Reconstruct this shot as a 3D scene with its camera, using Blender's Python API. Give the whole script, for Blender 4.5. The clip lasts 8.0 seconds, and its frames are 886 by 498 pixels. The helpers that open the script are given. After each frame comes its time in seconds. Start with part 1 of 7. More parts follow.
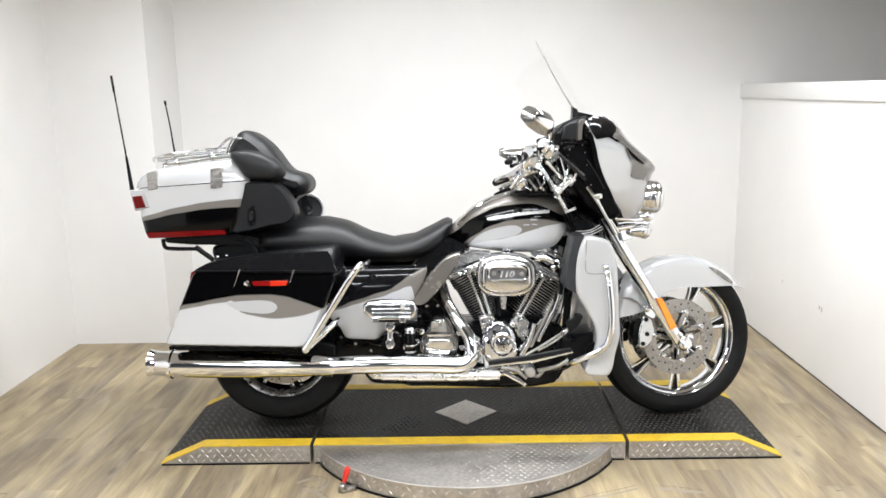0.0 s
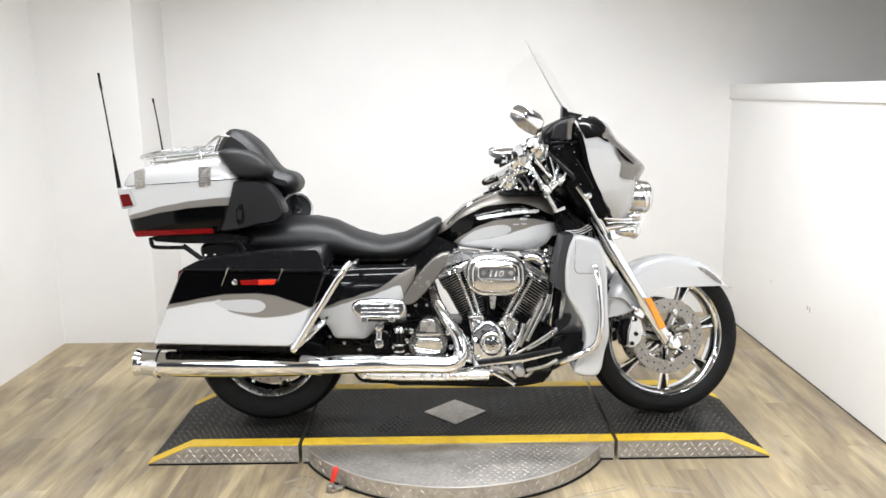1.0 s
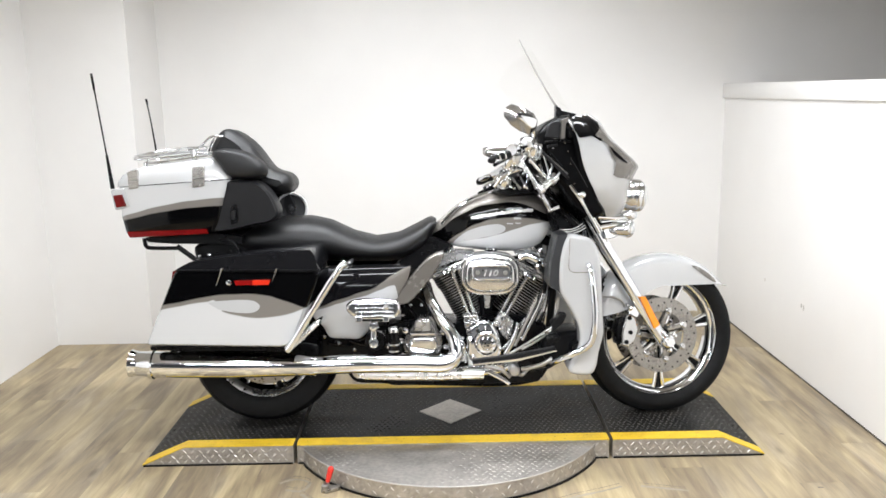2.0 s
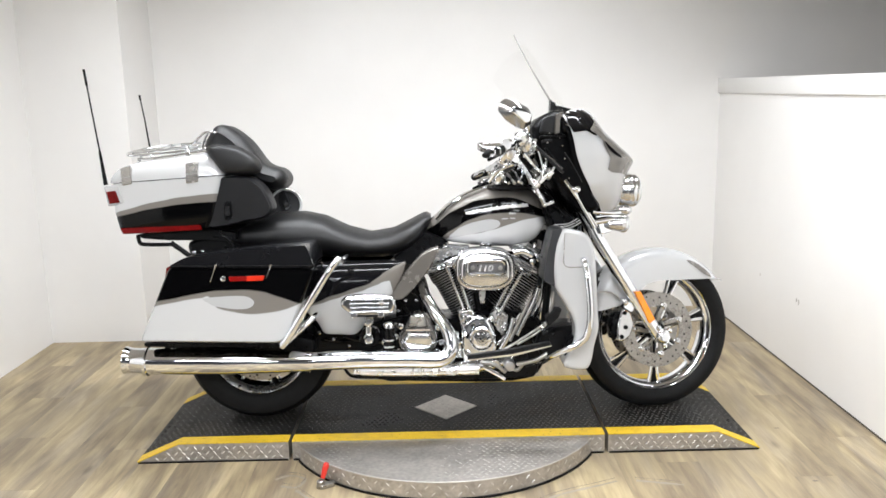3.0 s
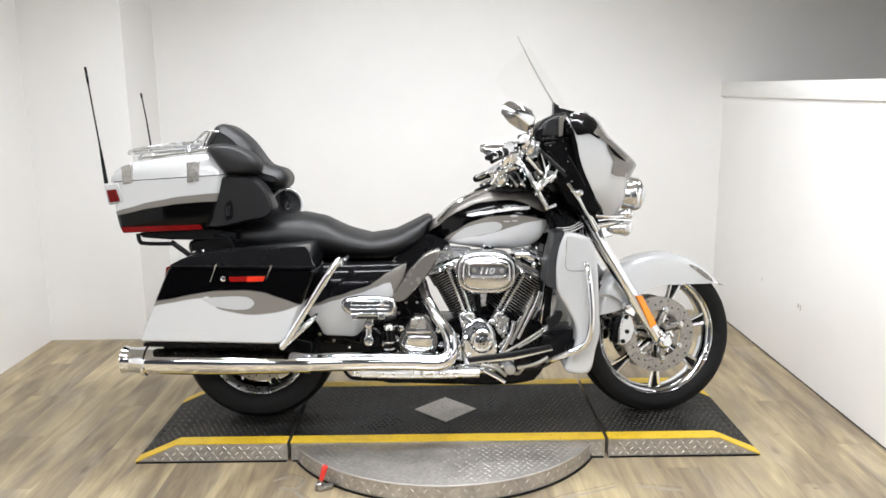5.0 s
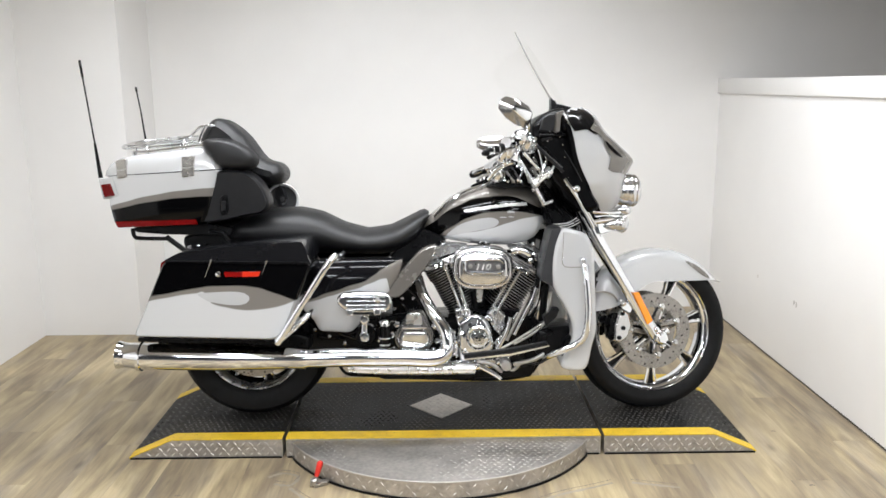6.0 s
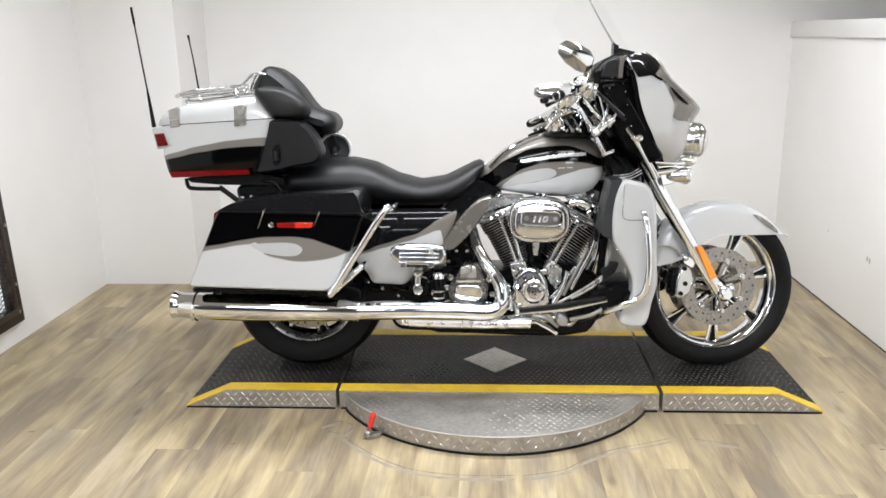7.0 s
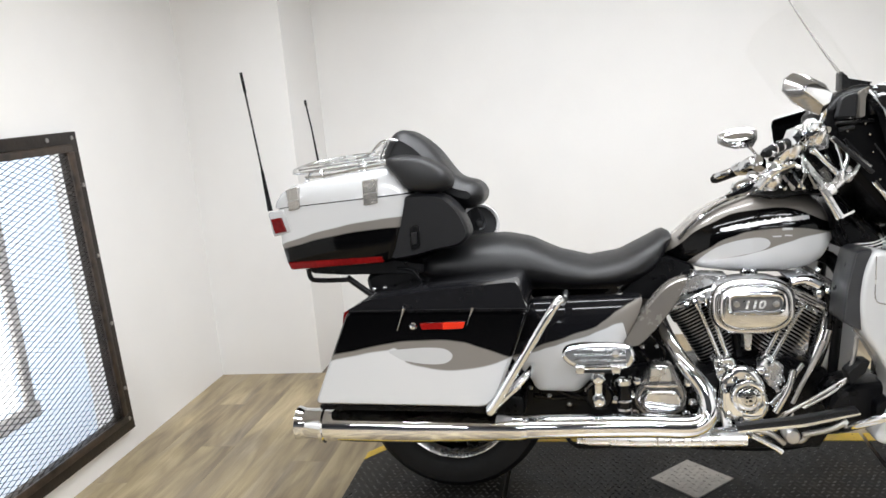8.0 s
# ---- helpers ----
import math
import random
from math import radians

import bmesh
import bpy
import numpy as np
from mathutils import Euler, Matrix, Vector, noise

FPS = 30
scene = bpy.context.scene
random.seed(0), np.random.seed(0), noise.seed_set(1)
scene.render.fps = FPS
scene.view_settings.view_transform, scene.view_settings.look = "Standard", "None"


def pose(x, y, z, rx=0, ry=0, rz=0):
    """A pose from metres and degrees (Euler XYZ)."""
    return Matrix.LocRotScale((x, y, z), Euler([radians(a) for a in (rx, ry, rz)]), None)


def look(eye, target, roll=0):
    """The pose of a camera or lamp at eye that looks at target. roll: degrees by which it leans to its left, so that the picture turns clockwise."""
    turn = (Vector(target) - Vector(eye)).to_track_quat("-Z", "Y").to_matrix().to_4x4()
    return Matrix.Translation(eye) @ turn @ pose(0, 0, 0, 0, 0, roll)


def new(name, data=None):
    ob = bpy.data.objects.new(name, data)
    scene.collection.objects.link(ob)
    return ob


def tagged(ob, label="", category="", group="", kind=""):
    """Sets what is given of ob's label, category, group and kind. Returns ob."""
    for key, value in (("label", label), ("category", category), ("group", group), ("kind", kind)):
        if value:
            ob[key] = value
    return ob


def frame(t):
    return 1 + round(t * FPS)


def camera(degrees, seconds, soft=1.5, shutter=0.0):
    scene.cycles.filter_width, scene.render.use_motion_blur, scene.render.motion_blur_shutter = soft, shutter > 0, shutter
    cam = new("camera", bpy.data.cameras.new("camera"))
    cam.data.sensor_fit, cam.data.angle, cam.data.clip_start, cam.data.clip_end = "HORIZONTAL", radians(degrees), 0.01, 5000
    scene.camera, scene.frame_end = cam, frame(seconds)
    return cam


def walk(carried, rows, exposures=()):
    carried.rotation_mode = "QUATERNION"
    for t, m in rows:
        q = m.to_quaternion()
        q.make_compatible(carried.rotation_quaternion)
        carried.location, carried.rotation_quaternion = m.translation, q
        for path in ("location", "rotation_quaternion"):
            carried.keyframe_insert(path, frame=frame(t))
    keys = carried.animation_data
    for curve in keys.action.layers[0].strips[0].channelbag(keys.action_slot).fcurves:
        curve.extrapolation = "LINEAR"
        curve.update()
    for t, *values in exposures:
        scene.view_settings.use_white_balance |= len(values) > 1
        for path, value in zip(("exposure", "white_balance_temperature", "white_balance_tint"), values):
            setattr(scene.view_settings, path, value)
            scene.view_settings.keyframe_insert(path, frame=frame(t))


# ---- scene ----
cam = camera(57.86, 8.0, soft=1.6)
# seconds, eye x, y, z, yaw, pitch, lean to the right
ROWS = [
    (0.0, -0.0904, -3.2248, 1.4117, 0.886, -11.164, 1.112),
    (0.5, -0.0896, -3.2195, 1.4048, -0.099, -11.475, 0.678),
    (1.0, -0.0859, -3.2187, 1.4058, 0.193, -11.143, 0.843),
    (1.5, -0.0841, -3.2208, 1.4061, -0.068, -11.086, 0.922),
    (2.8, -0.0757, -3.2168, 1.3955, -0.2, -11.29, 1.15),
    (3.0, -0.075, -3.2159, 1.3943, -0.386, -11.322, 1.177),
    (3.5, -0.0757, -3.2074, 1.4047, -0.288, -11.55, 1.242),
    (4.0, -0.0803, -3.2049, 1.4005, -0.528, -11.61, 1.061),
    (4.5, -0.0787, -3.2039, 1.4039, -0.231, -11.364, 0.696),
    (6.0, -0.0834, -3.1899, 1.3975, -0.719, -11.624, 0.334),
    (6.5, -0.0619, -3.1838, 1.4029, -0.127, -13.214, 0.887),
    (6.7, -0.0683, -3.1662, 1.3942, 0.899, -14.534, 0.6),
    (7.0, -0.0886, -3.1185, 1.3821, 3.251, -15.036, 0.877),
    (7.2, -0.1356, -3.0474, 1.4039, 3.791, -14.576, 1.154),
    (7.5, -0.2239, -2.9124, 1.4074, 4.794, -13.684, 1.461),
    (7.8, -0.2654, -2.6869, 1.393, 7.901, -11.74, 2.91),
    (8.0, -0.3333, -2.5371, 1.3898, 10.861, -11.252, 4.935),
]


def eye_pose(x, y, z, yaw, pitch, lean):
    a, b = radians(yaw), radians(pitch)
    way = Vector((-math.sin(a) * math.cos(b), math.cos(a) * math.cos(b), math.sin(b)))
    return look((x, y, z), Vector((x, y, z)) + way, -lean)


EXPOSURES = [(0.0, 0.06), (1.7, 0.06), (2.8, 0.02), (4.7, -0.04), (5.8, -0.14), (6.5, -0.18), (8.0, -0.13)]
walk(cam, [(t, eye_pose(*r)) for t, *r in ROWS], EXPOSURES)

# ---- world and lamps ----
world = bpy.data.worlds.new("world")
scene.world = world
world.use_nodes = True
world.node_tree.nodes["Background"].inputs[0].default_value = (0.9, 0.95, 1.0, 1)
world.node_tree.nodes["Background"].inputs[1].default_value = 0.05

LAMP_POWER = 33


def lamp(name, place, size, size_y, power, colour=(0.90, 0.942, 1.0), target=None):
    d = bpy.data.lights.new(name, "AREA")
    d.shape, d.size, d.size_y, d.energy, d.color = "RECTANGLE", size, size_y, power, colour
    ob = new(name, d)
    ob.matrix_world = look(place, target or (place[0], place[1] + 0.001, 0))
    return ob


# ---- materials ----
def mat(name):
    m = bpy.data.materials.new(name)
    m.use_nodes = True
    nt = m.node_tree
    return m, nt, nt.nodes["Principled BSDF"]


def node(nt, kind, **inputs):
    n = nt.nodes.new(kind)
    for k, v in inputs.items():
        n.inputs[k.replace("_", " ")].default_value = v
    return n


def ramp(nt, fac, stops):
    r = nt.nodes.new("ShaderNodeValToRGB")
    el = r.color_ramp.elements
    el[0].position, el[0].color = stops[0][0], (*stops[0][1], 1)
    el[1].position, el[1].color = stops[-1][0], (*stops[-1][1], 1)
    for pos, col in stops[1:-1]:
        e = el.new(pos)
        e.color = (*col, 1)
    nt.links.new(fac, r.inputs[0])
    return r


def grey(v):
    return (v, v, v)


def simple(name, colour, rough=0.5, metal=0.0, coat=0.0, vary=0.12, scale=30.0, bump=0.0, bump_scale=200.0, spec=0.5, rough_vary=0.08):
    """A surface with two scales of tone and gloss variation and an optional fine relief."""
    m, nt, b = mat(name)
    co = nt.nodes.new("ShaderNodeTexCoord")
    big = node(nt, "ShaderNodeTexNoise", Scale=scale * 0.15, Detail=3.0)
    fine = node(nt, "ShaderNodeTexNoise", Scale=scale, Detail=6.0)
    nt.links.new(co.outputs["Object"], big.inputs["Vector"])
    nt.links.new(co.outputs["Object"], fine.inputs["Vector"])
    add = nt.nodes.new("ShaderNodeMath")
    nt.links.new(big.outputs[0], add.inputs[0])
    nt.links.new(fine.outputs[0], add.inputs[1])
    half = nt.nodes.new("ShaderNodeMath")
    half.operation = "MULTIPLY"
    half.inputs[1].default_value = 0.5
    nt.links.new(add.outputs[0], half.inputs[0])
    lo, hi = [c * (1 - vary) for c in colour], [min(1, c * (1 + vary)) for c in colour]
    r = ramp(nt, half.outputs[0], [(0.35, lo), (0.65, hi)])
    nt.links.new(r.outputs[0], b.inputs["Base Color"])
    rr = ramp(nt, half.outputs[0], [(0.35, grey(max(0.02, rough - rough_vary))), (0.65, grey(min(1, rough + rough_vary)))])
    nt.links.new(rr.outputs[0], b.inputs["Roughness"])
    b.inputs["Metallic"].default_value = metal
    b.inputs["Coat Weight"].default_value = coat
    b.inputs["Coat Roughness"].default_value = 0.03
    b.inputs["Coat IOR"].default_value = 1.35
    b.inputs["Specular IOR Level"].default_value = spec
    if bump:
        n = node(nt, "ShaderNodeTexNoise", Scale=bump_scale, Detail=4.0)
        nt.links.new(co.outputs["Object"], n.inputs["Vector"])
        bp = node(nt, "ShaderNodeBump", Strength=bump, Distance=0.002)
        nt.links.new(n.outputs[0], bp.inputs["Height"])
        nt.links.new(bp.outputs[0], b.inputs["Normal"])
    return m


CHROME = simple("chrome", (0.82, 0.84, 0.87), 0.05, 1.0, vary=0.03, rough_vary=0.03, scale=12)
CHROME_DULL = simple("worn_chrome", (0.64, 0.645, 0.65), 0.22, 1.0, vary=0.1, rough_vary=0.1)
ALUMINIUM = simple("cast_aluminium", (0.55, 0.55, 0.56), 0.35, 1.0, vary=0.12, bump=0.15)
STEEL = simple("brushed_steel", (0.40, 0.39, 0.375), 0.34, 1.0, vary=0.15, scale=60)
WHITE_PAINT = simple("pearl_white_paint", (0.51, 0.515, 0.52), 0.24, 0.15, 0.7, vary=0.02, scale=12, rough_vary=0.02)
BLACK_PAINT = simple("gloss_black_paint", (0.003, 0.003, 0.0035), 0.10, 0.0, 0.2, spec=0.15, vary=0.1, rough_vary=0.04)
TAUPE_PAINT = simple("taupe_metallic_paint", (0.172, 0.159, 0.145), 0.25, 0.3, 0.6, vary=0.03, scale=60, rough_vary=0.05)
CHARCOAL_PAINT = simple("charcoal_metallic_paint", (0.008, 0.008, 0.0092), 0.12, 0.0, 0.35, spec=0.22, vary=0.05, scale=60, rough_vary=0.05)
VINYL = simple("black_vinyl", (0.004, 0.004, 0.0047), 0.44, vary=0.25, scale=14, bump=0.35, bump_scale=700, spec=0.40)
PLASTIC = simple("black_plastic", (0.003, 0.003, 0.0035), 0.28, spec=0.15, vary=0.2, bump=0.15, bump_scale=1200)
MATTE_BLACK = simple("matte_black_plastic", (0.003, 0.003, 0.0033), 0.22, spec=0.06, vary=0.2, bump=0.2, bump_scale=900)
GREY_PLASTIC = simple("dark_grey_plastic", (0.010, 0.010, 0.011), 0.42, spec=0.2, vary=0.15, bump=0.2, bump_scale=1200)
RUBBER = simple("tyre_rubber", (0.007, 0.007, 0.0074), 0.5, spec=0.14, vary=0.3, scale=40, bump=0.25, bump_scale=500)
BLACK_METAL = simple("black_engine_enamel", (0.003, 0.003, 0.0035), 0.3, 0.0, 0.0, spec=0.15, vary=0.25, bump=0.25, bump_scale=400)
RED_LENS = simple("red_lens", (0.22, 0.004, 0.003), 0.08, 0.0, 0.6, vary=0.2, scale=200)
AMBER_LENS = simple("amber_lens", (0.95, 0.28, 0.01), 0.15, 0.0, 1.0, vary=0.1, scale=300)
DARK_RED_LENS = simple("dark_red_lens", (0.125, 0.003, 0.003), 0.14, 0.0, 0.0, vary=0.35, scale=90, spec=0.18)
SATIN_CHROME = simple("satin_chrome", (0.33, 0.32, 0.31), 0.2, 0.85, vary=0.08)
BRIGHT_ALLOY = simple("polished_alloy", (0.80, 0.80, 0.80), 0.26, 1.0, vary=0.06, scale=40)
SOFT_CHROME = simple("soft_chrome", (0.70, 0.70, 0.705), 0.17, 1.0, vary=0.05, rough_vary=0.04, scale=15)
NICKEL = simple("satin_nickel", (0.42, 0.40, 0.375), 0.24, 0.9, vary=0.12)
RED_GRIP = simple("red_rubber_grip", (0.62, 0.03, 0.02), 0.4, vary=0.15)
WHITE_LETTER = simple("silver_lettering", (0.75, 0.75, 0.75), 0.25, 0.4, vary=0.05)
WALL = simple("white_wall_paint", (0.825, 0.812, 0.795), 0.30, vary=0.02, scale=4, bump=0.12, bump_scale=120, rough_vary=0.012)
CEILING = simple("ceiling_paint", (0.50, 0.475, 0.44), 0.8, vary=0.03, scale=3)


def worn(name, stops, fleck, amount, rough, spec, scale=3.0, fine=60.0):
    """A trodden surface: broad dirty patches under small flecks of another tone."""
    m, nt, b = mat(name)
    co = nt.nodes.new("ShaderNodeTexCoord")
    patch = node(nt, "ShaderNodeTexNoise", Scale=scale, Detail=7.0, Roughness=0.65, Distortion=0.4)
    nt.links.new(co.outputs["Object"], patch.inputs["Vector"])
    base = ramp(nt, patch.outputs[0], stops)
    spots = node(nt, "ShaderNodeTexNoise", Scale=fine, Detail=4.0, Roughness=0.6)
    nt.links.new(co.outputs["Object"], spots.inputs["Vector"])
    mask = ramp(nt, spots.outputs[0], [(amount, grey(0.0)), (amount + 0.08, grey(0.85))])
    mx = nt.nodes.new("ShaderNodeMixRGB")
    mx.inputs[2].default_value = (*fleck, 1)
    nt.links.new(mask.outputs[0], mx.inputs[0])
    nt.links.new(base.outputs[0], mx.inputs[1])
    nt.links.new(mx.outputs[0], b.inputs["Base Color"])
    rr = ramp(nt, patch.outputs[0], [(0.35, grey(rough - 0.12)), (0.65, grey(rough + 0.12))])
    nt.links.new(rr.outputs[0], b.inputs["Roughness"])
    b.inputs["Specular IOR Level"].default_value = spec
    bp = node(nt, "ShaderNodeBump", Strength=0.25, Distance=0.002)
    nt.links.new(spots.outputs[0], bp.inputs["Height"])
    nt.links.new(bp.outputs[0], b.inputs["Normal"])
    return m


YELLOW = worn("yellow_safety_paint", [(0.33, (0.56, 0.36, 0.025)), (0.5, (0.72, 0.48, 0.03)), (0.68, (0.80, 0.56, 0.06))], (0.22, 0.15, 0.04), 0.62, 0.5, 0.4, 7.0, 90.0)
RUSTED = simple("rusty_dark_steel", (0.020, 0.015, 0.012), 0.42, 0.3, vary=0.75, spec=0.3, scale=14, bump=0.4, bump_scale=60)




# ---- mesh helpers ----
def catmull(pts, n=5, closed=True):
    """A smooth curve through points of two or three coordinates."""
    P = [Vector(p) for p in pts]
    k = len(P)
    out = []
    for i in range(k if closed else k - 1):
        g = (lambda j: P[j % k]) if closed else (lambda j: P[min(max(j, 0), k - 1)])
        a, b, c, d = g(i - 1), g(i), g(i + 1), g(i + 2)
        for s in range(n):
            t = s / n
            out.append(0.5 * ((2 * b) + (c - a) * t + (2 * a - 5 * b + 4 * c - d) * t * t + (3 * b - a - 3 * c + d) * t ** 3))
    if not closed:
        out.append(P[-1])
    return out


def rounded(pts, r, n=4):
    """A polygon with its corners rounded by radius r (a number or one per corner)."""
    P = [Vector(p) for p in pts]
    out = []
    for i, b in enumerate(P):
        a, c = P[i - 1], P[(i + 1) % len(P)]
        rr = r[i] if isinstance(r, (list, tuple)) else r
        u, v = (a - b), (c - b)
        d = min(rr, 0.45 * u.length, 0.45 * v.length)
        p, q = b + u.normalized() * d, b + v.normalized() * d
        if d < 1e-4:
            out.append(b)
            continue
        for s in range(n + 1):
            t = s / n
            out.append((1 - t) ** 2 * p + 2 * t * (1 - t) * b + t * t * q)
    return out


def area2(P):
    return sum(P[i - 1][0] * P[i][1] - P[i][0] * P[i - 1][1] for i in range(len(P)))


def inset(P, d):
    """The outline moved inwards by d, or by as much as its tightest corner allows."""
    s = 1 if area2(P) > 0 else -1
    n = len(P)
    for _ in range(24):
        out = []
        for i in range(n):
            a, b, c = P[i - 1], P[i], P[(i + 1) % n]
            t1, t2 = (b - a).normalized(), (c - b).normalized()
            t = (t1 + t2)
            t = t.normalized() if t.length > 1e-6 else t1
            nrm = Vector((-t[1], t[0])) * s
            out.append(b + nrm * (d / max(0.5, t.dot(t1))))
        if all((out[i] - out[i - 1]).dot(P[i] - P[i - 1]) > 0 for i in range(n)):
            break
        d *= 0.8
    return out


def rings_to(bm, rings, caps=True, closed=True):
    V = [[bm.verts.new(p) for p in r] for r in rings]
    n = len(V[0])
    for a, b in zip(V, V[1:]):
        for i in range(n if closed else n - 1):
            j = (i + 1) % n
            bm.faces.new((a[i], a[j], b[j], b[i]))
    if caps:
        bm.faces.new(V[0][::-1])
        bm.faces.new(V[-1])
    return V


def slab(bm, outline, y0, y1, r=0.01, steps=3, plane="xz", r1=None):
    """A plate of that outline between y0 and y1 with rounded rims."""
    P = [Vector(p) for p in outline]
    r1 = r if r1 is None else r1
    put = {"xz": lambda p, y: (p[0], y, p[1]), "xy": lambda p, y: (p[0], p[1], y), "yz": lambda p, y: (y, p[0], p[1])}[plane]
    quarter = [math.pi / 2 * s / steps for s in range(steps + 1)]
    low = [(r * (1 - math.cos(q)), y0 + r * (1 - math.sin(q))) for q in quarter[::-1]] if r else [(0, y0)]
    high = [(r1 * (1 - math.cos(q)), y1 - r1 * (1 - math.sin(q))) for q in quarter] if r1 else [(0, y1)]
    rows = ([(low[0][0] * 1.35, low[0][1])] if r else []) + low + high + ([(high[-1][0] * 1.35, high[-1][1])] if r1 else [])
    rings = [[put(q, y) for q in inset(P, d)] for d, y in rows]
    rings_to(bm, rings)
    return bm


def stack(bm, rows, n=5):
    """A box-like moulding from levels: rear x and z, front x and z, half width, corner radius; rounded in plan."""
    rings = []
    for xr, zr, xf, zf, w, rad in rows:
        plan = rounded([(xr, -w), (xf, -w), (xf, w), (xr, w)], rad, n)
        rings.append([(p[0], p[1], zr + (zf - zr) * (p[0] - xr) / (xf - xr)) for p in plan])
    rings_to(bm, rings)
    return bm


def tube(bm, path, r, seg=10, n=5, smooth=True, caps=True):
    """A round bar along a path; r is one radius or one per point."""
    pts = catmull(path, n, False) if smooth and len(path) > 2 else [Vector(p) for p in path]
    m = len(pts)
    rr = [r] * m if not isinstance(r, (list, tuple)) else list(np.interp(np.linspace(0, len(r) - 1, m), range(len(r)), r))
    up = Vector((0.31, 0.17, 0.93)).normalized()
    rings = []
    t0 = None
    for i, p in enumerate(pts):
        t = (pts[min(i + 1, m - 1)] - pts[max(i - 1, 0)]).normalized()
        if t0 is None:
            u = (up - t * up.dot(t)).normalized()
        else:
            u = (u - t * u.dot(t)).normalized()
        t0 = t
        w = t.cross(u)
        rings.append([p + (u * math.cos(a) + w * math.sin(a)) * rr[i] for a in (2 * math.pi * k / seg for k in range(seg))])
    rings_to(bm, rings, caps)
    return bm


def lathe(bm, profile, origin, axis, seg=32, caps=True):
    """A turned body: profile rows of radius and height along the axis."""
    a = Vector(axis).normalized()
    u = a.orthogonal().normalized()
    w = a.cross(u)
    o = Vector(origin)
    rings = [[o + a * h + (u * math.cos(k) + w * math.sin(k)) * max(r, 1e-4) for k in (2 * math.pi * i / seg for i in range(seg))] for r, h in profile]
    rings_to(bm, rings, caps)
    return bm


def ring_lathe(bm, profile, origin, axis, seg=48):
    """A turned body whose profile closes on itself (tyres, rims)."""
    a = Vector(axis).normalized()
    u = a.orthogonal().normalized()
    w = a.cross(u)
    o = Vector(origin)
    rings = [[o + a * h + (u * math.cos(k) + w * math.sin(k)) * r for k in (2 * math.pi * i / seg for i in range(seg))] for r, h in profile]
    rings_to(bm, rings + [rings[0]], False)
    bmesh.ops.remove_doubles(bm, verts=bm.verts, dist=1e-6)
    return bm


def box(bm, x0, x1, y0, y1, z0, z1, bevel=0.0):
    r = bmesh.ops.create_cube(bm, size=1.0, matrix=Matrix.Translation(((x0 + x1) / 2, (y0 + y1) / 2, (z0 + z1) / 2)) @ Matrix.Diagonal((abs(x1 - x0), abs(y1 - y0), abs(z1 - z0), 1)))
    if bevel:
        es = {e for v in r["verts"] for e in v.link_edges}
        bmesh.ops.bevel(bm, geom=list(es), offset=bevel, segments=2, affect="EDGES", profile=0.5)
    return bm


def rod_box(bm, a, b, w, h, bevel=0.0, up=(0, 0, 1)):
    """A bar of rectangular section from a to b."""
    a, b = Vector(a), Vector(b)
    t = (b - a).normalized()
    s = t.cross(Vector(up)).normalized()
    v = s.cross(t)
    m = Matrix((s, t, v)).transposed().to_4x4()
    m.translation = (a + b) / 2
    r = bmesh.ops.create_cube(bm, size=1.0, matrix=m @ Matrix.Diagonal((w, (b - a).length, h, 1)))
    if bevel:
        es = {e for q in r["verts"] for e in q.link_edges}
        bmesh.ops.bevel(bm, geom=list(es), offset=bevel, segments=2, affect="EDGES", profile=0.5)
    return bm


def ball(bm, c, r, seg=16):
    bmesh.ops.create_uvsphere(bm, u_segments=seg, v_segments=seg // 2, radius=1.0, matrix=Matrix.Translation(c) @ Matrix.Diagonal((*(r if isinstance(r, (list, tuple)) else (r, r, r)), 1)))
    return bm


def finish(name, bm, material, sharp=38):
    bmesh.ops.recalc_face_normals(bm, faces=bm.faces)
    for f in bm.faces:
        f.smooth = True
    for e in bm.edges:
        if len(e.link_faces) == 2 and e.calc_face_angle(0) > radians(sharp):
            e.smooth = False
    me = bpy.data.meshes.new(name)
    bm.to_mesh(me)
    bm.free()
    me.materials.append(material)
    return new(name, me)


def part(name, bm, material, parent, label=""):
    ob = finish(name, bm, material)
    ob.parent = parent
    if label:
        ob["label"] = label
    return ob


def thing(name, label, category, place=(0, 0, 0), group="", kind=""):
    ob = new(name)
    ob.location = place
    ob.empty_display_size = 0.1
    return tagged(ob, label, category, group, kind)


def structure(name, bm, material, label, category):
    return tagged(finish(name, bm, material), label, category, "", "structure")


def BM():
    return bmesh.new()


# ---- the room ----
XL, XR, YC, YB, YF, YS = -2.305, 1.66, 1.24, 1.72, -3.6, -8.0
XC, CAP_Z, CEIL_Z = -1.755, 1.335, 2.33
WIN = (-0.95, 0.316, 0.105, 1.35)   # the barred opening in the left wall: y0, y1, z0, z1

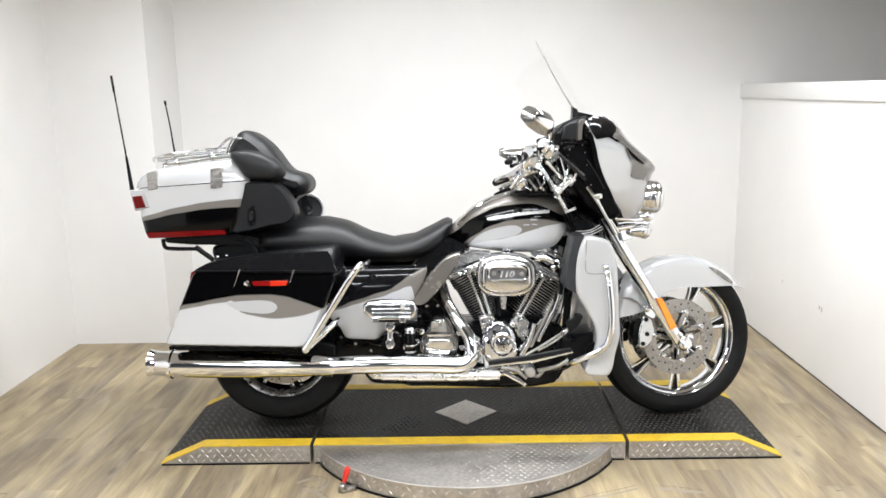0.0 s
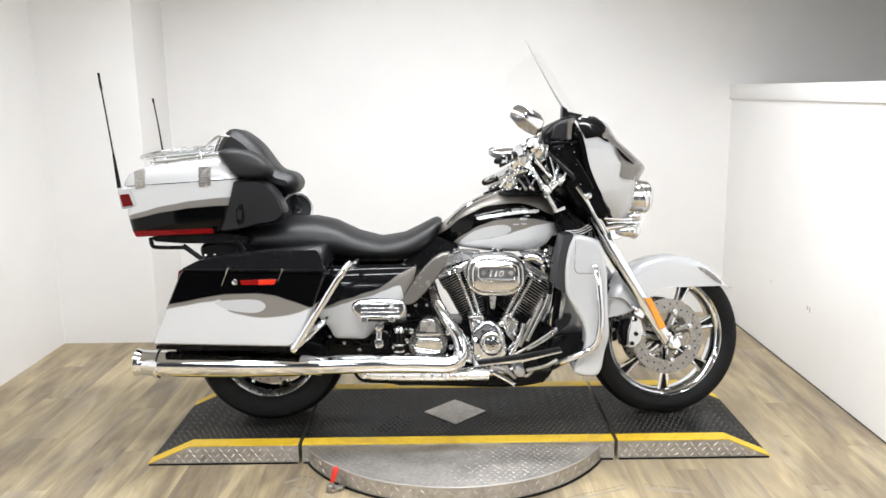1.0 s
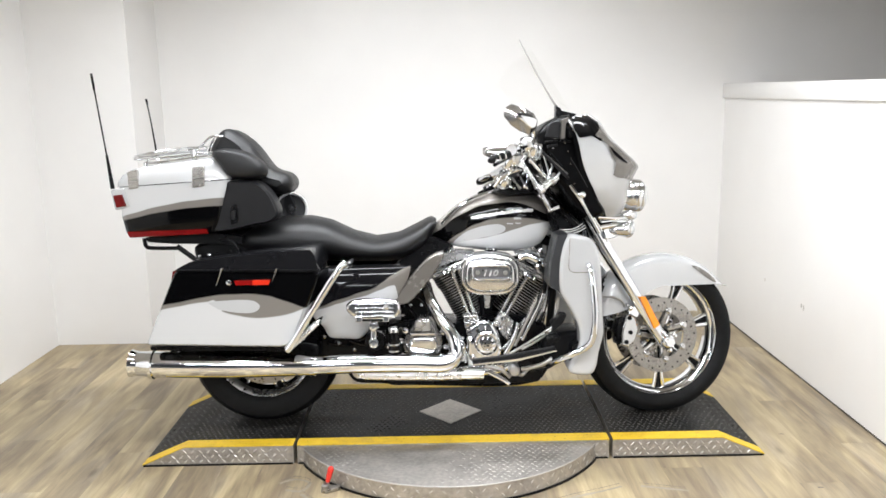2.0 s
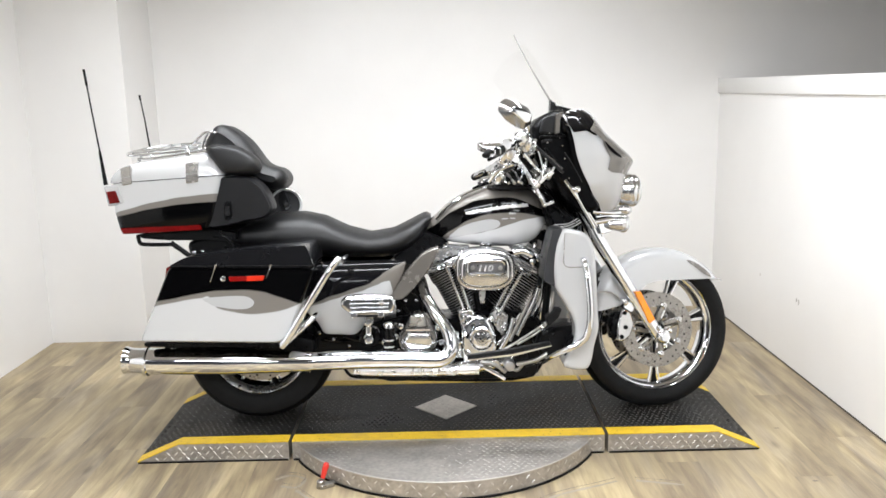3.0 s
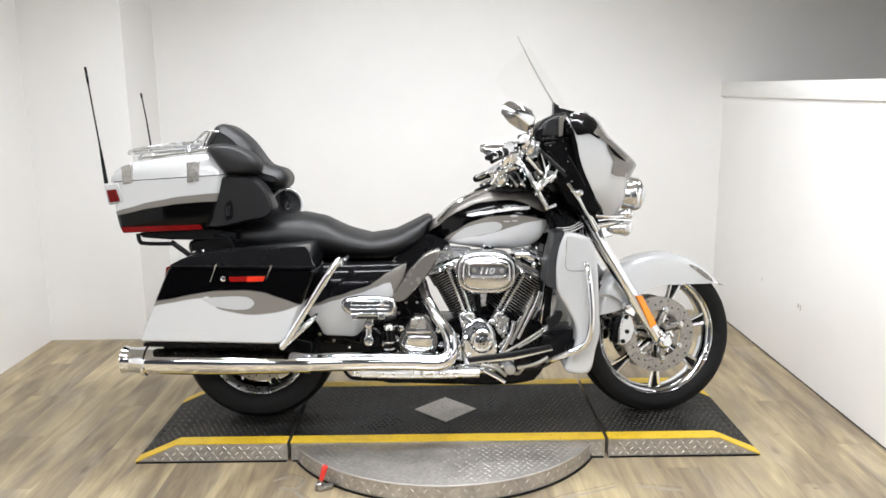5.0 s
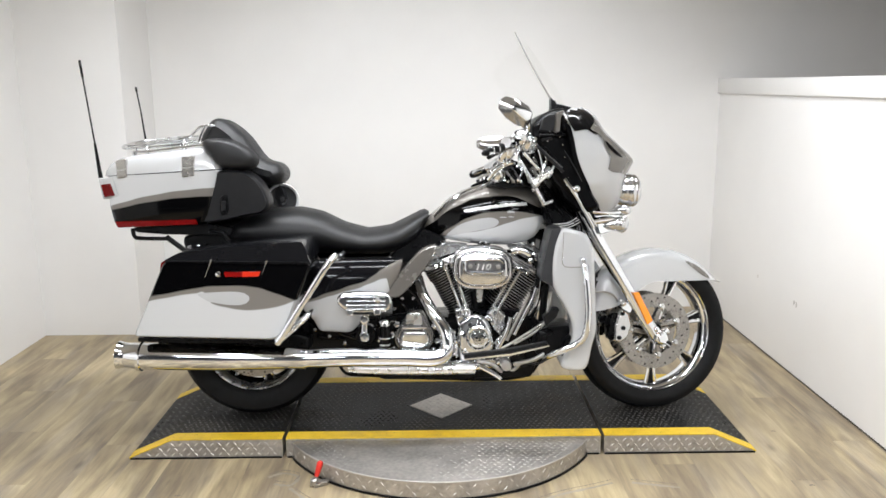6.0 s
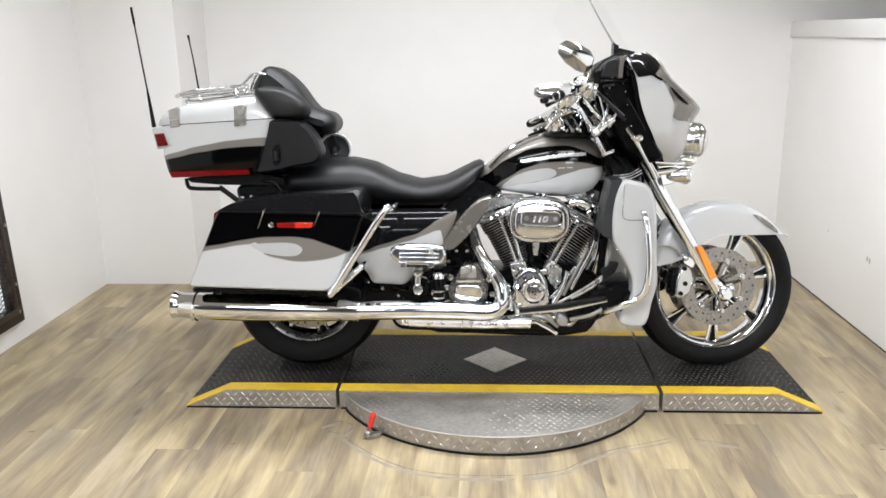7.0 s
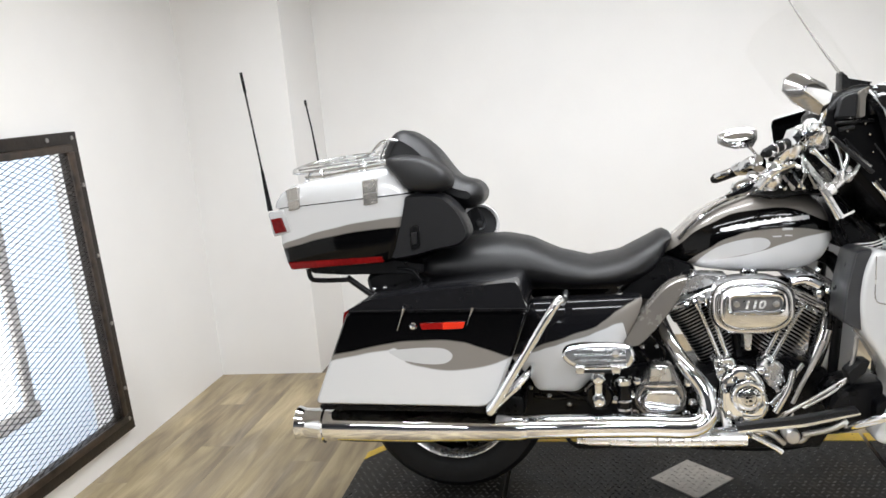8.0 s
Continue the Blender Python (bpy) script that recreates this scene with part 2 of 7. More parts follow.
# wood-look vinyl floor, planks running towards the back wall
def floor_material(name="vinyl_plank"):
    """Printed wood: yellow-tan and grey-brown patches along each plank, fine grain, knots and scuffs."""
    m, nt, b = mat(name)
    info = nt.nodes.new("ShaderNodeObjectInfo")
    geo = nt.nodes.new("ShaderNodeNewGeometry")
    # the print is shifted by the plank's random number
    comb = nt.nodes.new("ShaderNodeCombineXYZ")
    k = nt.nodes.new("ShaderNodeMath")
    k.operation = "MULTIPLY"
    k.inputs[1].default_value = 37.0
    nt.links.new(info.outputs["Random"], k.inputs[0])
    nt.links.new(k.outputs[0], comb.inputs[2])
    off = nt.nodes.new("ShaderNodeVectorMath")
    nt.links.new(geo.outputs["Position"], off.inputs[0])
    nt.links.new(comb.outputs[0], off.inputs[1])

    def stretched(sx, sy):
        st = nt.nodes.new("ShaderNodeMapping")
        st.inputs["Scale"].default_value = (sx, sy, 1)
        nt.links.new(off.outputs[0], st.inputs[0])
        return st

    def noise(at, scale, detail, rough, twist):
        n = node(nt, "ShaderNodeTexNoise", Scale=scale, Detail=detail, Roughness=rough, Distortion=twist)
        nt.links.new(at.outputs[0], n.inputs["Vector"])
        return n

    def mix(kind, fac, a, b):
        x = nt.nodes.new("ShaderNodeMixRGB")
        x.blend_type = kind
        for slot, v in zip(x.inputs, (fac, a, b)):
            if isinstance(v, (tuple, float)):
                slot.default_value = v
            else:
                nt.links.new(v, slot)
        return x

    patch = noise(stretched(9.0, 1.7), 1.0, 3.0, 0.5, 0.9)
    streak = noise(stretched(30.0, 2.6), 1.0, 6.0, 0.6, 0.6)
    grain = noise(stretched(120.0, 7.0), 1.0, 6.0, 0.65, 0.5)
    hue = noise(stretched(5.0, 1.1), 1.3, 3.0, 0.5, 0.4)
    lift = nt.nodes.new("ShaderNodeMath")
    lift.operation = "MULTIPLY_ADD"
    lift.inputs[1].default_value = 0.16
    nt.links.new(info.outputs["Random"], lift.inputs[0])
    nt.links.new(patch.outputs[0], lift.inputs[2])
    both_ = nt.nodes.new("ShaderNodeMath")
    both_.operation = "MULTIPLY_ADD"
    both_.inputs[1].default_value = 0.42
    nt.links.new(streak.outputs[0], both_.inputs[0])
    nt.links.new(lift.outputs[0], both_.inputs[2])
    warm = ramp(nt, both_.outputs[0], [(0.58, (0.20, 0.155, 0.104)), (0.72, (0.30, 0.236, 0.150)), (0.86, (0.41, 0.328, 0.196)), (1.0, (0.50, 0.405, 0.25))])
    cool = ramp(nt, both_.outputs[0], [(0.58, (0.175, 0.142, 0.108)), (0.74, (0.265, 0.220, 0.165)), (1.0, (0.41, 0.34, 0.245))])
    pick = ramp(nt, hue.outputs[0], [(0.50, grey(0.0)), (0.66, grey(0.85))])
    base = mix("MIX", pick.outputs[0], warm.outputs[0], cool.outputs[0])
    gr = ramp(nt, grain.outputs[0], [(0.3, grey(0.86)), (0.7, grey(1.10))])
    wood = mix("MULTIPLY", 1.0, base.outputs[0], gr.outputs[0])
    # small dark knots
    vo = node(nt, "ShaderNodeTexVoronoi", Scale=1.0, Randomness=1.0)
    nt.links.new(stretched(5.0, 2.2).outputs[0], vo.inputs["Vector"])
    kn = ramp(nt, vo.outputs["Distance"], [(0.03, grey(0.62)), (0.10, grey(1.0))])
    wood = mix("MULTIPLY", 1.0, wood.outputs[0], kn.outputs[0])
    # dull foot-worn patches
    worn = node(nt, "ShaderNodeTexNoise", Scale=1.3, Detail=6.0)
    nt.links.new(geo.outputs["Position"], worn.inputs["Vector"])
    wr = ramp(nt, worn.outputs[0], [(0.46, grey(0.0)), (0.66, grey(0.38))])
    wood = mix("MIX", wr.outputs[0], wood.outputs[0], (0.29, 0.240, 0.170, 1.0))
    nt.links.new(wood.outputs[0], b.inputs["Base Color"])
    rr = ramp(nt, worn.outputs[0], [(0.3, grey(0.36)), (0.7, grey(0.54))])
    nt.links.new(rr.outputs[0], b.inputs["Roughness"])
    b.inputs["Specular IOR Level"].default_value = 0.35
    bp = node(nt, "ShaderNodeBump", Strength=0.25, Distance=0.001)
    nt.links.new(grain.outputs[0], bp.inputs["Height"])
    nt.links.new(bp.outputs[0], b.inputs["Normal"])
    return m


FLOOR = floor_material()
bm = BM()
box(bm, XL - 0.13, XR + 3.5, YF, YB + 0.2, -0.1, -0.004)
floor = structure("floor", bm, simple("floor_bed", (0.16, 0.13, 0.10), 0.8), "wood-look vinyl plank floor, tan and grey with worn patches", "floor")
# unseen floor behind the camera, added dark for the reflections
bm = BM()
box(bm, -5.2, 5.4, YS - 0.1, YF - 0.003, -0.1, -0.002)
structure("floor_shop", bm, simple("dark_concrete", (0.06, 0.057, 0.054), 0.7, vary=0.2, scale=3), "dark concrete shop floor, added out of view behind the camera", "floor")
bm = BM()
box(bm, XR + 0.16, XR + 3.4, YF, YB, -0.004, 0.0)
structure("floor_beyond", bm, FLOOR, "vinyl floor beyond the partition", "floor")

bm = BM()
box(bm, XC, XR + 3.4, YB, YB + 0.12, 0, CEIL_Z)
structure("wall_back", bm, WALL, "white painted back wall behind the motorcycle", "wall")
bm = BM()
box(bm, XL - 0.12, XC, YC, YB + 0.12, 0, CEIL_Z)
structure("wall_pier", bm, WALL, "white boxed-out pier in the corner of the room", "wall")
bm = BM()
y0, y1, z0, z1 = WIN
box(bm, XL - 0.12, XL, y1, YC, 0, CEIL_Z)
box(bm, XL - 0.12, XL, YF, y0, 0, CEIL_Z)
box(bm, XL - 0.12, XL, y0, y1, 0, z0)
box(bm, XL - 0.12, XL, y0, y1, z1, CEIL_Z)
structure("wall_left", bm, WALL, "white painted side wall with a mesh-covered opening", "wall")
bm = BM()
box(bm, XR, XR + 0.14, YF, YB, 0, CAP_Z)
structure("wall_right", bm, WALL, "white painted half-height partition wall", "wall")
bm = BM()
box(bm, XR - 0.018, XR + 0.16, YF, YB - 0.003, CAP_Z, CAP_Z + 0.085, 0.003)
structure("trim_cap", bm, WALL, "white cap board along the top of the partition", "trim")
# dark strip that draws the gap along the partition's foot
JOINT = simple("dark_floor_joint", (0.06, 0.05, 0.04), 0.8, vary=0.5, scale=25)
bm = BM()
box(bm, XR - 0.0035, XR, YF, YB - 0.004, 0.0005, 0.006)
structure("trim_joint", bm, JOINT, "thin dark gap between partition and floor", "trim")
# unseen dark shop shell, added for chrome and black paint to mirror
SHOP = simple("dim_shop_paint", (0.12, 0.12, 0.125), 0.7, vary=0.15, scale=2)
bm = BM()
box(bm, -5.2, 5.4, YS - 0.12, YS, 0, CEIL_Z)
structure("wall_front", bm, SHOP, "unseen dark grey shop wall, added behind the camera for reflections", "wall")
bm = BM()
box(bm, -5.32, -5.2, YS, YB, 0, CEIL_Z)
structure("wall_shop_left", bm, SHOP, "unseen dark grey shop side wall, added for reflections", "wall")
bm = BM()
box(bm, XR + 3.4, XR + 3.52, YS, YB, 0, CEIL_Z)
structure("wall_far_right", bm, simple("grey_shop_wall", (0.55, 0.53, 0.50), 0.7, vary=0.06, scale=2), "grey wall beyond the half-height partition", "wall")
bm = BM()
box(bm, -5.2, XR + 3.5, YF, YB + 0.2, CEIL_Z, CEIL_Z + 0.1)
structure("ceiling", bm, CEILING, "plain cream ceiling", "ceiling")
bm = BM()
box(bm, -5.2, XR + 3.5, YS, YF - 0.003, CEIL_Z, CEIL_Z + 0.1)
structure("ceiling_shop", bm, SHOP, "unseen dark grey shop ceiling, added for reflections", "ceiling")

# strip light fixtures added on the ceiling, all out of view
def lamp_glow():
    m, nt, b = mat("lit_diffuser")
    b.inputs["Base Color"].default_value = (0.9, 0.9, 0.9, 1)
    b.inputs["Emission Color"].default_value = (1.0, 0.97, 0.92, 1)
    b.inputs["Emission Strength"].default_value = 9.0
    return m


GLOW = lamp_glow()


def ceiling_light(x, y, power):
    t = thing("ceiling_light", "long lit strip light added on the ceiling, out of view", "lamp", (0, 0, 0), "ceiling strip lights")
    bm = BM()
    box(bm, x - 0.62, x + 0.62, y - 0.1, y + 0.1, CEIL_Z - 0.05, CEIL_Z, 0.006)
    part("frame", bm, WALL, t)
    bm = BM()
    box(bm, x - 0.6, x + 0.6, y - 0.085, y + 0.085, CEIL_Z - 0.07, CEIL_Z - 0.052, 0.006)
    part("diffuser", bm, GLOW, t)
    lamp("strip_lamp", (x, y, CEIL_Z - 0.09), 1.2, 0.17, LAMP_POWER * power)


# the last four, over the unseen shop, are added to fill the near side
for x, y, power in ((-0.72, 0.0, 0.96), (0.52, 0.0, 0.96), (-0.72, -1.7, 0.92), (0.52, -1.7, 0.92), (-1.6, -4.2, 1.7), (1.2, -4.2, 1.7), (-1.4, -5.8, 1.3), (0.75, -5.8, 1.3)):
    ceiling_light(x, y, power)

# ---- the barred opening ----
DAY, nt_, b_ = mat("daylight_backdrop")
b_.inputs["Base Color"].default_value = (0.8, 0.85, 0.9, 1)
b_.inputs["Emission Color"].default_value = (0.74, 0.845, 1.0, 1)
b_.inputs["Emission Strength"].default_value = 0.95
DAY_WHITE, nt_, b_ = mat("white_daylight")
b_.inputs["Emission Color"].default_value = (0.95, 0.98, 1.0, 1)
b_.inputs["Emission Strength"].default_value = 2.2

SASH = simple("grey_sash_paint", (0.70, 0.66, 0.63), 0.6, vary=0.2)


def barred_window():
    y0, y1, z0, z1 = WIN
    win = tagged(new("window_1"), "dark rusty steel framed opening covered with expanded metal mesh", "window", "", "structure")
    w = 0.075
    x0, x1 = XL - 0.004, XL + 0.035
    for n, q in (("frame_top", (y0, y1, z1 - w, z1)), ("frame_bottom", (y0, y1, z0, z0 + w)), ("frame_side", (y0, y0 + w, z0 + w, z1 - w)), ("frame_side", (y1 - w, y1, z0 + w, z1 - w))):
        bm = BM()
        a, b, c, d = q
        box(bm, x0, x1, a, b, c, d, 0.003)
        f = part(n, bm, RUSTED, win)
        if n.startswith("frame_side"):
            spots = [((a + b) / 2 + 0.018, c + (d - c) * s) for s in (0.1, 0.36, 0.62, 0.88)]
        else:
            spots = [(a + (b - a) * s, (c + d) / 2 + 0.015) for s in (0.03, 0.3, 0.6, 0.86, 0.975)]
        for sy, sz in spots:
            bm = BM()
            lathe(bm, [(0.0, 0.0), (0.009, 0.0), (0.008, 0.004), (0.0, 0.006)], (x1, sy, sz), (1, 0, 0), 10, False)
            part("screw", bm, STEEL, f)
    brown = simple("brown_rusty_bar", (0.040, 0.027, 0.019), 0.42, 0.3, vary=0.9, scale=26, bump=0.5, bump_scale=50)
    for n, q in (("inner_bar", (y0 + w - 0.03, y1 - w + 0.03, z0 + w - 0.03, z0 + w)), ("inner_bar", (y0 + w - 0.03, y1 - w + 0.03, z1 - w, z1 - w + 0.03)), ("inner_bar", (y1 - w, y1 - w + 0.035, z0 + w, z1 - w)), ("inner_bar", (y0 + w - 0.035, y0 + w, z0 + w, z1 - w))):
        bm = BM()
        box(bm, x1 - 0.003, x1 + 0.008, *q, 0.003)
        part(n, bm, brown, win)
    bm = BM()
    box(bm, x1 - 0.002, x1 + 0.004, y0 + 0.01, y1 - 0.07, z1 - w + 0.008, z1 - w + 0.015, 0.001)
    part("bright_lip", bm, STEEL, win)
    # expanded metal: two families of slanting strands
    bm = BM()
    step, rise = 0.020, 0.36
    ya, yb, za, zb = y0 + w - 0.01, y1 - w + 0.01, z0 + w - 0.01, z1 - w + 0.01
    xm = XL + 0.031
    for s in (1, -1):
        k = za - (yb - ya) * rise
        while k < zb + (yb - ya) * rise:
            pa, pb = [], []
            zl, zr = (k, k + (yb - ya) * rise) if s > 0 else (k + (yb - ya) * rise, k)
            t0, t1 = 0.0, 1.0
            dz = zr - zl
            for lim, side in ((za, 1), (zb, -1)):
                t = (lim - zl) / dz
                if side * dz > 0:
                    t0 = max(t0, t)
                else:
                    t1 = min(t1, t)
            if t1 - t0 > 0.004:
                A = (xm + 0.0015 * s, ya + (yb - ya) * t0, zl + dz * t0)
                B = (xm + 0.0015 * s, ya + (yb - ya) * t1, zl + dz * t1)
                rod_box(bm, A, B, 0.0026, 0.0024, 0, (1, 0, 0))
            k += step
    part("mesh_screen", bm, RUSTED, win, "black expanded metal mesh")
    # the outer sash beyond the mesh
    for n, q in (("outer_post", (0.278, 0.326, 0.23, 1.9)), ("outer_sill", (-1.3, 0.35, 0.165, 0.23))):
        bm = BM()
        box(bm, XL - 0.42, XL - 0.395, q[0], q[1], q[2], q[3], 0.004)
        part(n, bm, SASH, win)
    # the frame hangs slightly out of plumb
    for ob in win.children_recursive:
        if not ob.name.startswith("outer"):
            ob.data.transform(Matrix(((1, 0, 0, 0), (0, 1, -0.052, 0.0374), (0, 0, 1, 0), (0, 0, 0, 1))))
    return win


barred_window()
bm = BM()
box(bm, XL - 0.52, XL - 0.50, YF, YC, -1.0, CEIL_Z)
tagged(finish("backdrop", bm, DAY), "bright bluish daylight beyond the mesh", "backdrop", "", "structure")
bm = BM()
box(bm, XL - 0.46, XL - 0.44, -1.3, 0.275, 0.23, 1.9)
tagged(finish("backdrop_pane", bm, DAY_WHITE), "blown-out white daylight in the outer sash", "backdrop", "", "structure")

# ---- the motorcycle platform with its turntable ----
TREAD_DARK = worn("black_tread_rubber", [(0.36, (0.003, 0.003, 0.003)), (0.47, (0.009, 0.0088, 0.0085)), (0.58, (0.016, 0.0145, 0.0125)), (0.70, (0.036, 0.031, 0.025))], (0.045, 0.04, 0.034), 0.66, 0.46, 0.15, 4.2, 45.0)
PLATE = simple("aluminium_tread_plate", (0.43, 0.405, 0.375), 0.42, 0.75, vary=0.24, scale=70, bump=0.2, bump_scale=90)
PX = (-1.25, -0.665, -0.651, 0.553, 0.567, 1.155)
PY0, PY1, PZ = -0.335, 0.305, 0.075
RAMP = 0.165
EMB = (-0.055, -0.035)
TREAD_LUG = worn("worn_tread_lug", [(0.36, (0.012, 0.0115, 0.011)), (0.5, (0.055, 0.054, 0.052)), (0.66, (0.11, 0.105, 0.098))], (0.02, 0.018, 0.016), 0.6, 0.36, 0.4, 4.2, 30.0)


def platform_section(name, x0, x1, slope0, slope1):
    t = thing(name, "black tread-topped steel platform section with yellow edges", "platform", (0, 0, 0), "platform sections")
    prof = [(x0, 0.0), (x1, 0.0)] + ([(x1, 0.004), (x1 - RAMP, PZ)] if slope1 else [(x1, PZ)]) + ([(x0 + RAMP, PZ), (x0, 0.004)] if slope0 else [(x0, PZ)])
    bm = BM()
    slab(bm, prof, PY0, PY1, 0)
    part("body", bm, PLATE, t, "aluminium tread plate body")
    # thin black strip that draws the shadow gap under the edges
    bm = BM()
    box(bm, x0 + 0.004, x1 - 0.004, PY0 - 0.004, PY1 + 0.004, 0.0, 0.006)
    part("shadow_gap", bm, RUBBER, t)
    bm = BM()
    line = sorted(prof[2:])
    for ya, yb, m, n, lift in ((PY0 + 0.06, PY1 - 0.06, TREAD_DARK, "tread_mat", 0.003), (PY0 - 0.002, PY0 + 0.058, YELLOW, "yellow_edge", 0.004), (PY1 - 0.058, PY1 + 0.002, YELLOW, "yellow_edge", 0.004)):
        bm = BM()
        up = [(x, z + lift) for x, z in line]
        rings_to(bm, [[(x, y, z) for x, z in [*line, *up[::-1]]] for y in (ya, yb)])
        part(n, bm, m, t)
    return t


platform_section("platform_ramp", PX[0], PX[1], True, False)
platform_section("platform_centre", PX[2], PX[3], False, False)
platform_section("platform_ramp", PX[4], PX[5], False, True)


def lugs(bm, spots, length, width, height, turn, up, along):
    """Raised lozenges of tread plate at the spots, alternately turned."""
    up, along = Vector(up), Vector(along)
    across = up.cross(along)
    for k, (p, s) in enumerate(spots):
        a = turn * s
        u = along * math.cos(a) + across * math.sin(a)
        v = up.cross(u)
        p = Vector(p)
        base = [bm.verts.new(p + u * length * c + v * width * e) for c, e in ((-1, 0), (-0.3, -1), (0.3, -1), (1, 0), (0.3, 1), (-0.3, 1))]
        top = [bm.verts.new(p + up * height + u * length * c + v * width * e) for c, e in ((-0.5, 0), (0.5, 0))]
        for f in ((base[0], base[1], top[0]), (base[1], base[2], top[1], top[0]), (base[2], base[3], top[1]), (base[3], base[4], top[1]), (base[4], base[5], top[0], top[1]), (base[5], base[0], top[0])):
            bm.faces.new(f)


def lug_part(bm, material, parent):
    ob = part("tread_lug", bm, material, parent)
    ob["kind"] = "stuff"
    return ob


LUG_METAL = simple("worn_lug_metal", (0.56, 0.54, 0.515), 0.4, 0.7, vary=0.12)
sections = [o for o in scene.objects if o.name.startswith("platform_")]
for sec, x0, x1, s0, s1 in ((sections[0], PX[0], PX[1], True, False), (sections[1], PX[2], PX[3], False, False), (sections[2], PX[4], PX[5], False, True)):
    bm = BM()
    spots = []
    for r, z in enumerate((0.016, 0.036, 0.057)):
        n = int((x1 - x0) / 0.03)
        for i in range(n):
            x = x0 + 0.016 + 0.03 * i + 0.015 * r
            top = min(PZ, 0.004 + (x - x0) * PZ / RAMP if s0 else PZ, 0.004 + (x1 - x) * PZ / RAMP if s1 else PZ)
            if z < top - 0.016 and x < x1 - 0.015:
                spots.append(((x, PY0, z), 1 if (i + r) % 2 else -1))
    lugs(bm, spots, 0.011, 0.003, 0.0018, radians(45), (0, -1, 0), (1, 0, 0))
    lug_part(bm, LUG_METAL, sec)
    bm = BM()
    spots = []
    pitch = 0.0215
    for i in range(int((x1 - x0 - 0.02) / pitch)):
        for j in range(int((PY1 - PY0 - 0.14) / pitch)):
            x, y = x0 + 0.016 + pitch * (i + 0.5 * (j % 2)), PY0 + 0.07 + pitch * j
            if (s0 and x < x0 + RAMP + 0.006) or (s1 and x > x1 - RAMP - 0.006) or x > x1 - 0.012:
                continue
            if abs(x - EMB[0]) + abs(y - EMB[1]) < 0.145:
                continue
            spots.append(((x, y, PZ + 0.0029), 1 if (i + j) % 2 else -1))
    lugs(bm, spots, 0.0095, 0.0032, 0.002, radians(45), (0, 0, 1), (1, 0, 0))
    for on, xa, way in ((s0, x0, 1), (s1, x1, -1)):
        if on:
            slope = Vector((way * RAMP, 0, PZ - 0.004)).normalized()
            out = Vector((-slope.z * way, 0, abs(slope.x)))
            spots = []
            for i in range(7):
                for j in range(int((PY1 - PY0 - 0.14) / pitch)):
                    f = (0.012 + pitch * (i + 0.5 * (j % 2))) / RAMP
                    if f < 0.95:
                        spots.append((Vector((xa + way * RAMP * f, PY0 + 0.07 + pitch * j, 0.004 + (PZ - 0.004) * f)) + out * 0.0029, 1 if (i + j) % 2 else -1))
            lugs(bm, spots, 0.0095, 0.0032, 0.002, radians(45), out, slope * way)
    lug_part(bm, TREAD_LUG, sec)
# lozenge emblem plate in the middle
bm = BM()
slab(bm, [(EMB[0] - 0.13, EMB[1]), (EMB[0], EMB[1] - 0.13), (EMB[0] + 0.13, EMB[1]), (EMB[0], EMB[1] + 0.13)], PZ + 0.003, PZ + 0.0065, 0, 3, "xy")
emb = part("emblem_plate", bm, PLATE, sections[1], "bare aluminium lozenge plate")
bm = BM()
spots = []
for i in range(-5, 6):
    for j in range(-5, 6):
        x, y = EMB[0] + 0.024 * (i + 0.5 * (j % 2)), EMB[1] + 0.021 * j
        if abs(x - EMB[0]) + abs(y - EMB[1]) < 0.112:
            spots.append(((x, y, PZ + 0.0064), 1 if (i + j) % 2 else -1))
lugs(bm, spots, 0.0085, 0.0024, 0.0013, radians(45), (0, 0, 1), (1, 0, 0))
lug_part(bm, PLATE, emb)
# ---- the motorcycle: x ahead, z up from its wheels' footing; it leans on its stand, bars turned ----
BIKE_LEAN, BIKE_STEER = -5.0, 11.0
bike = thing("motorcycle", "white, black and taupe touring motorcycle with chrome engine and hard luggage", "motorcycle")
bike.matrix_world = pose(0, -0.03, 0.078, BIKE_LEAN)
STEER_AT, STEER_AXIS = Vector((0.87, 0, 0.125)), Vector((-0.438, 0, 0.899)).normalized()
FRONT = Matrix.Translation(STEER_AT) @ Matrix.Rotation(radians(BIKE_STEER), 4, STEER_AXIS) @ Matrix.Translation(-STEER_AT)


def fpart(name, bm, material, parent, label=""):
    """A part that turns with the bars."""
    bmesh.ops.transform(bm, matrix=FRONT, verts=bm.verts)
    return part(name, bm, material, parent, label)


def mirror(bm):
    bmesh.ops.transform(bm, matrix=Matrix.Diagonal((1, -1, 1, 1)), verts=bm.verts)
    return bm


def both(name, make, material, parent, label="", front=False):
    """The same part on the right and, mirrored, on the left."""
    f = fpart if front else part
    return [f(name, make(BM()), material, parent, label), f(name, mirror(make(BM())), material, parent, label)]


def on_line(line, x):
    xs = sorted(line)
    return float(np.interp(x, [p[0] for p in xs], [p[1] for p in xs]))


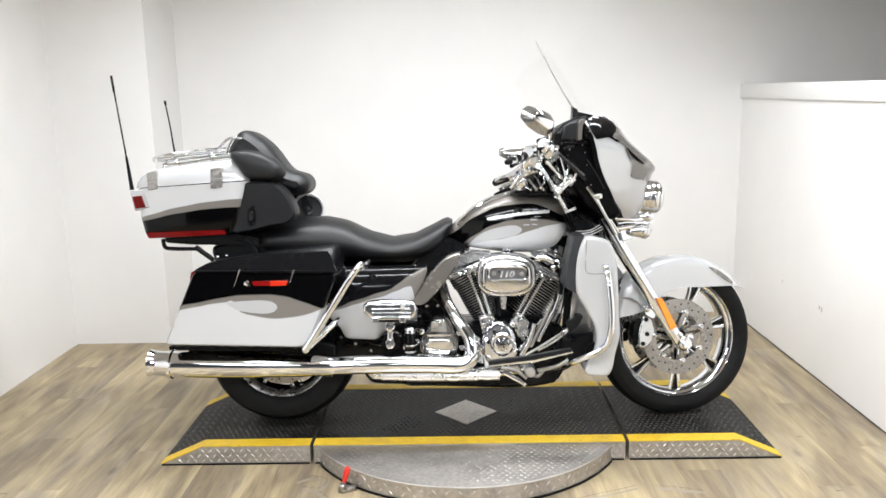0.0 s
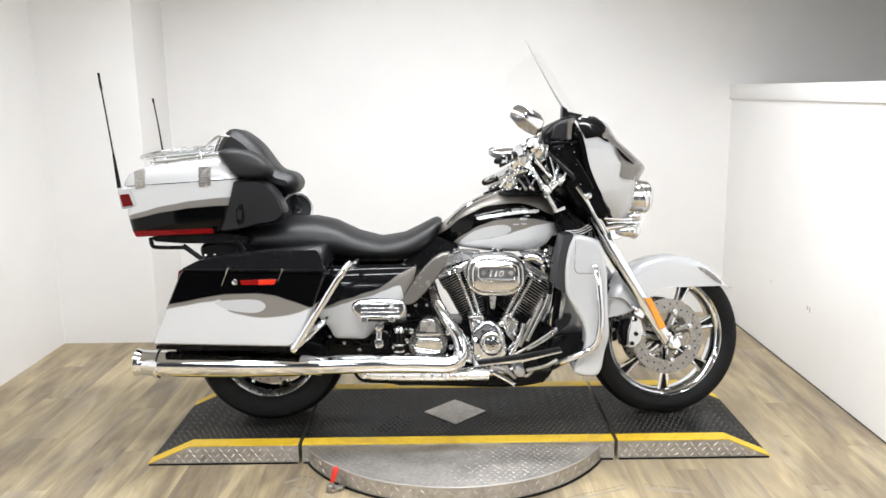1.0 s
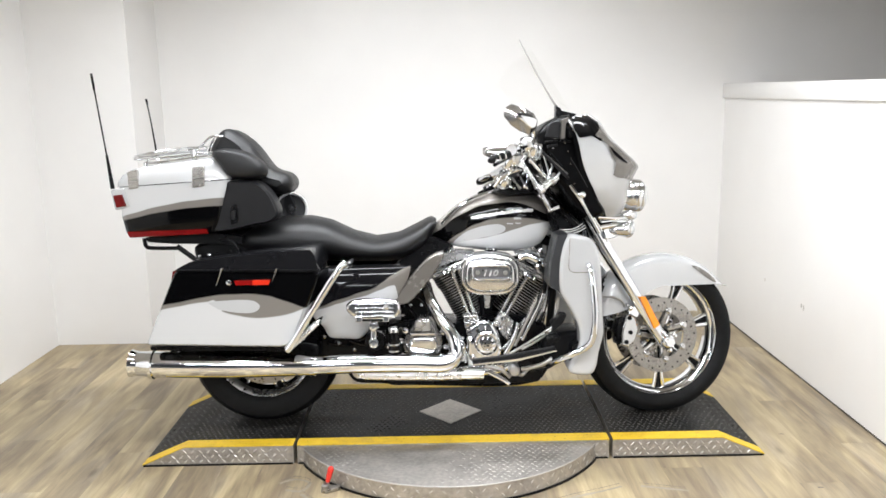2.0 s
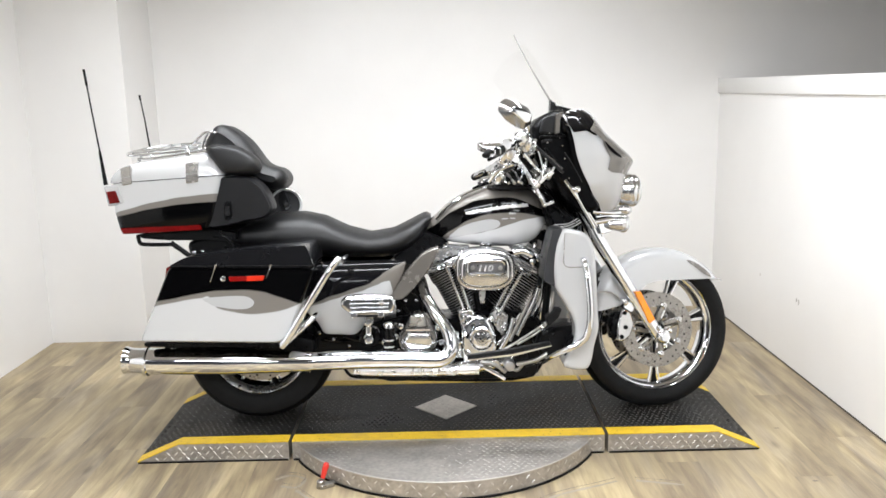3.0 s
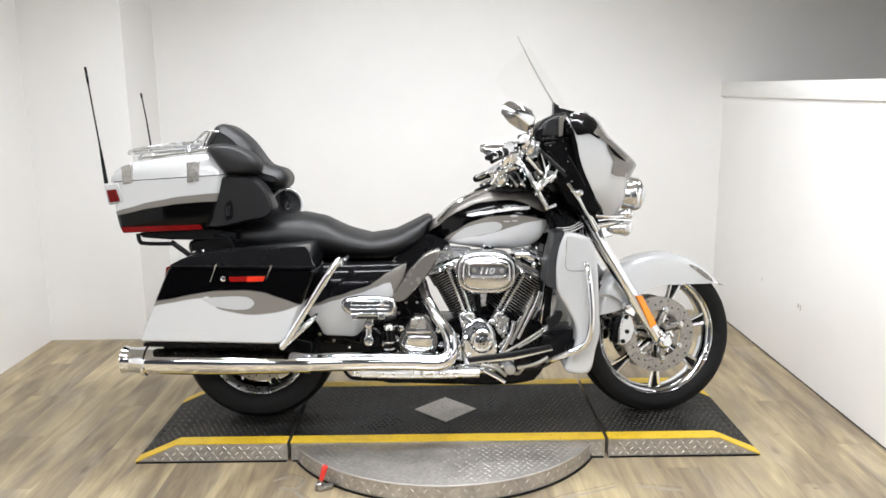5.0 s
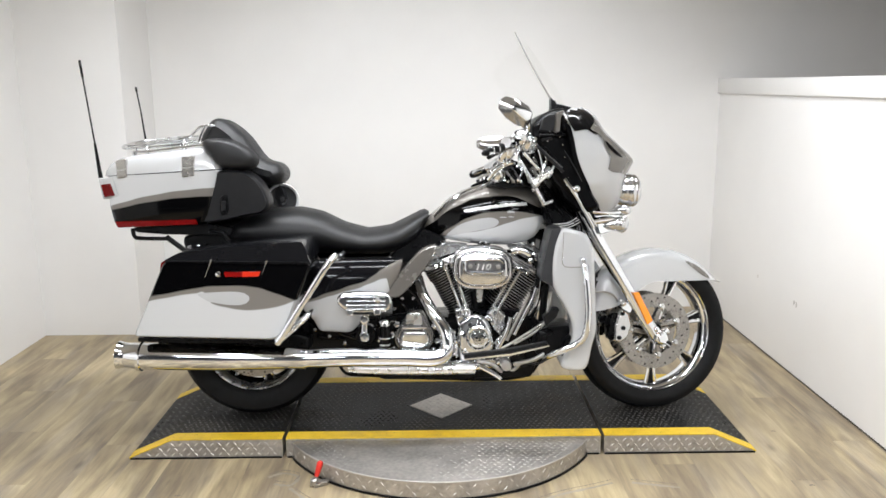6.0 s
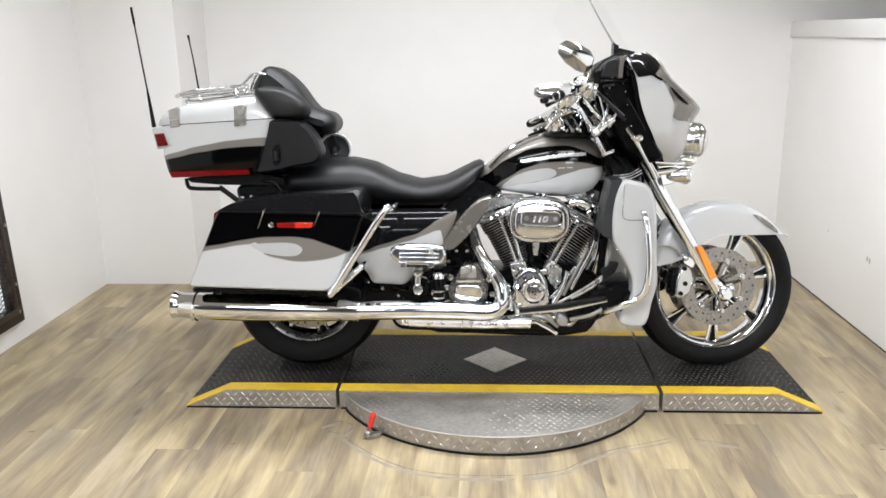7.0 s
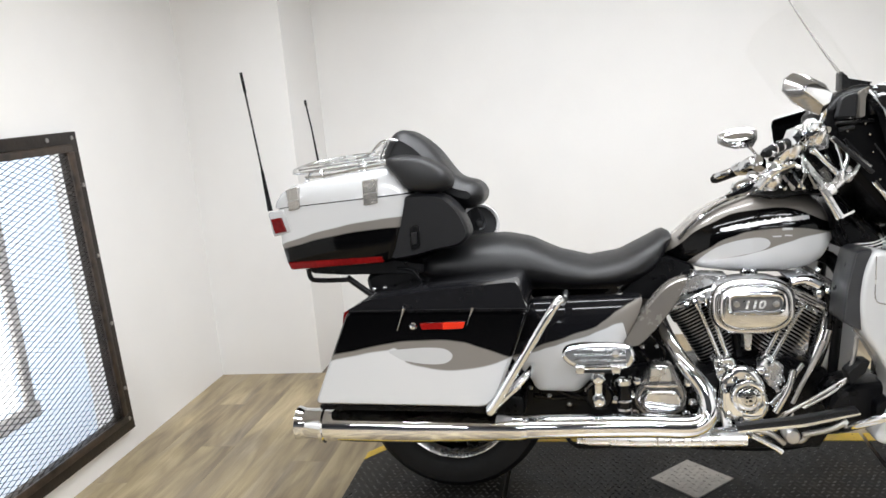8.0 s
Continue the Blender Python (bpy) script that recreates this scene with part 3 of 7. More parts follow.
def bands_paint(name, x0, x1, z0, z1, lines, colours):
    """Gloss paint in bands: each line is a falling order of borders (x, z) from the top colour down."""
    m, nt, b = mat(name)
    co = nt.nodes.new("ShaderNodeTexCoord")
    sep = nt.nodes.new("ShaderNodeSeparateXYZ")
    nt.links.new(co.outputs["Object"], sep.inputs[0])
    fl = node(nt, "ShaderNodeTexNoise", Scale=900.0, Detail=2.0)
    nt.links.new(co.outputs["Object"], fl.inputs["Vector"])
    mx = nt.nodes.new("ShaderNodeMapRange")
    mx.inputs["From Min"].default_value, mx.inputs["From Max"].default_value = x0, x1
    nt.links.new(sep.outputs[0], mx.inputs["Value"])
    mz = nt.nodes.new("ShaderNodeMapRange")
    mz.inputs["From Min"].default_value, mz.inputs["From Max"].default_value = z0, z1
    nt.links.new(sep.outputs[2], mz.inputs["Value"])
    last = None
    for line, (col, under) in zip(lines, zip(colours, colours[1:])):
        pts = sorted((min(1, max(0, (x - x0) / (x1 - x0))), (z - z0) / (z1 - z0)) for x, z in line)
        r = ramp(nt, mx.outputs[0], [(p, grey(v)) for p, v in pts])
        r.color_ramp.interpolation = "CARDINAL"
        d = nt.nodes.new("ShaderNodeMath")
        d.operation = "SUBTRACT"
        nt.links.new(mz.outputs[0], d.inputs[0])
        nt.links.new(r.outputs[0], d.inputs[1])
        e = nt.nodes.new("ShaderNodeMapRange")
        e.inputs["From Min"].default_value, e.inputs["From Max"].default_value = -0.004, 0.004
        nt.links.new(d.outputs[0], e.inputs["Value"])
        mixn = nt.nodes.new("ShaderNodeMixRGB")
        nt.links.new(e.outputs[0], mixn.inputs[0])
        mixn.inputs[2].default_value = (*col, 1)
        if last is None:
            last = (mixn, e)
            first = mixn
            mixn.inputs[1].default_value = (*under, 1)
            chain = [mixn]
        else:
            # below the earlier border: this band or the next
            mixn.inputs[1].default_value = (*under, 1)
            nt.links.new(mixn.outputs[0], chain[-1].inputs[1])
            chain.append(mixn)
    nt.links.new(first.outputs[0], b.inputs["Base Color"])
    rr = ramp(nt, fl.outputs[0], [(0.3, grey(0.07)), (0.7, grey(0.12))])
    nt.links.new(rr.outputs[0], b.inputs["Roughness"])
    b.inputs["Metallic"].default_value = 0.0
    b.inputs["Coat Weight"].default_value = 0.3
    b.inputs["Coat Roughness"].default_value = 0.03
    b.inputs["Coat IOR"].default_value = 1.35
    b.inputs["Specular IOR Level"].default_value = 0.12
    return m


K_BLACK, K_TAUPE, K_WHITE, K_COAL = (0.0012, 0.0012, 0.0014), (0.178, 0.164, 0.149), (0.51, 0.515, 0.52), (0.005, 0.005, 0.006)
from mathutils.bvhtree import BVHTree


def decal(name, outline, onto, material, parent, label="", side=-1, lift=0.0012, cuts=2, m=None):
    """A thin painted shape laid on the side of another part (right side: side -1)."""
    tree = BVHTree.FromPolygons([v.co.copy() for v in onto.data.vertices], [list(p.vertices) for p in onto.data.polygons])
    bm = BM()
    P = [Vector(p) for p in outline]
    f = bm.faces.new([bm.verts.new((p[0], 0, p[1])) for p in P])
    bmesh.ops.triangulate(bm, faces=[f])
    bmesh.ops.subdivide_edges(bm, edges=bm.edges[:], cuts=cuts, use_grid_fill=True)
    for v in bm.verts:
        hit, nrm, _, _ = tree.ray_cast(Vector((v.co.x, side * 2.0, v.co.z)), Vector((0, -side, 0)))
        if hit is None:
            hit, nrm, _, _ = tree.find_nearest(Vector((v.co.x, side * 0.4, v.co.z)))
        v.co = hit + Vector((0, side * lift, 0))
    return part(name, bm, material, parent, label)


def loft_x(bm, rows, power=2.6, seg=28):
    """A body lofted along x: rows of x, centre z, half height up, half height down, half width."""
    rings = []
    for x, zc, up, down, w in rows:
        ring = []
        for k in range(seg):
            a = 2 * math.pi * k / seg
            c, s = math.cos(a), math.sin(a)
            ring.append((x, w * math.copysign(abs(c) ** (2 / power), c), zc + (up if s > 0 else down) * math.copysign(abs(s) ** (2 / power), s)))
        rings.append(ring)
    rings_to(bm, rings)
    return bm


# -- rear wheel and front wheel --
def wheel(name, centre, r, w, rim, put, spokes, hub_y, phase=0.25):
    cx, cz = centre
    c = (cx, 0, cz)
    ax = (0, 1, 0)
    bm = BM()
    h = w / 2
    ring_lathe(bm, [(rim, -h * 0.62), (rim + 0.012, -h * 0.80), (rim + 0.035, -h * 0.97), (r - 0.028, -h * 0.97), (r - 0.010, -h * 0.78), (r - 0.003, -h * 0.42), (r, 0), (r - 0.003, h * 0.42), (r - 0.010, h * 0.78), (r - 0.028, h * 0.97), (rim + 0.035, h * 0.97), (rim + 0.012, h * 0.80), (rim, h * 0.62)], c, ax, 64)
    wh = put(name, bm, RUBBER, bike, "black rubber tyre on a chrome spoked rim")
    # tread grooves as raised blocks round the shoulder
    bm = BM()
    for k in range(36):
        for s in (-1, 1):
            a = 2 * math.pi * (k + (0.5 if s > 0 else 0)) / 36
            p = []
            for da, y, rr in ((-0.03, s * h * 0.74, r - 0.0105), (0.05, s * h * 0.2, r + 0.001), (0.062, s * h * 0.2, r + 0.001), (-0.012, s * h * 0.74, r - 0.0105)):
                p.append(bm.verts.new((cx + rr * math.cos(a + da), y, cz + rr * math.sin(a + da))))
            bm.faces.new(p)
    put("tread_groove", bm, BLACK_METAL, wh)["kind"] = "stuff"
    bm = BM()
    ring_lathe(bm, [(rim + 0.006, -h * 0.80), (rim + 0.010, -h * 0.74), (rim - 0.004, -h * 0.62), (rim - 0.014, -h * 0.5), (rim - 0.020, -h * 0.2), (rim - 0.020, h * 0.2), (rim - 0.014, h * 0.5), (rim - 0.004, h * 0.62), (rim + 0.010, h * 0.74), (rim + 0.006, h * 0.80), (rim + 0.001, h * 0.72), (rim - 0.006, h * 0.5), (rim - 0.010, 0), (rim - 0.006, -h * 0.5), (rim + 0.001, -h * 0.72)][::1], c, ax, 64)
    put("rim", bm, CHROME, wh)
    for k in range(spokes):
        a = 2 * math.pi * (k + phase) / spokes
        d, t = Vector((math.cos(a), 0, math.sin(a))), Vector((-math.sin(a), 0, math.cos(a)))
        o = Vector(c)
        bm = BM()
        for s in (-1, 1):
            pts = [o + d * 0.035 + t * 0.012 * s + Vector((0, -0.03, 0)), o + d * (rim * 0.6) + t * 0.010 * s + Vector((0, -0.028, 0)), o + d * (rim - 0.008) + t * 0.022 * s + Vector((0, -0.018, 0))]
            tube(bm, pts, [0.009, 0.007, 0.009], 8, 4)
        put("spoke", bm, CHROME, wh)
        bm = BM()
        tube(bm, [o + d * 0.05 + Vector((0, -0.022, 0)), o + d * (rim - 0.012) + Vector((0, -0.010, 0))], [0.012, 0.016], 8, smooth=False)
        put("spoke_web", bm, BLACK_METAL, wh)
    bm = BM()
    lathe(bm, [(0.0, -hub_y), (0.028, -hub_y), (0.032, -hub_y + 0.01), (0.05, -0.03), (0.05, 0.03), (0.032, hub_y - 0.01), (0.028, hub_y), (0.0, hub_y)], c, ax, 24, False)
    put("hub", bm, BLACK_METAL, wh)
    return wh


DISC_STEEL = simple("brake_disc_steel", (0.31, 0.295, 0.275), 0.3, 1.0, vary=0.12, scale=90)


def brake_disc(c, r, y, put, parent):
    bm = BM()
    cx, cz = c
    ring_lathe(bm, [(r, y - 0.003), (r, y + 0.003), (r - 0.056, y + 0.003), (r - 0.056, y - 0.003)], (cx, 0, cz), (0, 1, 0), 64)
    d = put("brake_disc", bm, DISC_STEEL, parent, "drilled steel brake disc")
    bm = BM()
    for k in range(30):
        a = 2 * math.pi * k / 30
        rr = r - (0.012, 0.022, 0.033)[k % 3]
        lathe(bm, [(0.0038, 0.0), (0.0038, 0.0006)], (cx + rr * math.cos(a), y - 0.0037, cz + rr * math.sin(a)), (0, 1, 0), 8)
    put("vent_hole", bm, BLACK_METAL, d)["kind"] = "stuff"
    bm = BM()
    for k in range(7):
        a = 2 * math.pi * (k + 0.4) / 7
        p, q = Vector((cx + (r - 0.05) * math.cos(a), y, cz + (r - 0.05) * math.sin(a))), Vector((cx + 0.035 * math.cos(a + 0.3), y, cz + 0.035 * math.sin(a + 0.3)))
        rod_box(bm, p, q, 0.016, 0.006, 0.001, (0, 1, 0))
    put("disc_carrier", bm, DISC_STEEL, d)
    for k in range(7):
        a = 2 * math.pi * (k + 0.4) / 7
        bm = BM()
        lathe(bm, [(0.0, -0.012), (0.005, -0.012), (0.007, -0.008), (0.013, -0.006), (0.014, 0.004)], (cx + (r - 0.052) * math.cos(a), y, cz + (r - 0.052) * math.sin(a)), (0, 1, 0), 16, False)
        put("disc_button", bm, CHROME_DULL, d)
    return d


RW, FW = (-0.811, 0.303), (0.808, 0.319)
rear_wheel = wheel("rear_wheel", RW, 0.312, 0.180, 0.196, part, 7, 0.09, 0.55)
bm = BM()
ring_lathe(bm, [(0.206, -0.072), (0.204, -0.076), (0.196, -0.072), (0.184, -0.060), (0.180, -0.052), (0.188, -0.052), (0.200, -0.064)], (RW[0], 0, RW[1]), (0, 1, 0), 64)
part("rim_lip", bm, BRIGHT_ALLOY, rear_wheel)
brake_disc(RW, 0.147, -0.082, part, rear_wheel)
front_wheel = wheel("front_wheel", FW, 0.325, 0.132, 0.240, fpart, 7, 0.075)
brake_disc(FW, 0.154, -0.064, fpart, front_wheel)
brake_disc(FW, 0.154, 0.064, fpart, front_wheel)

# belt pulley on the far side of the rear wheel
bm = BM()
lathe(bm, [(0.0, 0.075), (0.155, 0.075), (0.160, 0.08), (0.160, 0.115), (0.155, 0.12), (0.0, 0.12)], (RW[0], 0, RW[1]), (0, 1, 0), 48, False)
part("drive_pulley", bm, BLACK_METAL, rear_wheel)
# brake calipers behind the fork legs
CALIPER = [(0.642, 0.418), (0.675, 0.401), (0.686, 0.353), (0.667, 0.302), (0.641, 0.284), (0.612, 0.288), (0.613, 0.344), (0.627, 0.389)]
def caliper(bm):
    return slab(bm, rounded(CALIPER, 0.012), -0.118, -0.078, 0.007)
def caliper_core(bm):
    return slab(bm, rounded([(0.640, 0.404), (0.655, 0.34), (0.630, 0.29), (0.601, 0.292), (0.596, 0.354), (0.614, 0.402)], 0.012), -0.098, -0.045, 0.006)
def caliper_mount(bm):
    slab(bm, rounded([(0.632, 0.462), (0.666, 0.447), (0.690, 0.422), (0.680, 0.398), (0.642, 0.420)], 0.009), -0.120, -0.085, 0.006)
    return ball(bm, (0.650, -0.118, 0.441), 0.013, 12)
cals = both("brake_caliper", caliper, CHROME_DULL, bike, "silver front brake caliper", True)
for c_, s_ in zip(cals, (1, -1)):
    for n_, f_, m_ in (("caliper_core", caliper_core, BLACK_METAL), ("caliper_mount", caliper_mount, CHROME)):
        bm = f_(BM())
        fpart(n_, bm if s_ > 0 else mirror(bm), m_, c_)
for p in ((0.647, -0.118, 0.400), (0.650, -0.118, 0.342), (0.632, -0.118, 0.304)):
    bm = BM()
    lathe(bm, [(0.0, -0.008), (0.007, -0.008), (0.009, -0.004), (0.009, 0.002)], p, (0, 1, 0), 12, False)
    fpart("bolt", bm, BLACK_METAL, cals[0])
bm = BM()
tube(bm, [(0.52, -0.10, 0.487), (0.58, -0.10, 0.486), (0.62, -0.10, 0.470), (0.640, -0.10, 0.445)], 0.004, 8)
fpart("brake_hose", bm, STEEL, cals[0])

# -- front fender --
def fender_surface(bm, thick=0.003):
    cx, cz = 0.826, 0.312
    rows = []
    for i in range(41):
        a = radians(37 + (168 - 37) * i / 40)
        R = 0.332 + 0.012 * math.cos(a - radians(95)) - (0.02 * max(0, (a - radians(140)) / radians(28)) if a > radians(140) else 0)
        zs = float(np.interp(math.degrees(a), [37, 95, 108, 128, 150, 168], [0.208, 0.208, 0.195, 0.155, 0.112, 0.085]))
        rb = min(R - 0.006, zs / math.sin(a))
        w = 0.082
        row = [(w, rb), (w, rb + (R - 0.05 - rb) * 0.5 if rb < R - 0.05 else rb), (w, max(rb, R - 0.045))]
        for k in range(1, 9):
            b = math.pi / 2 * k / 8
            row.append((w * math.cos(b) ** 0.75 if k < 8 else 0.0, max(rb, R - 0.045 + 0.045 * math.sin(b))))
        full = [(-y, r) for y, r in row] + [(y, r) for y, r in row[-2::-1]]
        rows.append([(cx + r * math.cos(a), y, cz + r * math.sin(a)) for y, r in full])
    rings_to(bm, rows, False, False)
    bmesh.ops.recalc_face_normals(bm, faces=bm.faces)
    bmesh.ops.solidify(bm, geom=bm.faces[:], thickness=thick)
    return bm


fender = fpart("front_fender", fender_surface(BM()), WHITE_PAINT, bike, "pearl white front fender with a taupe flame tip")
decal("flame", catmull([(0.944, 0.606), (0.986, 0.593), (1.037, 0.555), (1.051, 0.531), (1.019, 0.546), (0.981, 0.575)], 3), fender, TAUPE_PAINT, fender, lift=0.003, cuts=5)
# -- fork --
def fork_leg(bm):
    tube(bm, [(0.512, -0.115, 0.755), (0.544, -0.115, 0.694), (0.798, -0.115, 0.286)], [0.027, 0.028, 0.025], 18, smooth=False)
    return bm


def fork_tube(bm):
    tube(bm, [(0.373, -0.115, 1.047), (0.517, -0.115, 0.746)], 0.029, 16, smooth=False)
    return bm


legs = both("fork_leg", fork_leg, CHROME, bike, "polished chrome fork slider", True)
both("fork_tube", fork_tube, BLACK_METAL, bike, "", True)
bm = BM()
ball(bm, (0.801, -0.130, 0.300), (0.032, 0.03, 0.034))
for q in ((0.782, 0.334), (0.828, 0.322), (0.806, 0.266)):
    ball(bm, (q[0], -0.135, q[1]), 0.013, 12)
lathe(bm, [(0.022, 0.0), (0.020, -0.010), (0.0, -0.011)], (0.801, -0.152, 0.300), (0, 1, 0), 6, False)
fpart("axle_cover", bm, CHROME, legs[0])
bm = BM()
slab(bm, rounded([(0.676, 0.488), (0.7, 0.487), (0.759, 0.372), (0.735, 0.357)], 0.004), -0.158, -0.145, 0.002)
fpart("reflector", bm, AMBER_LENS, legs[0], "amber side reflector")
bm = BM()
tube(bm, [(0.343, -0.315, 0.925), (0.388, -0.31, 0.862), (0.48, -0.24, 0.747)], 0.0065, 12)
tube(bm, [(0.368, -0.315, 0.9), (0.492, -0.24, 0.751)], 0.004, 10)
ball(bm, (0.385, -0.32, 0.889), 0.015)
fpart("fork_trim", bm, CHROME, bike)
# bright edge of the black fork cover beside it
bm = BM()
tube(bm, [(0.372, -0.2, 0.925), (0.432, -0.2, 0.82), (0.492, -0.2, 0.715)], 0.0042, 8)
fpart("fork_cover_edge", bm, CHROME_DULL, bike)

# -- fairing --
FAIR = dict(
    seam=[(0.532, 0.797), (0.506, 0.823), (0.466, 0.864), (0.424, 0.927), (0.391, 0.985), (0.373, 1.043), (0.361, 1.101), (0.343, 1.154), (0.333, 1.173)],
    nose=[(0.610, 0.802), (0.640, 0.833), (0.659, 0.875), (0.666, 0.929), (0.691, 0.972), (0.707, 1.007), (0.637, 1.066), (0.579, 1.113), (0.547, 1.171), (0.504, 1.213)])
def fairing_shell(bm, back=0.0):
    seam, nose = FAIR["seam"], FAIR["nose"]
    seam = [tuple(v) for v in catmull(seam, 9, False)]
    seam = [seam[round(k * (len(seam) - 1) / (len(nose) - 1))] for k in range(len(nose))]
    n = len(seam)
    widths = [0.19, 0.23, 0.27, 0.31, 0.33, 0.345, 0.355, 0.35, 0.32, 0.28]
    S, N, W = catmull(seam, 4, False), catmull(nose, 4, False), np.interp(np.linspace(0, n - 1, (n - 1) * 4 + 1), range(n), widths)
    rows = []
    for s, q, w in zip(S, N, W):
        row = []
        for k in range(25):
            a = math.pi * k / 24 - math.pi / 2
            c = math.cos(a)
            f = c ** 0.8
            row.append((s[0] + (q[0] - s[0]) * f - back, (w - back) * math.sin(a), s[1] + (q[1] - s[1]) * f - back * 0.6))
        rows.append(row)
    rings_to(bm, rows, False, False)
    bmesh.ops.recalc_face_normals(bm, faces=bm.faces)
    bmesh.ops.solidify(bm, geom=bm.faces[:], thickness=0.004)
    return bm


fairing = fpart("fairing", fairing_shell(BM()), WHITE_PAINT, bike, "batwing fairing in white with black top and taupe flames")
fpart("fairing_liner", fairing_shell(BM(), 0.012), MATTE_BLACK, fairing, "black inner lining")
decal("flame", rounded([(0.394, 1.23), (0.469, 1.22), (0.515, 1.184), (0.536, 1.12), (0.511, 1.112), (0.477, 1.131), (0.429, 1.124), (0.41, 1.155)], 0.004), fairing, BLACK_PAINT, fairing, lift=0.004, cuts=9)
decal("flame", catmull([(0.492, 1.133), (0.509, 1.152), (0.522, 1.173), (0.539, 1.152), (0.557, 1.109), (0.535, 1.101), (0.518, 1.118)], 3), fairing, TAUPE_PAINT, fairing, lift=0.006, cuts=9)
decal("flame", rounded([(0.537, 1.113), (0.557, 1.117), (0.687, 1.02), (0.687, 0.955), (0.626, 0.97), (0.583, 0.975), (0.561, 0.988), (0.574, 1.001), (0.574, 1.027), (0.557, 1.053), (0.544, 1.079)], 0.004), fairing, TAUPE_PAINT, fairing, lift=0.005, cuts=9)
decal("flame", catmull([(0.548, 1.092), (0.565, 1.079), (0.591, 1.057), (0.624, 1.03), (0.596, 1.039), (0.565, 1.064)], 3), fairing, BLACK_PAINT, fairing, lift=0.008, cuts=9)
INNER = [(0.233, 1.108), (0.249, 1.141), (0.276, 1.166), (0.322, 1.186), (0.372, 1.182), (0.393, 1.121), (0.397, 1.052), (0.416, 0.989), (0.44, 0.929), (0.465, 0.872), (0.492, 0.822), (0.44, 0.803), (0.379, 0.843), (0.326, 0.913), (0.263, 0.998)]
bm = BM()
slab(bm, catmull(INNER, 3), -0.30, -0.12, 0.03)
inner = fpart("inner_fairing", bm, MATTE_BLACK, bike, "black inner fairing with instruments")
bm = BM()
far = [(x + 0.55 * max(0.0, 0.60 - x), z) for x, z in INNER]
slab(bm, catmull(far, 3), -0.12, 0.30, 0.012)
fpart("dash", bm, MATTE_BLACK, inner)
bm = BM()
slab(bm, rounded([(0.352, 0.906), (0.474, 0.784), (0.484, 0.747), (0.371, 0.75), (0.339, 0.82)], 0.02), -0.16, 0.16, 0.02)
part("steering_head", bm, BLACK_METAL, bike)
# glove panel and taupe band at the top of the inner fairing
bm = BM()
slab(bm, rounded([(0.251, 1.099), (0.268, 1.15), (0.285, 1.16), (0.315, 1.164), (0.307, 1.096)], 0.008), -0.312, -0.28, 0.006)
fpart("side_panel", bm, GREY_PLASTIC, inner)
bm = BM()
slab(bm, rounded([(0.315, 1.164), (0.333, 1.174), (0.346, 1.176), (0.332, 1.146), (0.327, 1.096), (0.309, 1.094)], 0.006), -0.316, -0.28, 0.006)
fpart("side_band", bm, TAUPE_PAINT, inner)
bm = BM()
slab(bm, catmull([(0.337, 1.146), (0.352, 1.166), (0.367, 1.158), (0.373, 1.129), (0.364, 1.104), (0.34, 1.1)], 3), -0.325, -0.28, 0.014)
fpart("speaker_cover", bm, BLACK_PAINT, inner)
for a, b, r, m_ in (((0.251, -0.31, 1.084), (0.351, -0.31, 1.087), 0.005, BLACK_METAL), ((0.26, -0.31, 1.067), (0.298, -0.31, 1.073), 0.006, GREY_PLASTIC), ((0.272, -0.31, 1.042), (0.314, -0.31, 0.994), 0.004, BLACK_METAL)):
    bm = BM()
    tube(bm, [a, b], r, 8, smooth=False)
    fpart("inner_trim", bm, m_, inner)
bm = BM()
tube(bm, [(0.234, -0.33, 1.045), (0.279, -0.33, 0.999), (0.332, -0.33, 0.949)], 0.006, 8)
fpart("trim_strip", bm, GREY_PLASTIC, inner)
bm = BM()
tube(bm, [(0.338, -0.335, 1.023), (0.364, -0.338, 0.981), (0.401, -0.338, 0.914)], 0.0025, 6)
fpart("trim_strip", bm, GREY_PLASTIC, inner)
# tiny chrome beads in place of small highlights on the black panel
for p in ((0.344, -0.328, 1.142), (0.352, -0.328, 1.126),):
    bm = BM()
    ball(bm, p, 0.0026, 8)
    fpart("screw", bm, CHROME, inner)
# more beads that imitate scattered glints, no real controls
for p, r in (((0.269, -0.31, 1.088), 0.003), ((0.29, -0.31, 1.096), 0.003), ((0.31, -0.31, 1.089), 0.0028), ((0.329, -0.31, 1.079), 0.003), ((0.339, -0.31, 1.05), 0.0035), ((0.346, -0.31, 1.004), 0.003), ((0.281, -0.31, 1.063), 0.003), ((0.36, -0.31, 0.931), 0.003)):
    bm = BM()
    ball(bm, p, r, 8)
    fpart("button", bm, CHROME_DULL, inner)

# windscreen
def glass():
    m, nt, b = mat("clear_screen")
    tr = nt.nodes.new("ShaderNodeBsdfTransparent")
    tr.inputs[0].default_value = (0.994, 0.994, 0.992, 1)
    gl = node(nt, "ShaderNodeBsdfGlossy", Roughness=0.03)
    mx = nt.nodes.new("ShaderNodeMixShader")
    mx.inputs[0].default_value = 0.006
    nt.links.new(tr.outputs[0], mx.inputs[1])
    nt.links.new(gl.outputs[0], mx.inputs[2])
    nt.links.new(mx.outputs[0], nt.nodes["Material Output"].inputs[0])
    return m


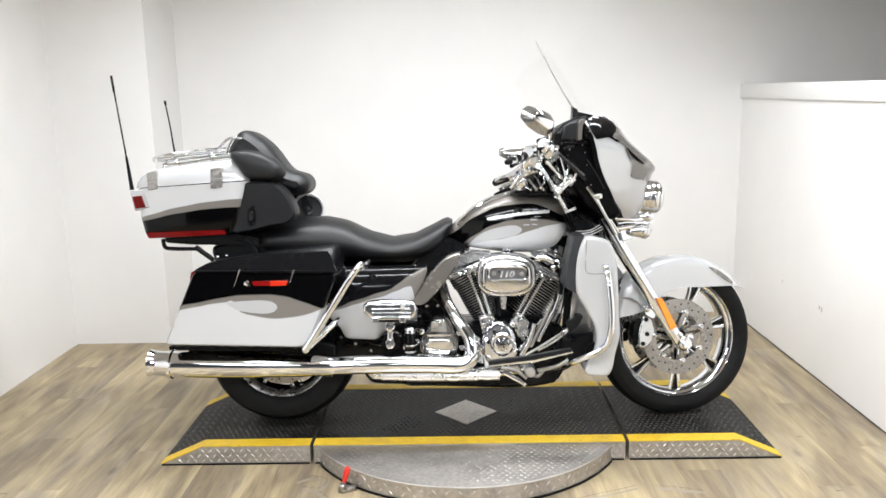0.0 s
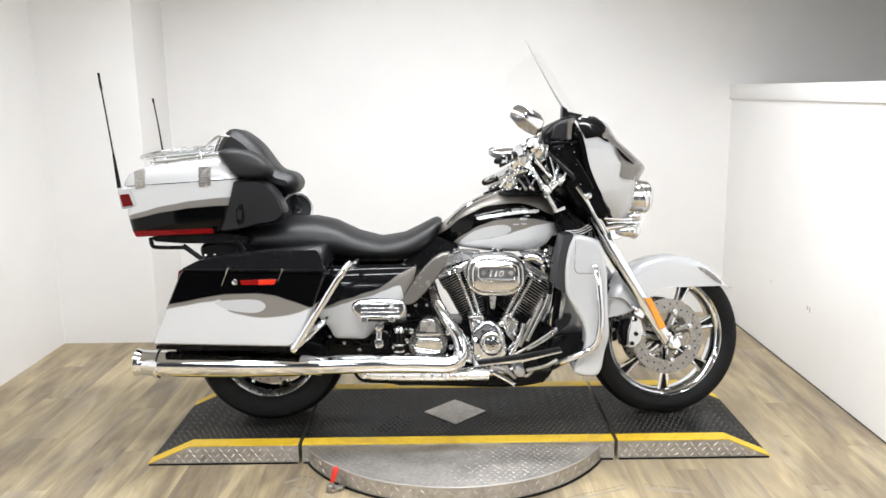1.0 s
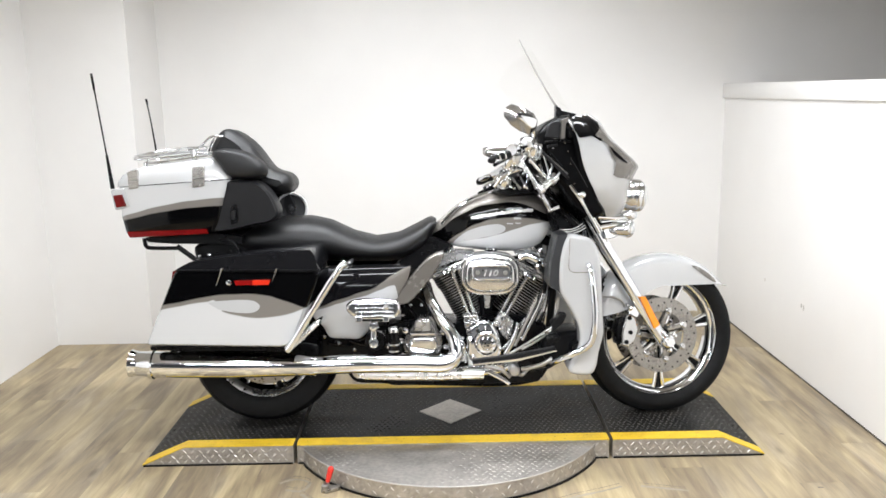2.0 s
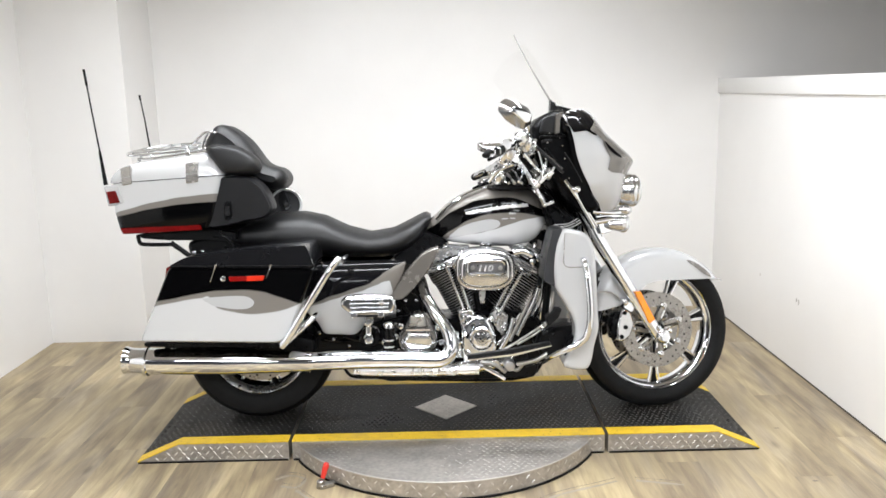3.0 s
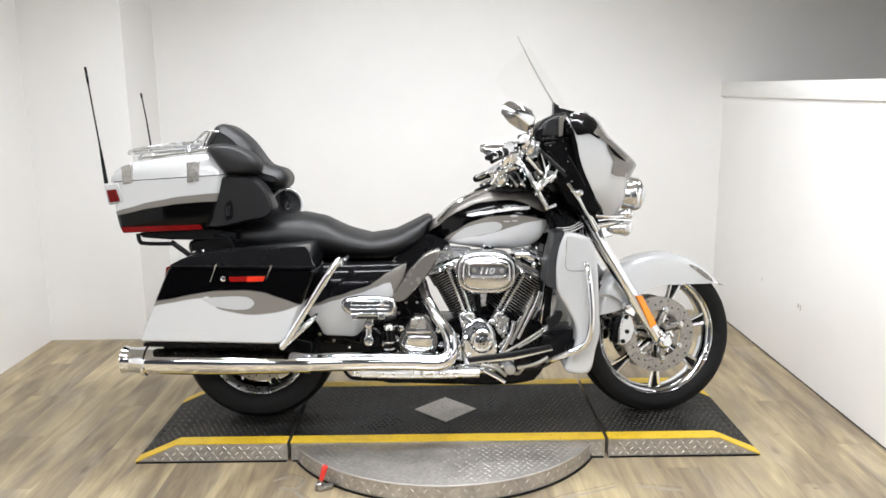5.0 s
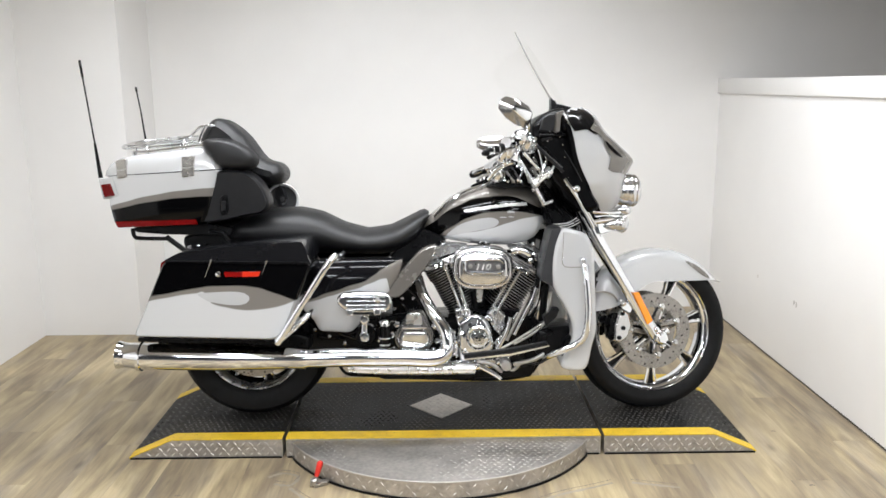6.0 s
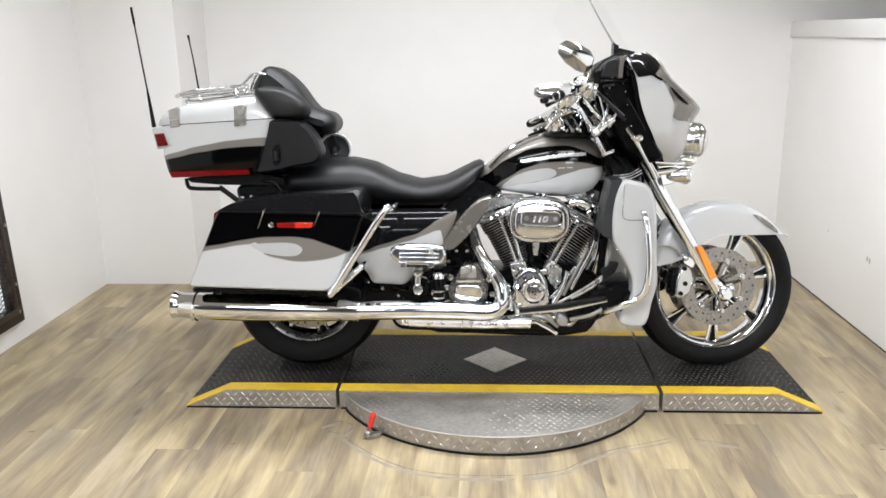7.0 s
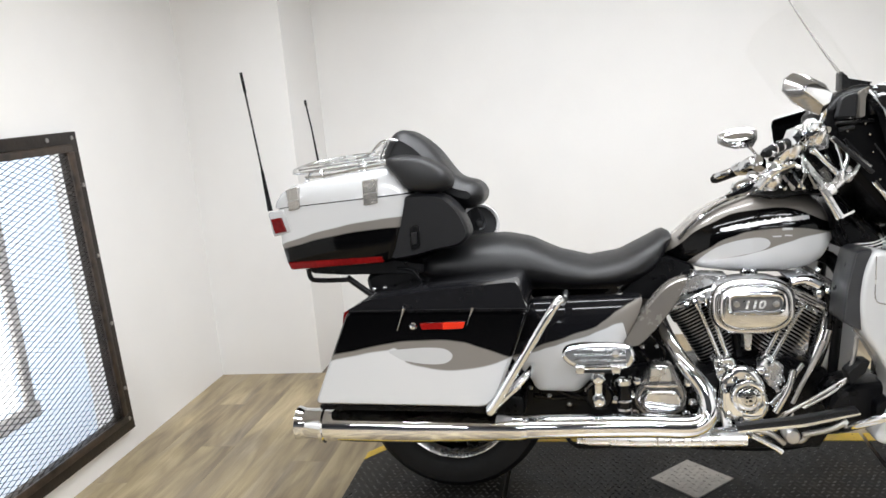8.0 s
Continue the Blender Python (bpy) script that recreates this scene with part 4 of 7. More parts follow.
GLASS = glass()
def screen(bm):
    lo, hi = [(0.349, 1.211), (0.195, 1.482)]
    rows = []
    for i in range(9):
        t = i / 8
        w = 0.25 - 0.09 * t ** 4
        row = []
        for k in range(17):
            a = k / 8 - 1
            row.append((lo[0] + (hi[0] - lo[0]) * t + 0.10 * (1 - a * a), w * a, lo[1] + (hi[1] - lo[1]) * t - 0.03 * a * a * t - 0.07 * a ** 6 * t ** 3))
        rows.append(row)
    rings_to(bm, rows, False, False)
    bmesh.ops.recalc_face_normals(bm, faces=bm.faces)
    bmesh.ops.solidify(bm, geom=bm.faces[:], thickness=0.004)
    return bm


scr = fpart("windscreen", screen(BM()), GLASS, bike, "clear low windscreen")
scr.visible_shadow = False
bm = BM()
tube(bm, [(0.245, -0.034, 1.523), (0.31, -0.084, 1.38), (0.386, -0.134, 1.236)], [0.002, 0.003, 0.0045], 8)
part("screen_edge", bm, STEEL, scr)
bm = BM()
slab(bm, rounded([(0.373, 1.258), (0.391, 1.236), (0.452, 1.221), (0.426, 1.196), (0.371, 1.206)], 0.003), -0.16, -0.10, 0.003)
ball(bm, (0.386, -0.134, 1.24), 0.010, 12)
part("screen_bracket", bm, PLASTIC, scr)

# headlamp, passing lamps, indicator
def bullet(bm, at, length, r):
    """A lamp pod that looks ahead, its rim at the front."""
    lathe(bm, [(0.0, -length), (r * 0.45, -length * 0.96), (r * 0.8, -length * 0.75), (r * 0.93, -length * 0.55), (r * 0.99, -length * 0.42), (r * 1.0, -length * 0.34), (r * 1.07, -length * 0.30), (r * 1.10, -length * 0.22), (r * 1.06, -length * 0.16), (r * 1.03, -length * 0.13), (r * 1.06, -length * 0.09), (r * 1.04, -0.006), (r * 0.98, 0.0)], at, (1, 0, 0), 28, False)
    return bm


def lens(bm, at, r):
    lathe(bm, [(r, -0.004), (r * 0.9, 0.006), (r * 0.6, 0.014), (0.0, 0.018)], at, (1, 0, 0), 28, False)
    return bm


LENS = simple("lamp_glass", (0.75, 0.77, 0.78), 0.05, 0.3, 1.0, vary=0.1, scale=120)
for nm, at, ln, r in (("headlamp", (0.754, 0, 0.894), 0.13, 0.064), ("passing_lamp", (0.632, -0.17, 0.756), 0.075, 0.027), ("passing_lamp", (0.781, 0.17, 0.761), 0.06, 0.040), ("indicator", (0.646, -0.17, 0.811), 0.05, 0.020)):
    body = fpart(nm, bullet(BM(), at, ln, r), SOFT_CHROME, bike, "chrome lamp pod")
    fpart("lens", lens(BM(), at, r * 0.95), LENS, body)
bm = BM()
tube(bm, [(0.49, -0.2, 0.808), (0.57, -0.19, 0.801), (0.625, -0.17, 0.805)], 0.010, 10)
tube(bm, [(0.508, -0.17, 0.768), (0.578, -0.17, 0.775), (0.612, -0.17, 0.757)], 0.014, 10)
slab(bm, rounded([(0.512, 0.813), (0.629, 0.792), (0.585, 0.726), (0.537, 0.716)], 0.01), -0.16, 0.16, 0.008)
fpart("lamp_bar", bm, CHROME, bike)

# -- handlebar, grips, mirrors --
bm = BM()
tube(bm, [(0.026, -0.42, 1.007), (0.132, -0.33, 1.042), (0.205, -0.26, 1.048), (0.3, -0.12, 0.977), (0.49, 0.0, 0.885), (0.47, 0.12, 0.89), (0.40, 0.26, 1.0), (0.216, 0.34, 1.007), (0.164, 0.41, 0.988)], 0.0145, 12)
bar = fpart("handlebar", bm, CHROME, bike)
bm = BM()
GA, GB = Vector((0.011, -0.43, 1.007)), Vector((0.127, -0.35, 1.046))
tube(bm, [GA, GA.lerp(GB, 0.08), GA.lerp(GB, 0.5), GB], [0.008, 0.0125, 0.0145, 0.0155], 14, smooth=False)
fpart("grip", bm, RUBBER, bar, "black rubber grip with chrome bands")
for k in range(3):
    bm = BM()
    q = GA.lerp(GB, 0.3 + 0.22 * k)
    lathe(bm, [(0.0150, -0.004), (0.0162, 0.0), (0.0150, 0.004)], q, GB - GA, 14)
    fpart("grip_ring", bm, CHROME_DULL, bar)
bm = BM()
tube(bm, [(0.158, 0.42, 0.983), (0.166, 0.41, 0.988), (0.216, 0.34, 1.007)], [0.012, 0.0175, 0.018], 14, smooth=False)
fpart("grip", bm, RUBBER, bar, "black rubber grip")
for s, c0, c1 in ((-1, (0.124, -0.36, 1.051), (0.192, -0.27, 1.056)), (1, (0.231, 0.32, 1.013), (0.26, 0.27, 1.016))):
    bm = BM()
    lathe(bm, [(0.0, -0.035), (0.02, -0.034), (0.024, -0.01), (0.024, 0.02), (0.018, 0.036), (0.0, 0.037)], c0, Vector(c1) - Vector(c0), 16, False)
    ctl = fpart("switch_housing", bm, CHROME, bar)
    bm = BM()
    rod_box(bm, c0, Vector(c1) + Vector((0, 0, 0.02)), 0.05, 0.035, 0.008)
    fpart("fluid_reservoir", bm, CHROME, bar)
    bm = BM()
    a = Vector(c0)
    tube(bm, [a + Vector((0.035, 0, 0.012)), a + Vector((0.02, s * 0.07, 0.006)), a + Vector((-0.03, s * 0.15, -0.008))], [0.008, 0.007, 0.006], 8)
    fpart("lever", bm, CHROME, bar)


def faceted_mirror(outline, face, y, stem, turn, rise, tip):
    """A mirror shell whose facets slope up to a flat inner face."""
    P, F = [Vector(p) for p in outline], [Vector(p) for p in face]
    mid = sum(P, Vector((0, 0))) / len(P)

    def ring(Q, d):
        return [(p[0], y + d - turn * (p[0] - mid[0]), p[1]) for p in Q]

    bm = BM()
    rings_to(bm, [ring(inset(P, 0.016), 0.034), ring(inset(P, 0.005), 0.018), ring(P, 0.004), ring(P, -0.004), ring(F, -rise)])
    m_ = fpart("mirror", bm, SATIN_CHROME, bar, "chrome rear-view mirror")
    # the glass is tipped a little down or up from its proud edge
    low = (min if tip > 0 else max)(q[1] for q in F)
    bm = BM()
    rings_to(bm, [[(q[0], y - rise - k - turn * (q[0] - mid[0]) - tip * (q[1] - low), q[1]) for q in inset(F, d)] for k, d in ((-0.006, 0.001), (0.002, 0.001), (0.003, 0.003))])
    fpart("mirror_glass", bm, CHROME, m_)
    bm = BM()
    tube(bm, stem, [0.009, 0.007, 0.007], 10)
    fpart("stem", bm, CHROME, m_)
    return m_


faceted_mirror([(0.065, 1.163), (0.073, 1.192), (0.094, 1.204), (0.138, 1.194), (0.179, 1.174), (0.194, 1.149), (0.187, 1.117), (0.16, 1.098), (0.13, 1.108), (0.094, 1.13)], [(0.106, 1.152), (0.108, 1.164), (0.114, 1.172), (0.134, 1.172), (0.162, 1.160), (0.184, 1.146), (0.178, 1.124), (0.160, 1.116), (0.142, 1.128), (0.122, 1.142)], -0.42, [(0.176, -0.41, 1.125), (0.188, -0.38, 1.097), (0.19, -0.33, 1.066)], -0.18, 0.024, 0.26)
faceted_mirror([(0.189, 1.141), (0.208, 1.154), (0.25, 1.161), (0.292, 1.161), (0.318, 1.147), (0.317, 1.117), (0.301, 1.091), (0.248, 1.087), (0.209, 1.1), (0.188, 1.113)], [(0.204, 1.136), (0.218, 1.143), (0.25, 1.148), (0.284, 1.148), (0.302, 1.14), (0.299, 1.122), (0.285, 1.107), (0.248, 1.102), (0.219, 1.11), (0.204, 1.118)], 0.42, [(0.28, 0.42, 1.109), (0.29, 0.38, 1.075), (0.292, 0.33, 1.048)], 0.2, 0.012, -0.22)
# clutch and brake fittings round the bar clamps
for k, (p, r, h) in enumerate((((0.17, -0.27, 1.048), 0.026, 0.05), ((0.225, -0.25, 1.036), 0.022, 0.05), ((0.215, -0.22, 0.993), 0.018, 0.06), ((0.12, -0.3, 1.019), 0.016, 0.05), ((0.192, -0.1, 0.985), 0.03, 0.05), ((0.185, 0.1, 0.967), 0.026, 0.04), ((0.262, 0.25, 1.025), 0.022, 0.05))):
    bm = BM()
    lathe(bm, [(0.0, -h / 2), (r * 0.8, -h / 2), (r, -h * 0.4), (r, h * 0.3), (r * 0.75, h * 0.45), (0.0, h / 2)], p, (0.3, (-1) ** k * 0.5, 0.8), 16, False)
    fpart("bar_fitting", bm, CHROME, bar)
bm = BM()
slab(bm, rounded([(0.107, 0.916), (0.192, 0.981), (0.284, 0.979), (0.316, 0.901), (0.247, 0.909), (0.167, 0.898)], 0.012), -0.14, 0.14, 0.01)
fpart("bar_shroud", bm, BLACK_METAL, bar)
bm = BM()
slab(bm, rounded([(0.18, 0.967), (0.225, 0.977), (0.269, 0.922), (0.234, 0.911)], 0.006), -0.16, -0.13, 0.004)
fpart("shroud_vent", bm, PLASTIC, bar)
# switch blocks, reservoir and brackets crowded round the near bar end
for o, y0, y1, m_ in (([(0.135, 1.078), (0.169, 1.088), (0.181, 1.065), (0.163, 1.032), (0.129, 1.041)], -0.335, -0.27, CHROME), ([(0.179, 1.086), (0.218, 1.096), (0.232, 1.071), (0.221, 1.042), (0.186, 1.038)], -0.31, -0.24, CHROME), ([(0.214, 1.069), (0.24, 1.073), (0.243, 1.023), (0.217, 1.019)], -0.29, -0.23, CHROME_DULL), ([(0.184, 1.038), (0.21, 1.037), (0.248, 0.978), (0.23, 0.966), (0.196, 1.004)], -0.255, -0.235, BLACK_METAL), ([(0.255, 1.05), (0.281, 1.037), (0.301, 0.969), (0.278, 0.956), (0.253, 1.003)], -0.26, -0.23, BLACK_METAL), ([(0.274, 1.026), (0.287, 1.026), (0.286, 0.98), (0.273, 0.976)], -0.275, -0.26, CHROME), ([(0.124, 0.979), (0.181, 0.999), (0.194, 0.99), (0.154, 0.961), (0.119, 0.962)], -0.21, -0.17, CHROME), ([(0.111, 0.941), (0.144, 0.971), (0.171, 0.967), (0.161, 0.927), (0.12, 0.92)], -0.15, -0.08, CHROME_DULL), ([(0.164, 0.964), (0.2, 0.976), (0.244, 0.919), (0.199, 0.916)], -0.175, -0.15, PLASTIC)):
    bm = BM()
    slab(bm, rounded(o, 0.006), y0, y1, 0.005)
    fpart("bar_bracket", bm, m_, bar)
for a, b, r in (((0.136, -0.34, 1.065), (0.188, -0.32, 1.075), 0.011), ((0.236, -0.29, 1.07), (0.266, -0.26, 1.047), 0.012), ((0.256, -0.27, 1.034), (0.291, -0.27, 0.954), 0.005), ((0.24, -0.27, 1.009), (0.277, -0.27, 0.933), 0.006), ((0.193, -0.3, 1.024), (0.253, -0.28, 0.967), 0.007), ((0.112, -0.25, 1.005), (0.137, -0.25, 0.992), 0.011), ((0.157, -0.1, 0.955), (0.209, -0.1, 0.994), 0.010), ((0.153, 0.05, 0.942), (0.214, -0.02, 0.995), 0.009)):
    bm = BM()
    tube(bm, [a, b], r, 12, smooth=False)
    ball(bm, b, r * 1.4, 10)
    fpart("bar_bolt", bm, CHROME, bar)
bm = BM()
tube(bm, [(0.029, -0.43, 0.993), (0.092, -0.36, 1.02), (0.155, -0.3, 1.045)], [0.007, 0.006, 0.008], 8)
fpart("brake_lever", bm, BLACK_METAL, bar)
for q, m_ in (([(0.128, 1.002), (0.16, 0.963), (0.188, 0.925)], STEEL), ([(0.154, 1.011), (0.189, 0.969), (0.217, 0.925)], CHROME), ([(0.093, 0.96), (0.127, 0.985), (0.168, 1.002)], CHROME), ([(0.199, 0.995), (0.184, 0.958), (0.163, 0.928)], BLACK_PAINT), ([(0.228, 0.99), (0.238, 0.958), (0.252, 0.925)], STEEL), ([(0.115, 0.955), (0.137, 0.942), (0.165, 0.926)], CHROME_DULL), ([(0.25, 1.001), (0.227, 0.962), (0.206, 0.93)], CHROME)):
    bm = BM()
    tube(bm, [(x, -0.175, z) for x, z in q], 0.0045, 8)
    for e in (q[0], q[-1]):
        ball(bm, (e[0], -0.175, e[1]), 0.0075, 8)
    fpart("braided_line", bm, m_, bar)
# polished cover strip down to the steering head, with its satin twin behind it
bm = BM()
slab(bm, rounded([(0.190, 0.998), (0.202, 0.994), (0.234, 0.948), (0.259, 0.899), (0.290, 0.843), (0.319, 0.855), (0.322, 0.848), (0.286, 0.832), (0.251, 0.897), (0.224, 0.938), (0.196, 0.978)], 0.003), -0.25, -0.24, 0.004)
fpart("cover_strip", bm, BRIGHT_ALLOY, bar)
bm = BM()
slab(bm, rounded([(0.19, 1.024), (0.207, 1.024), (0.241, 0.994), (0.266, 0.943), (0.253, 0.931), (0.228, 0.973)], 0.004), -0.25, -0.235, 0.006)
fpart("cover_strip", bm, SATIN_CHROME, bar)
# triangular fairing support of thin bright struts
for q, r, m_ in (([(0.231, 1.047), (0.277, 1.006), (0.328, 0.964)], 0.0075, SATIN_CHROME), ([(0.239, 1.042), (0.254, 0.988), (0.262, 0.939)], 0.004, CHROME), ([(0.276, 1.004), (0.262, 0.972), (0.253, 0.939)], 0.004, CHROME_DULL), ([(0.268, 1.025), (0.271, 0.988), (0.262, 0.963)], 0.005, CHROME), ([(0.305, 0.98), (0.287, 0.956), (0.26, 0.939)], 0.006, CHROME_DULL)):
    bm = BM()
    tube(bm, [(x, -0.325, z) for x, z in q], r, 8)
    fpart("support_strut", bm, m_, bar)
# barrel of the fork lock at the foot of the struts
bm = BM()
lathe(bm, [(0.0, -0.05), (0.017, -0.048), (0.020, -0.03), (0.016, -0.025), (0.016, 0.01), (0.022, 0.014), (0.022, 0.04), (0.014, 0.05), (0.0, 0.051)], (0.268, -0.28, 0.935), (0.8, 0.1, 0.6), 18, False)
fpart("fork_lock", bm, BRIGHT_ALLOY, bar)
# polished master cylinder and clamp caps
for p, r, h in (((0.177, -0.33, 1.074), 0.024, 0.05), ((0.208, -0.31, 1.056), 0.016, 0.05), ((0.14, -0.3, 1.025), 0.02, 0.05), ((0.123, -0.2, 0.949), 0.022, 0.05), ((0.248, -0.26, 1.048), 0.011, 0.04)):
    bm = BM()
    lathe(bm, [(0.0, -h / 2), (r * 0.7, -h / 2), (r, -h * 0.3), (r, h * 0.2), (r * 0.8, h * 0.38), (r * 0.4, h / 2), (0.0, h / 2)], p, (0.25, -0.45, 0.85), 16, False)
    fpart("clamp_cap", bm, BRIGHT_ALLOY, bar)
bm = BM()
tube(bm, [(0.078, -0.22, 0.928), (0.111, -0.24, 0.966), (0.167, -0.25, 0.989)], 0.006, 8)
fpart("clutch_line", bm, CHROME, bar)
# cables and hoses between bars and tank
for a, b, c in (((0.222, -0.2, 1.041), (0.253, -0.22, 0.928), (0.422, -0.12, 0.771)), ((0.25, -0.18, 1.038), (0.296, -0.2, 0.907), (0.452, -0.1, 0.78)), ((0.215, -0.16, 1.03), (0.28, -0.18, 0.898), (0.363, -0.12, 0.755))):
    bm = BM()
    tube(bm, [a, b, c], 0.0055, 8)
    fpart("cable", bm, PLASTIC, bar)
bm = BM()
tube(bm, [(0.207, -0.19, 1.017), (0.255, -0.19, 0.934), (0.304, -0.19, 0.834), (0.336, -0.19, 0.847)], 0.009, 10, smooth=False)
fpart("cable_clamp", bm, CHROME, bar)
bm = BM()
tube(bm, [(0.268, -0.22, 0.928), (0.298, -0.22, 0.945), (0.325, -0.22, 0.965)], 0.018, 12, smooth=False)
slab(bm, rounded([(0.211, 1.026), (0.244, 1.015), (0.297, 0.933), (0.274, 0.904), (0.241, 0.934)], 0.006), -0.215, -0.19, 0.003)
fpart("ignition_switch", bm, CHROME, bar)
for q in ([(0.367, 0.782), (0.419, 0.785), (0.457, 0.805)], [(0.372, 0.773), (0.423, 0.778), (0.466, 0.799)], [(0.384, 0.766), (0.431, 0.771), (0.47, 0.79)]):
    bm = BM()
    tube(bm, [(x, -0.27, z) for x, z in q], 0.002, 6)
    part("wire", bm, STEEL, bar)

# -- fuel tank --
TANK_TOP = [(-0.119, 0.769), (-0.077, 0.807), (-0.02, 0.857), (0.048, 0.894), (0.138, 0.921), (0.228, 0.925), (0.295, 0.908), (0.337, 0.876), (0.361, 0.826)]
TANK_LOW = [(-0.119, 0.75), (-0.079, 0.725), (-0.024, 0.703), (0.087, 0.685), (0.199, 0.68), (0.288, 0.692), (0.328, 0.716), (0.355, 0.766)]
def tank_body(bm):
    x0, x1 = TANK_TOP[0][0], TANK_TOP[-1][0]
    rows = []
    n = 26
    for i in range(n + 1):
        t = (1 - math.cos(math.pi * i / n)) / 2
        x = x0 + (x1 - x0) * t
        zt, zb = on_line(TANK_TOP, x), on_line(TANK_LOW, x)
        w = float(np.interp(t, [0, 0.08, 0.25, 0.5, 0.75, 0.92, 1.0], [0.05, 0.085, 0.13, 0.160, 0.168, 0.150, 0.10]))
        zc = zb + (zt - zb) * 0.42
        rows.append((x, zc, zt - zc + 0.012, zc - zb, w))
    return loft_x(bm, rows, 2.9, 40)


TANK_PAINT = bands_paint("tank_paint", TANK_TOP[0][0], TANK_TOP[-1][0], 0.6, 1.0, [
    [(-0.112, 0.759), (-0.044, 0.811), (0.046, 0.86), (0.135, 0.88), (0.245, 0.876), (0.351, 0.829)],
    [(-0.113, 0.69), (-0.046, 0.736), (0.021, 0.781), (0.088, 0.81), (0.154, 0.822), (0.264, 0.821), (0.348, 0.804)],
    [(-0.114, 0.677), (-0.046, 0.716), (0.02, 0.734), (0.109, 0.75), (0.175, 0.768), (0.242, 0.789), (0.308, 0.801), (0.348, 0.802)]], [K_TAUPE, K_BLACK, K_TAUPE, K_WHITE])
tank = part("fuel_tank", tank_body(BM()), TANK_PAINT, bike, "fuel tank in taupe, black and white flames")
decal("flame", catmull([(-0.031, 0.724), (0.01, 0.765), (0.065, 0.788), (0.132, 0.8), (0.165, 0.793), (0.171, 0.777), (0.149, 0.762), (0.098, 0.75), (0.031, 0.736)], 3), tank, WHITE_PAINT, tank)
# tank lettering as plain silver shapes, and the console along its spine
SCRIPT = catmull([(0.037, 0.824), (0.099, 0.834), (0.165, 0.843), (0.225, 0.849), (0.282, 0.852)], 12, False)
rng = random.Random(11)
top, low = [], []
for i, p in enumerate(SCRIPT):
    k = 0.35 + 0.65 * math.sin(math.pi * min(1.0, i / 8)) if i < 4 else 1.0
    top.append((p[0], p[1] + (0.0055 + 0.006 * rng.random() * (i % 2)) * k))
    low.append((p[0], p[1] - (0.004 + 0.003 * rng.random()) * k))
decal("lettering_bar", top + low[::-1], tank, WHITE_LETTER, tank, "silver script bar")
for q in ([(0.205, 0.825), (0.233, 0.824), (0.233, 0.818), (0.205, 0.818)], [(0.178, 0.803), (0.202, 0.803), (0.202, 0.799), (0.178, 0.799)], [(0.211, 0.805), (0.231, 0.804), (0.231, 0.8), (0.211, 0.801)]):
    decal("lettering_bar", q, tank, WHITE_LETTER, tank)
CONSOLE = [(-0.085, 0.783), (-0.018, 0.856), (0.052, 0.9), (0.134, 0.949), (0.215, 0.982), (0.242, 0.974), (0.249, 0.919), (0.167, 0.898), (0.051, 0.843), (-0.043, 0.775)]
bm = BM()
slab(bm, catmull(CONSOLE, 3), -0.055, 0.055, 0.02)
console = part("tank_console", bm, CHROME, tank, "chrome tank console")
bm = BM()
lathe(bm, [(0.036, -0.01), (0.036, 0.012), (0.028, 0.02), (0.0, 0.024)], (0.126, -0.01, 0.94), (-0.35, 0, 1), 24, False)
part("filler_cap", bm, CHROME, tank)
bm = BM()
slab(bm, rounded([(0.068, 0.921), (0.137, 0.951), (0.221, 0.983), (0.221, 0.962), (0.141, 0.924), (0.077, 0.896)], 0.004), -0.062, -0.05, 0.002)
part("console_trim", bm, BLACK_METAL, console)
bm = BM()
tube(bm, [(-0.078, -0.085, 0.799), (-0.02, -0.095, 0.857), (0.059, -0.1, 0.905), (0.16, -0.1, 0.931), (0.25, -0.1, 0.929)], 0.006, 8)
part("tank_trim", bm, CHROME, tank)

# -- seat --
SEAT_TOP = [(-0.888, 0.799), (-0.836, 0.821), (-0.718, 0.837), (-0.613, 0.839), (-0.532, 0.821), (-0.441, 0.775), (-0.348, 0.749), (-0.254, 0.763), (-0.171, 0.803), (-0.122, 0.828), (-0.096, 0.814)]
SEAT_LOW = [(-0.845, 0.69), (-0.688, 0.664), (-0.556, 0.652), (-0.424, 0.649), (-0.289, 0.648), (-0.215, 0.662), (-0.160, 0.694), (-0.129, 0.730), (-0.111, 0.768), (-0.093, 0.801)]
def pillow(bm, outline, y_rim, y_face, y_back, n=8):
    """A stuffed pad: the outline at its rim, domed to either side."""
    P = [Vector(p) for p in outline]
    c = sum(P, Vector((0, 0))) / len(P)
    rows = []
    for k in range(1, 2 * n):
        a = math.pi * k / (2 * n) - math.pi / 2
        f = math.cos(a) ** 0.32
        y = y_rim + (y_back - y_rim) * math.sin(a) if a > 0 else y_rim + (y_rim - y_face) * math.sin(a)
        rows.append([(c[0] + (p[0] - c[0]) * f, y, c[1] + (p[1] - c[1]) * f) for p in P])
    rings_to(bm, rows)
    return bm


def seat_body(bm):
    x0, x1 = SEAT_TOP[0][0] + 0.004, SEAT_TOP[-1][0] - 0.004
    rows = []
    n = 44
    for i in range(n + 1):
        t = i / n
        x = x0 + (x1 - x0) * t
        zt, zb = on_line(SEAT_TOP, x), on_line(SEAT_LOW, x)
        w = float(np.interp(t, [0, 0.06, 0.3, 0.45, 0.6, 0.75, 0.88, 0.96, 1.0], [0.15, 0.175, 0.175, 0.155, 0.17, 0.178, 0.160, 0.135, 0.095]))
        zc = zb + (zt - zb) * 0.5
        rows.append((x, zc, zt - zc, zc - zb, w))
    return loft_x(bm, rows, 2.15, 48)


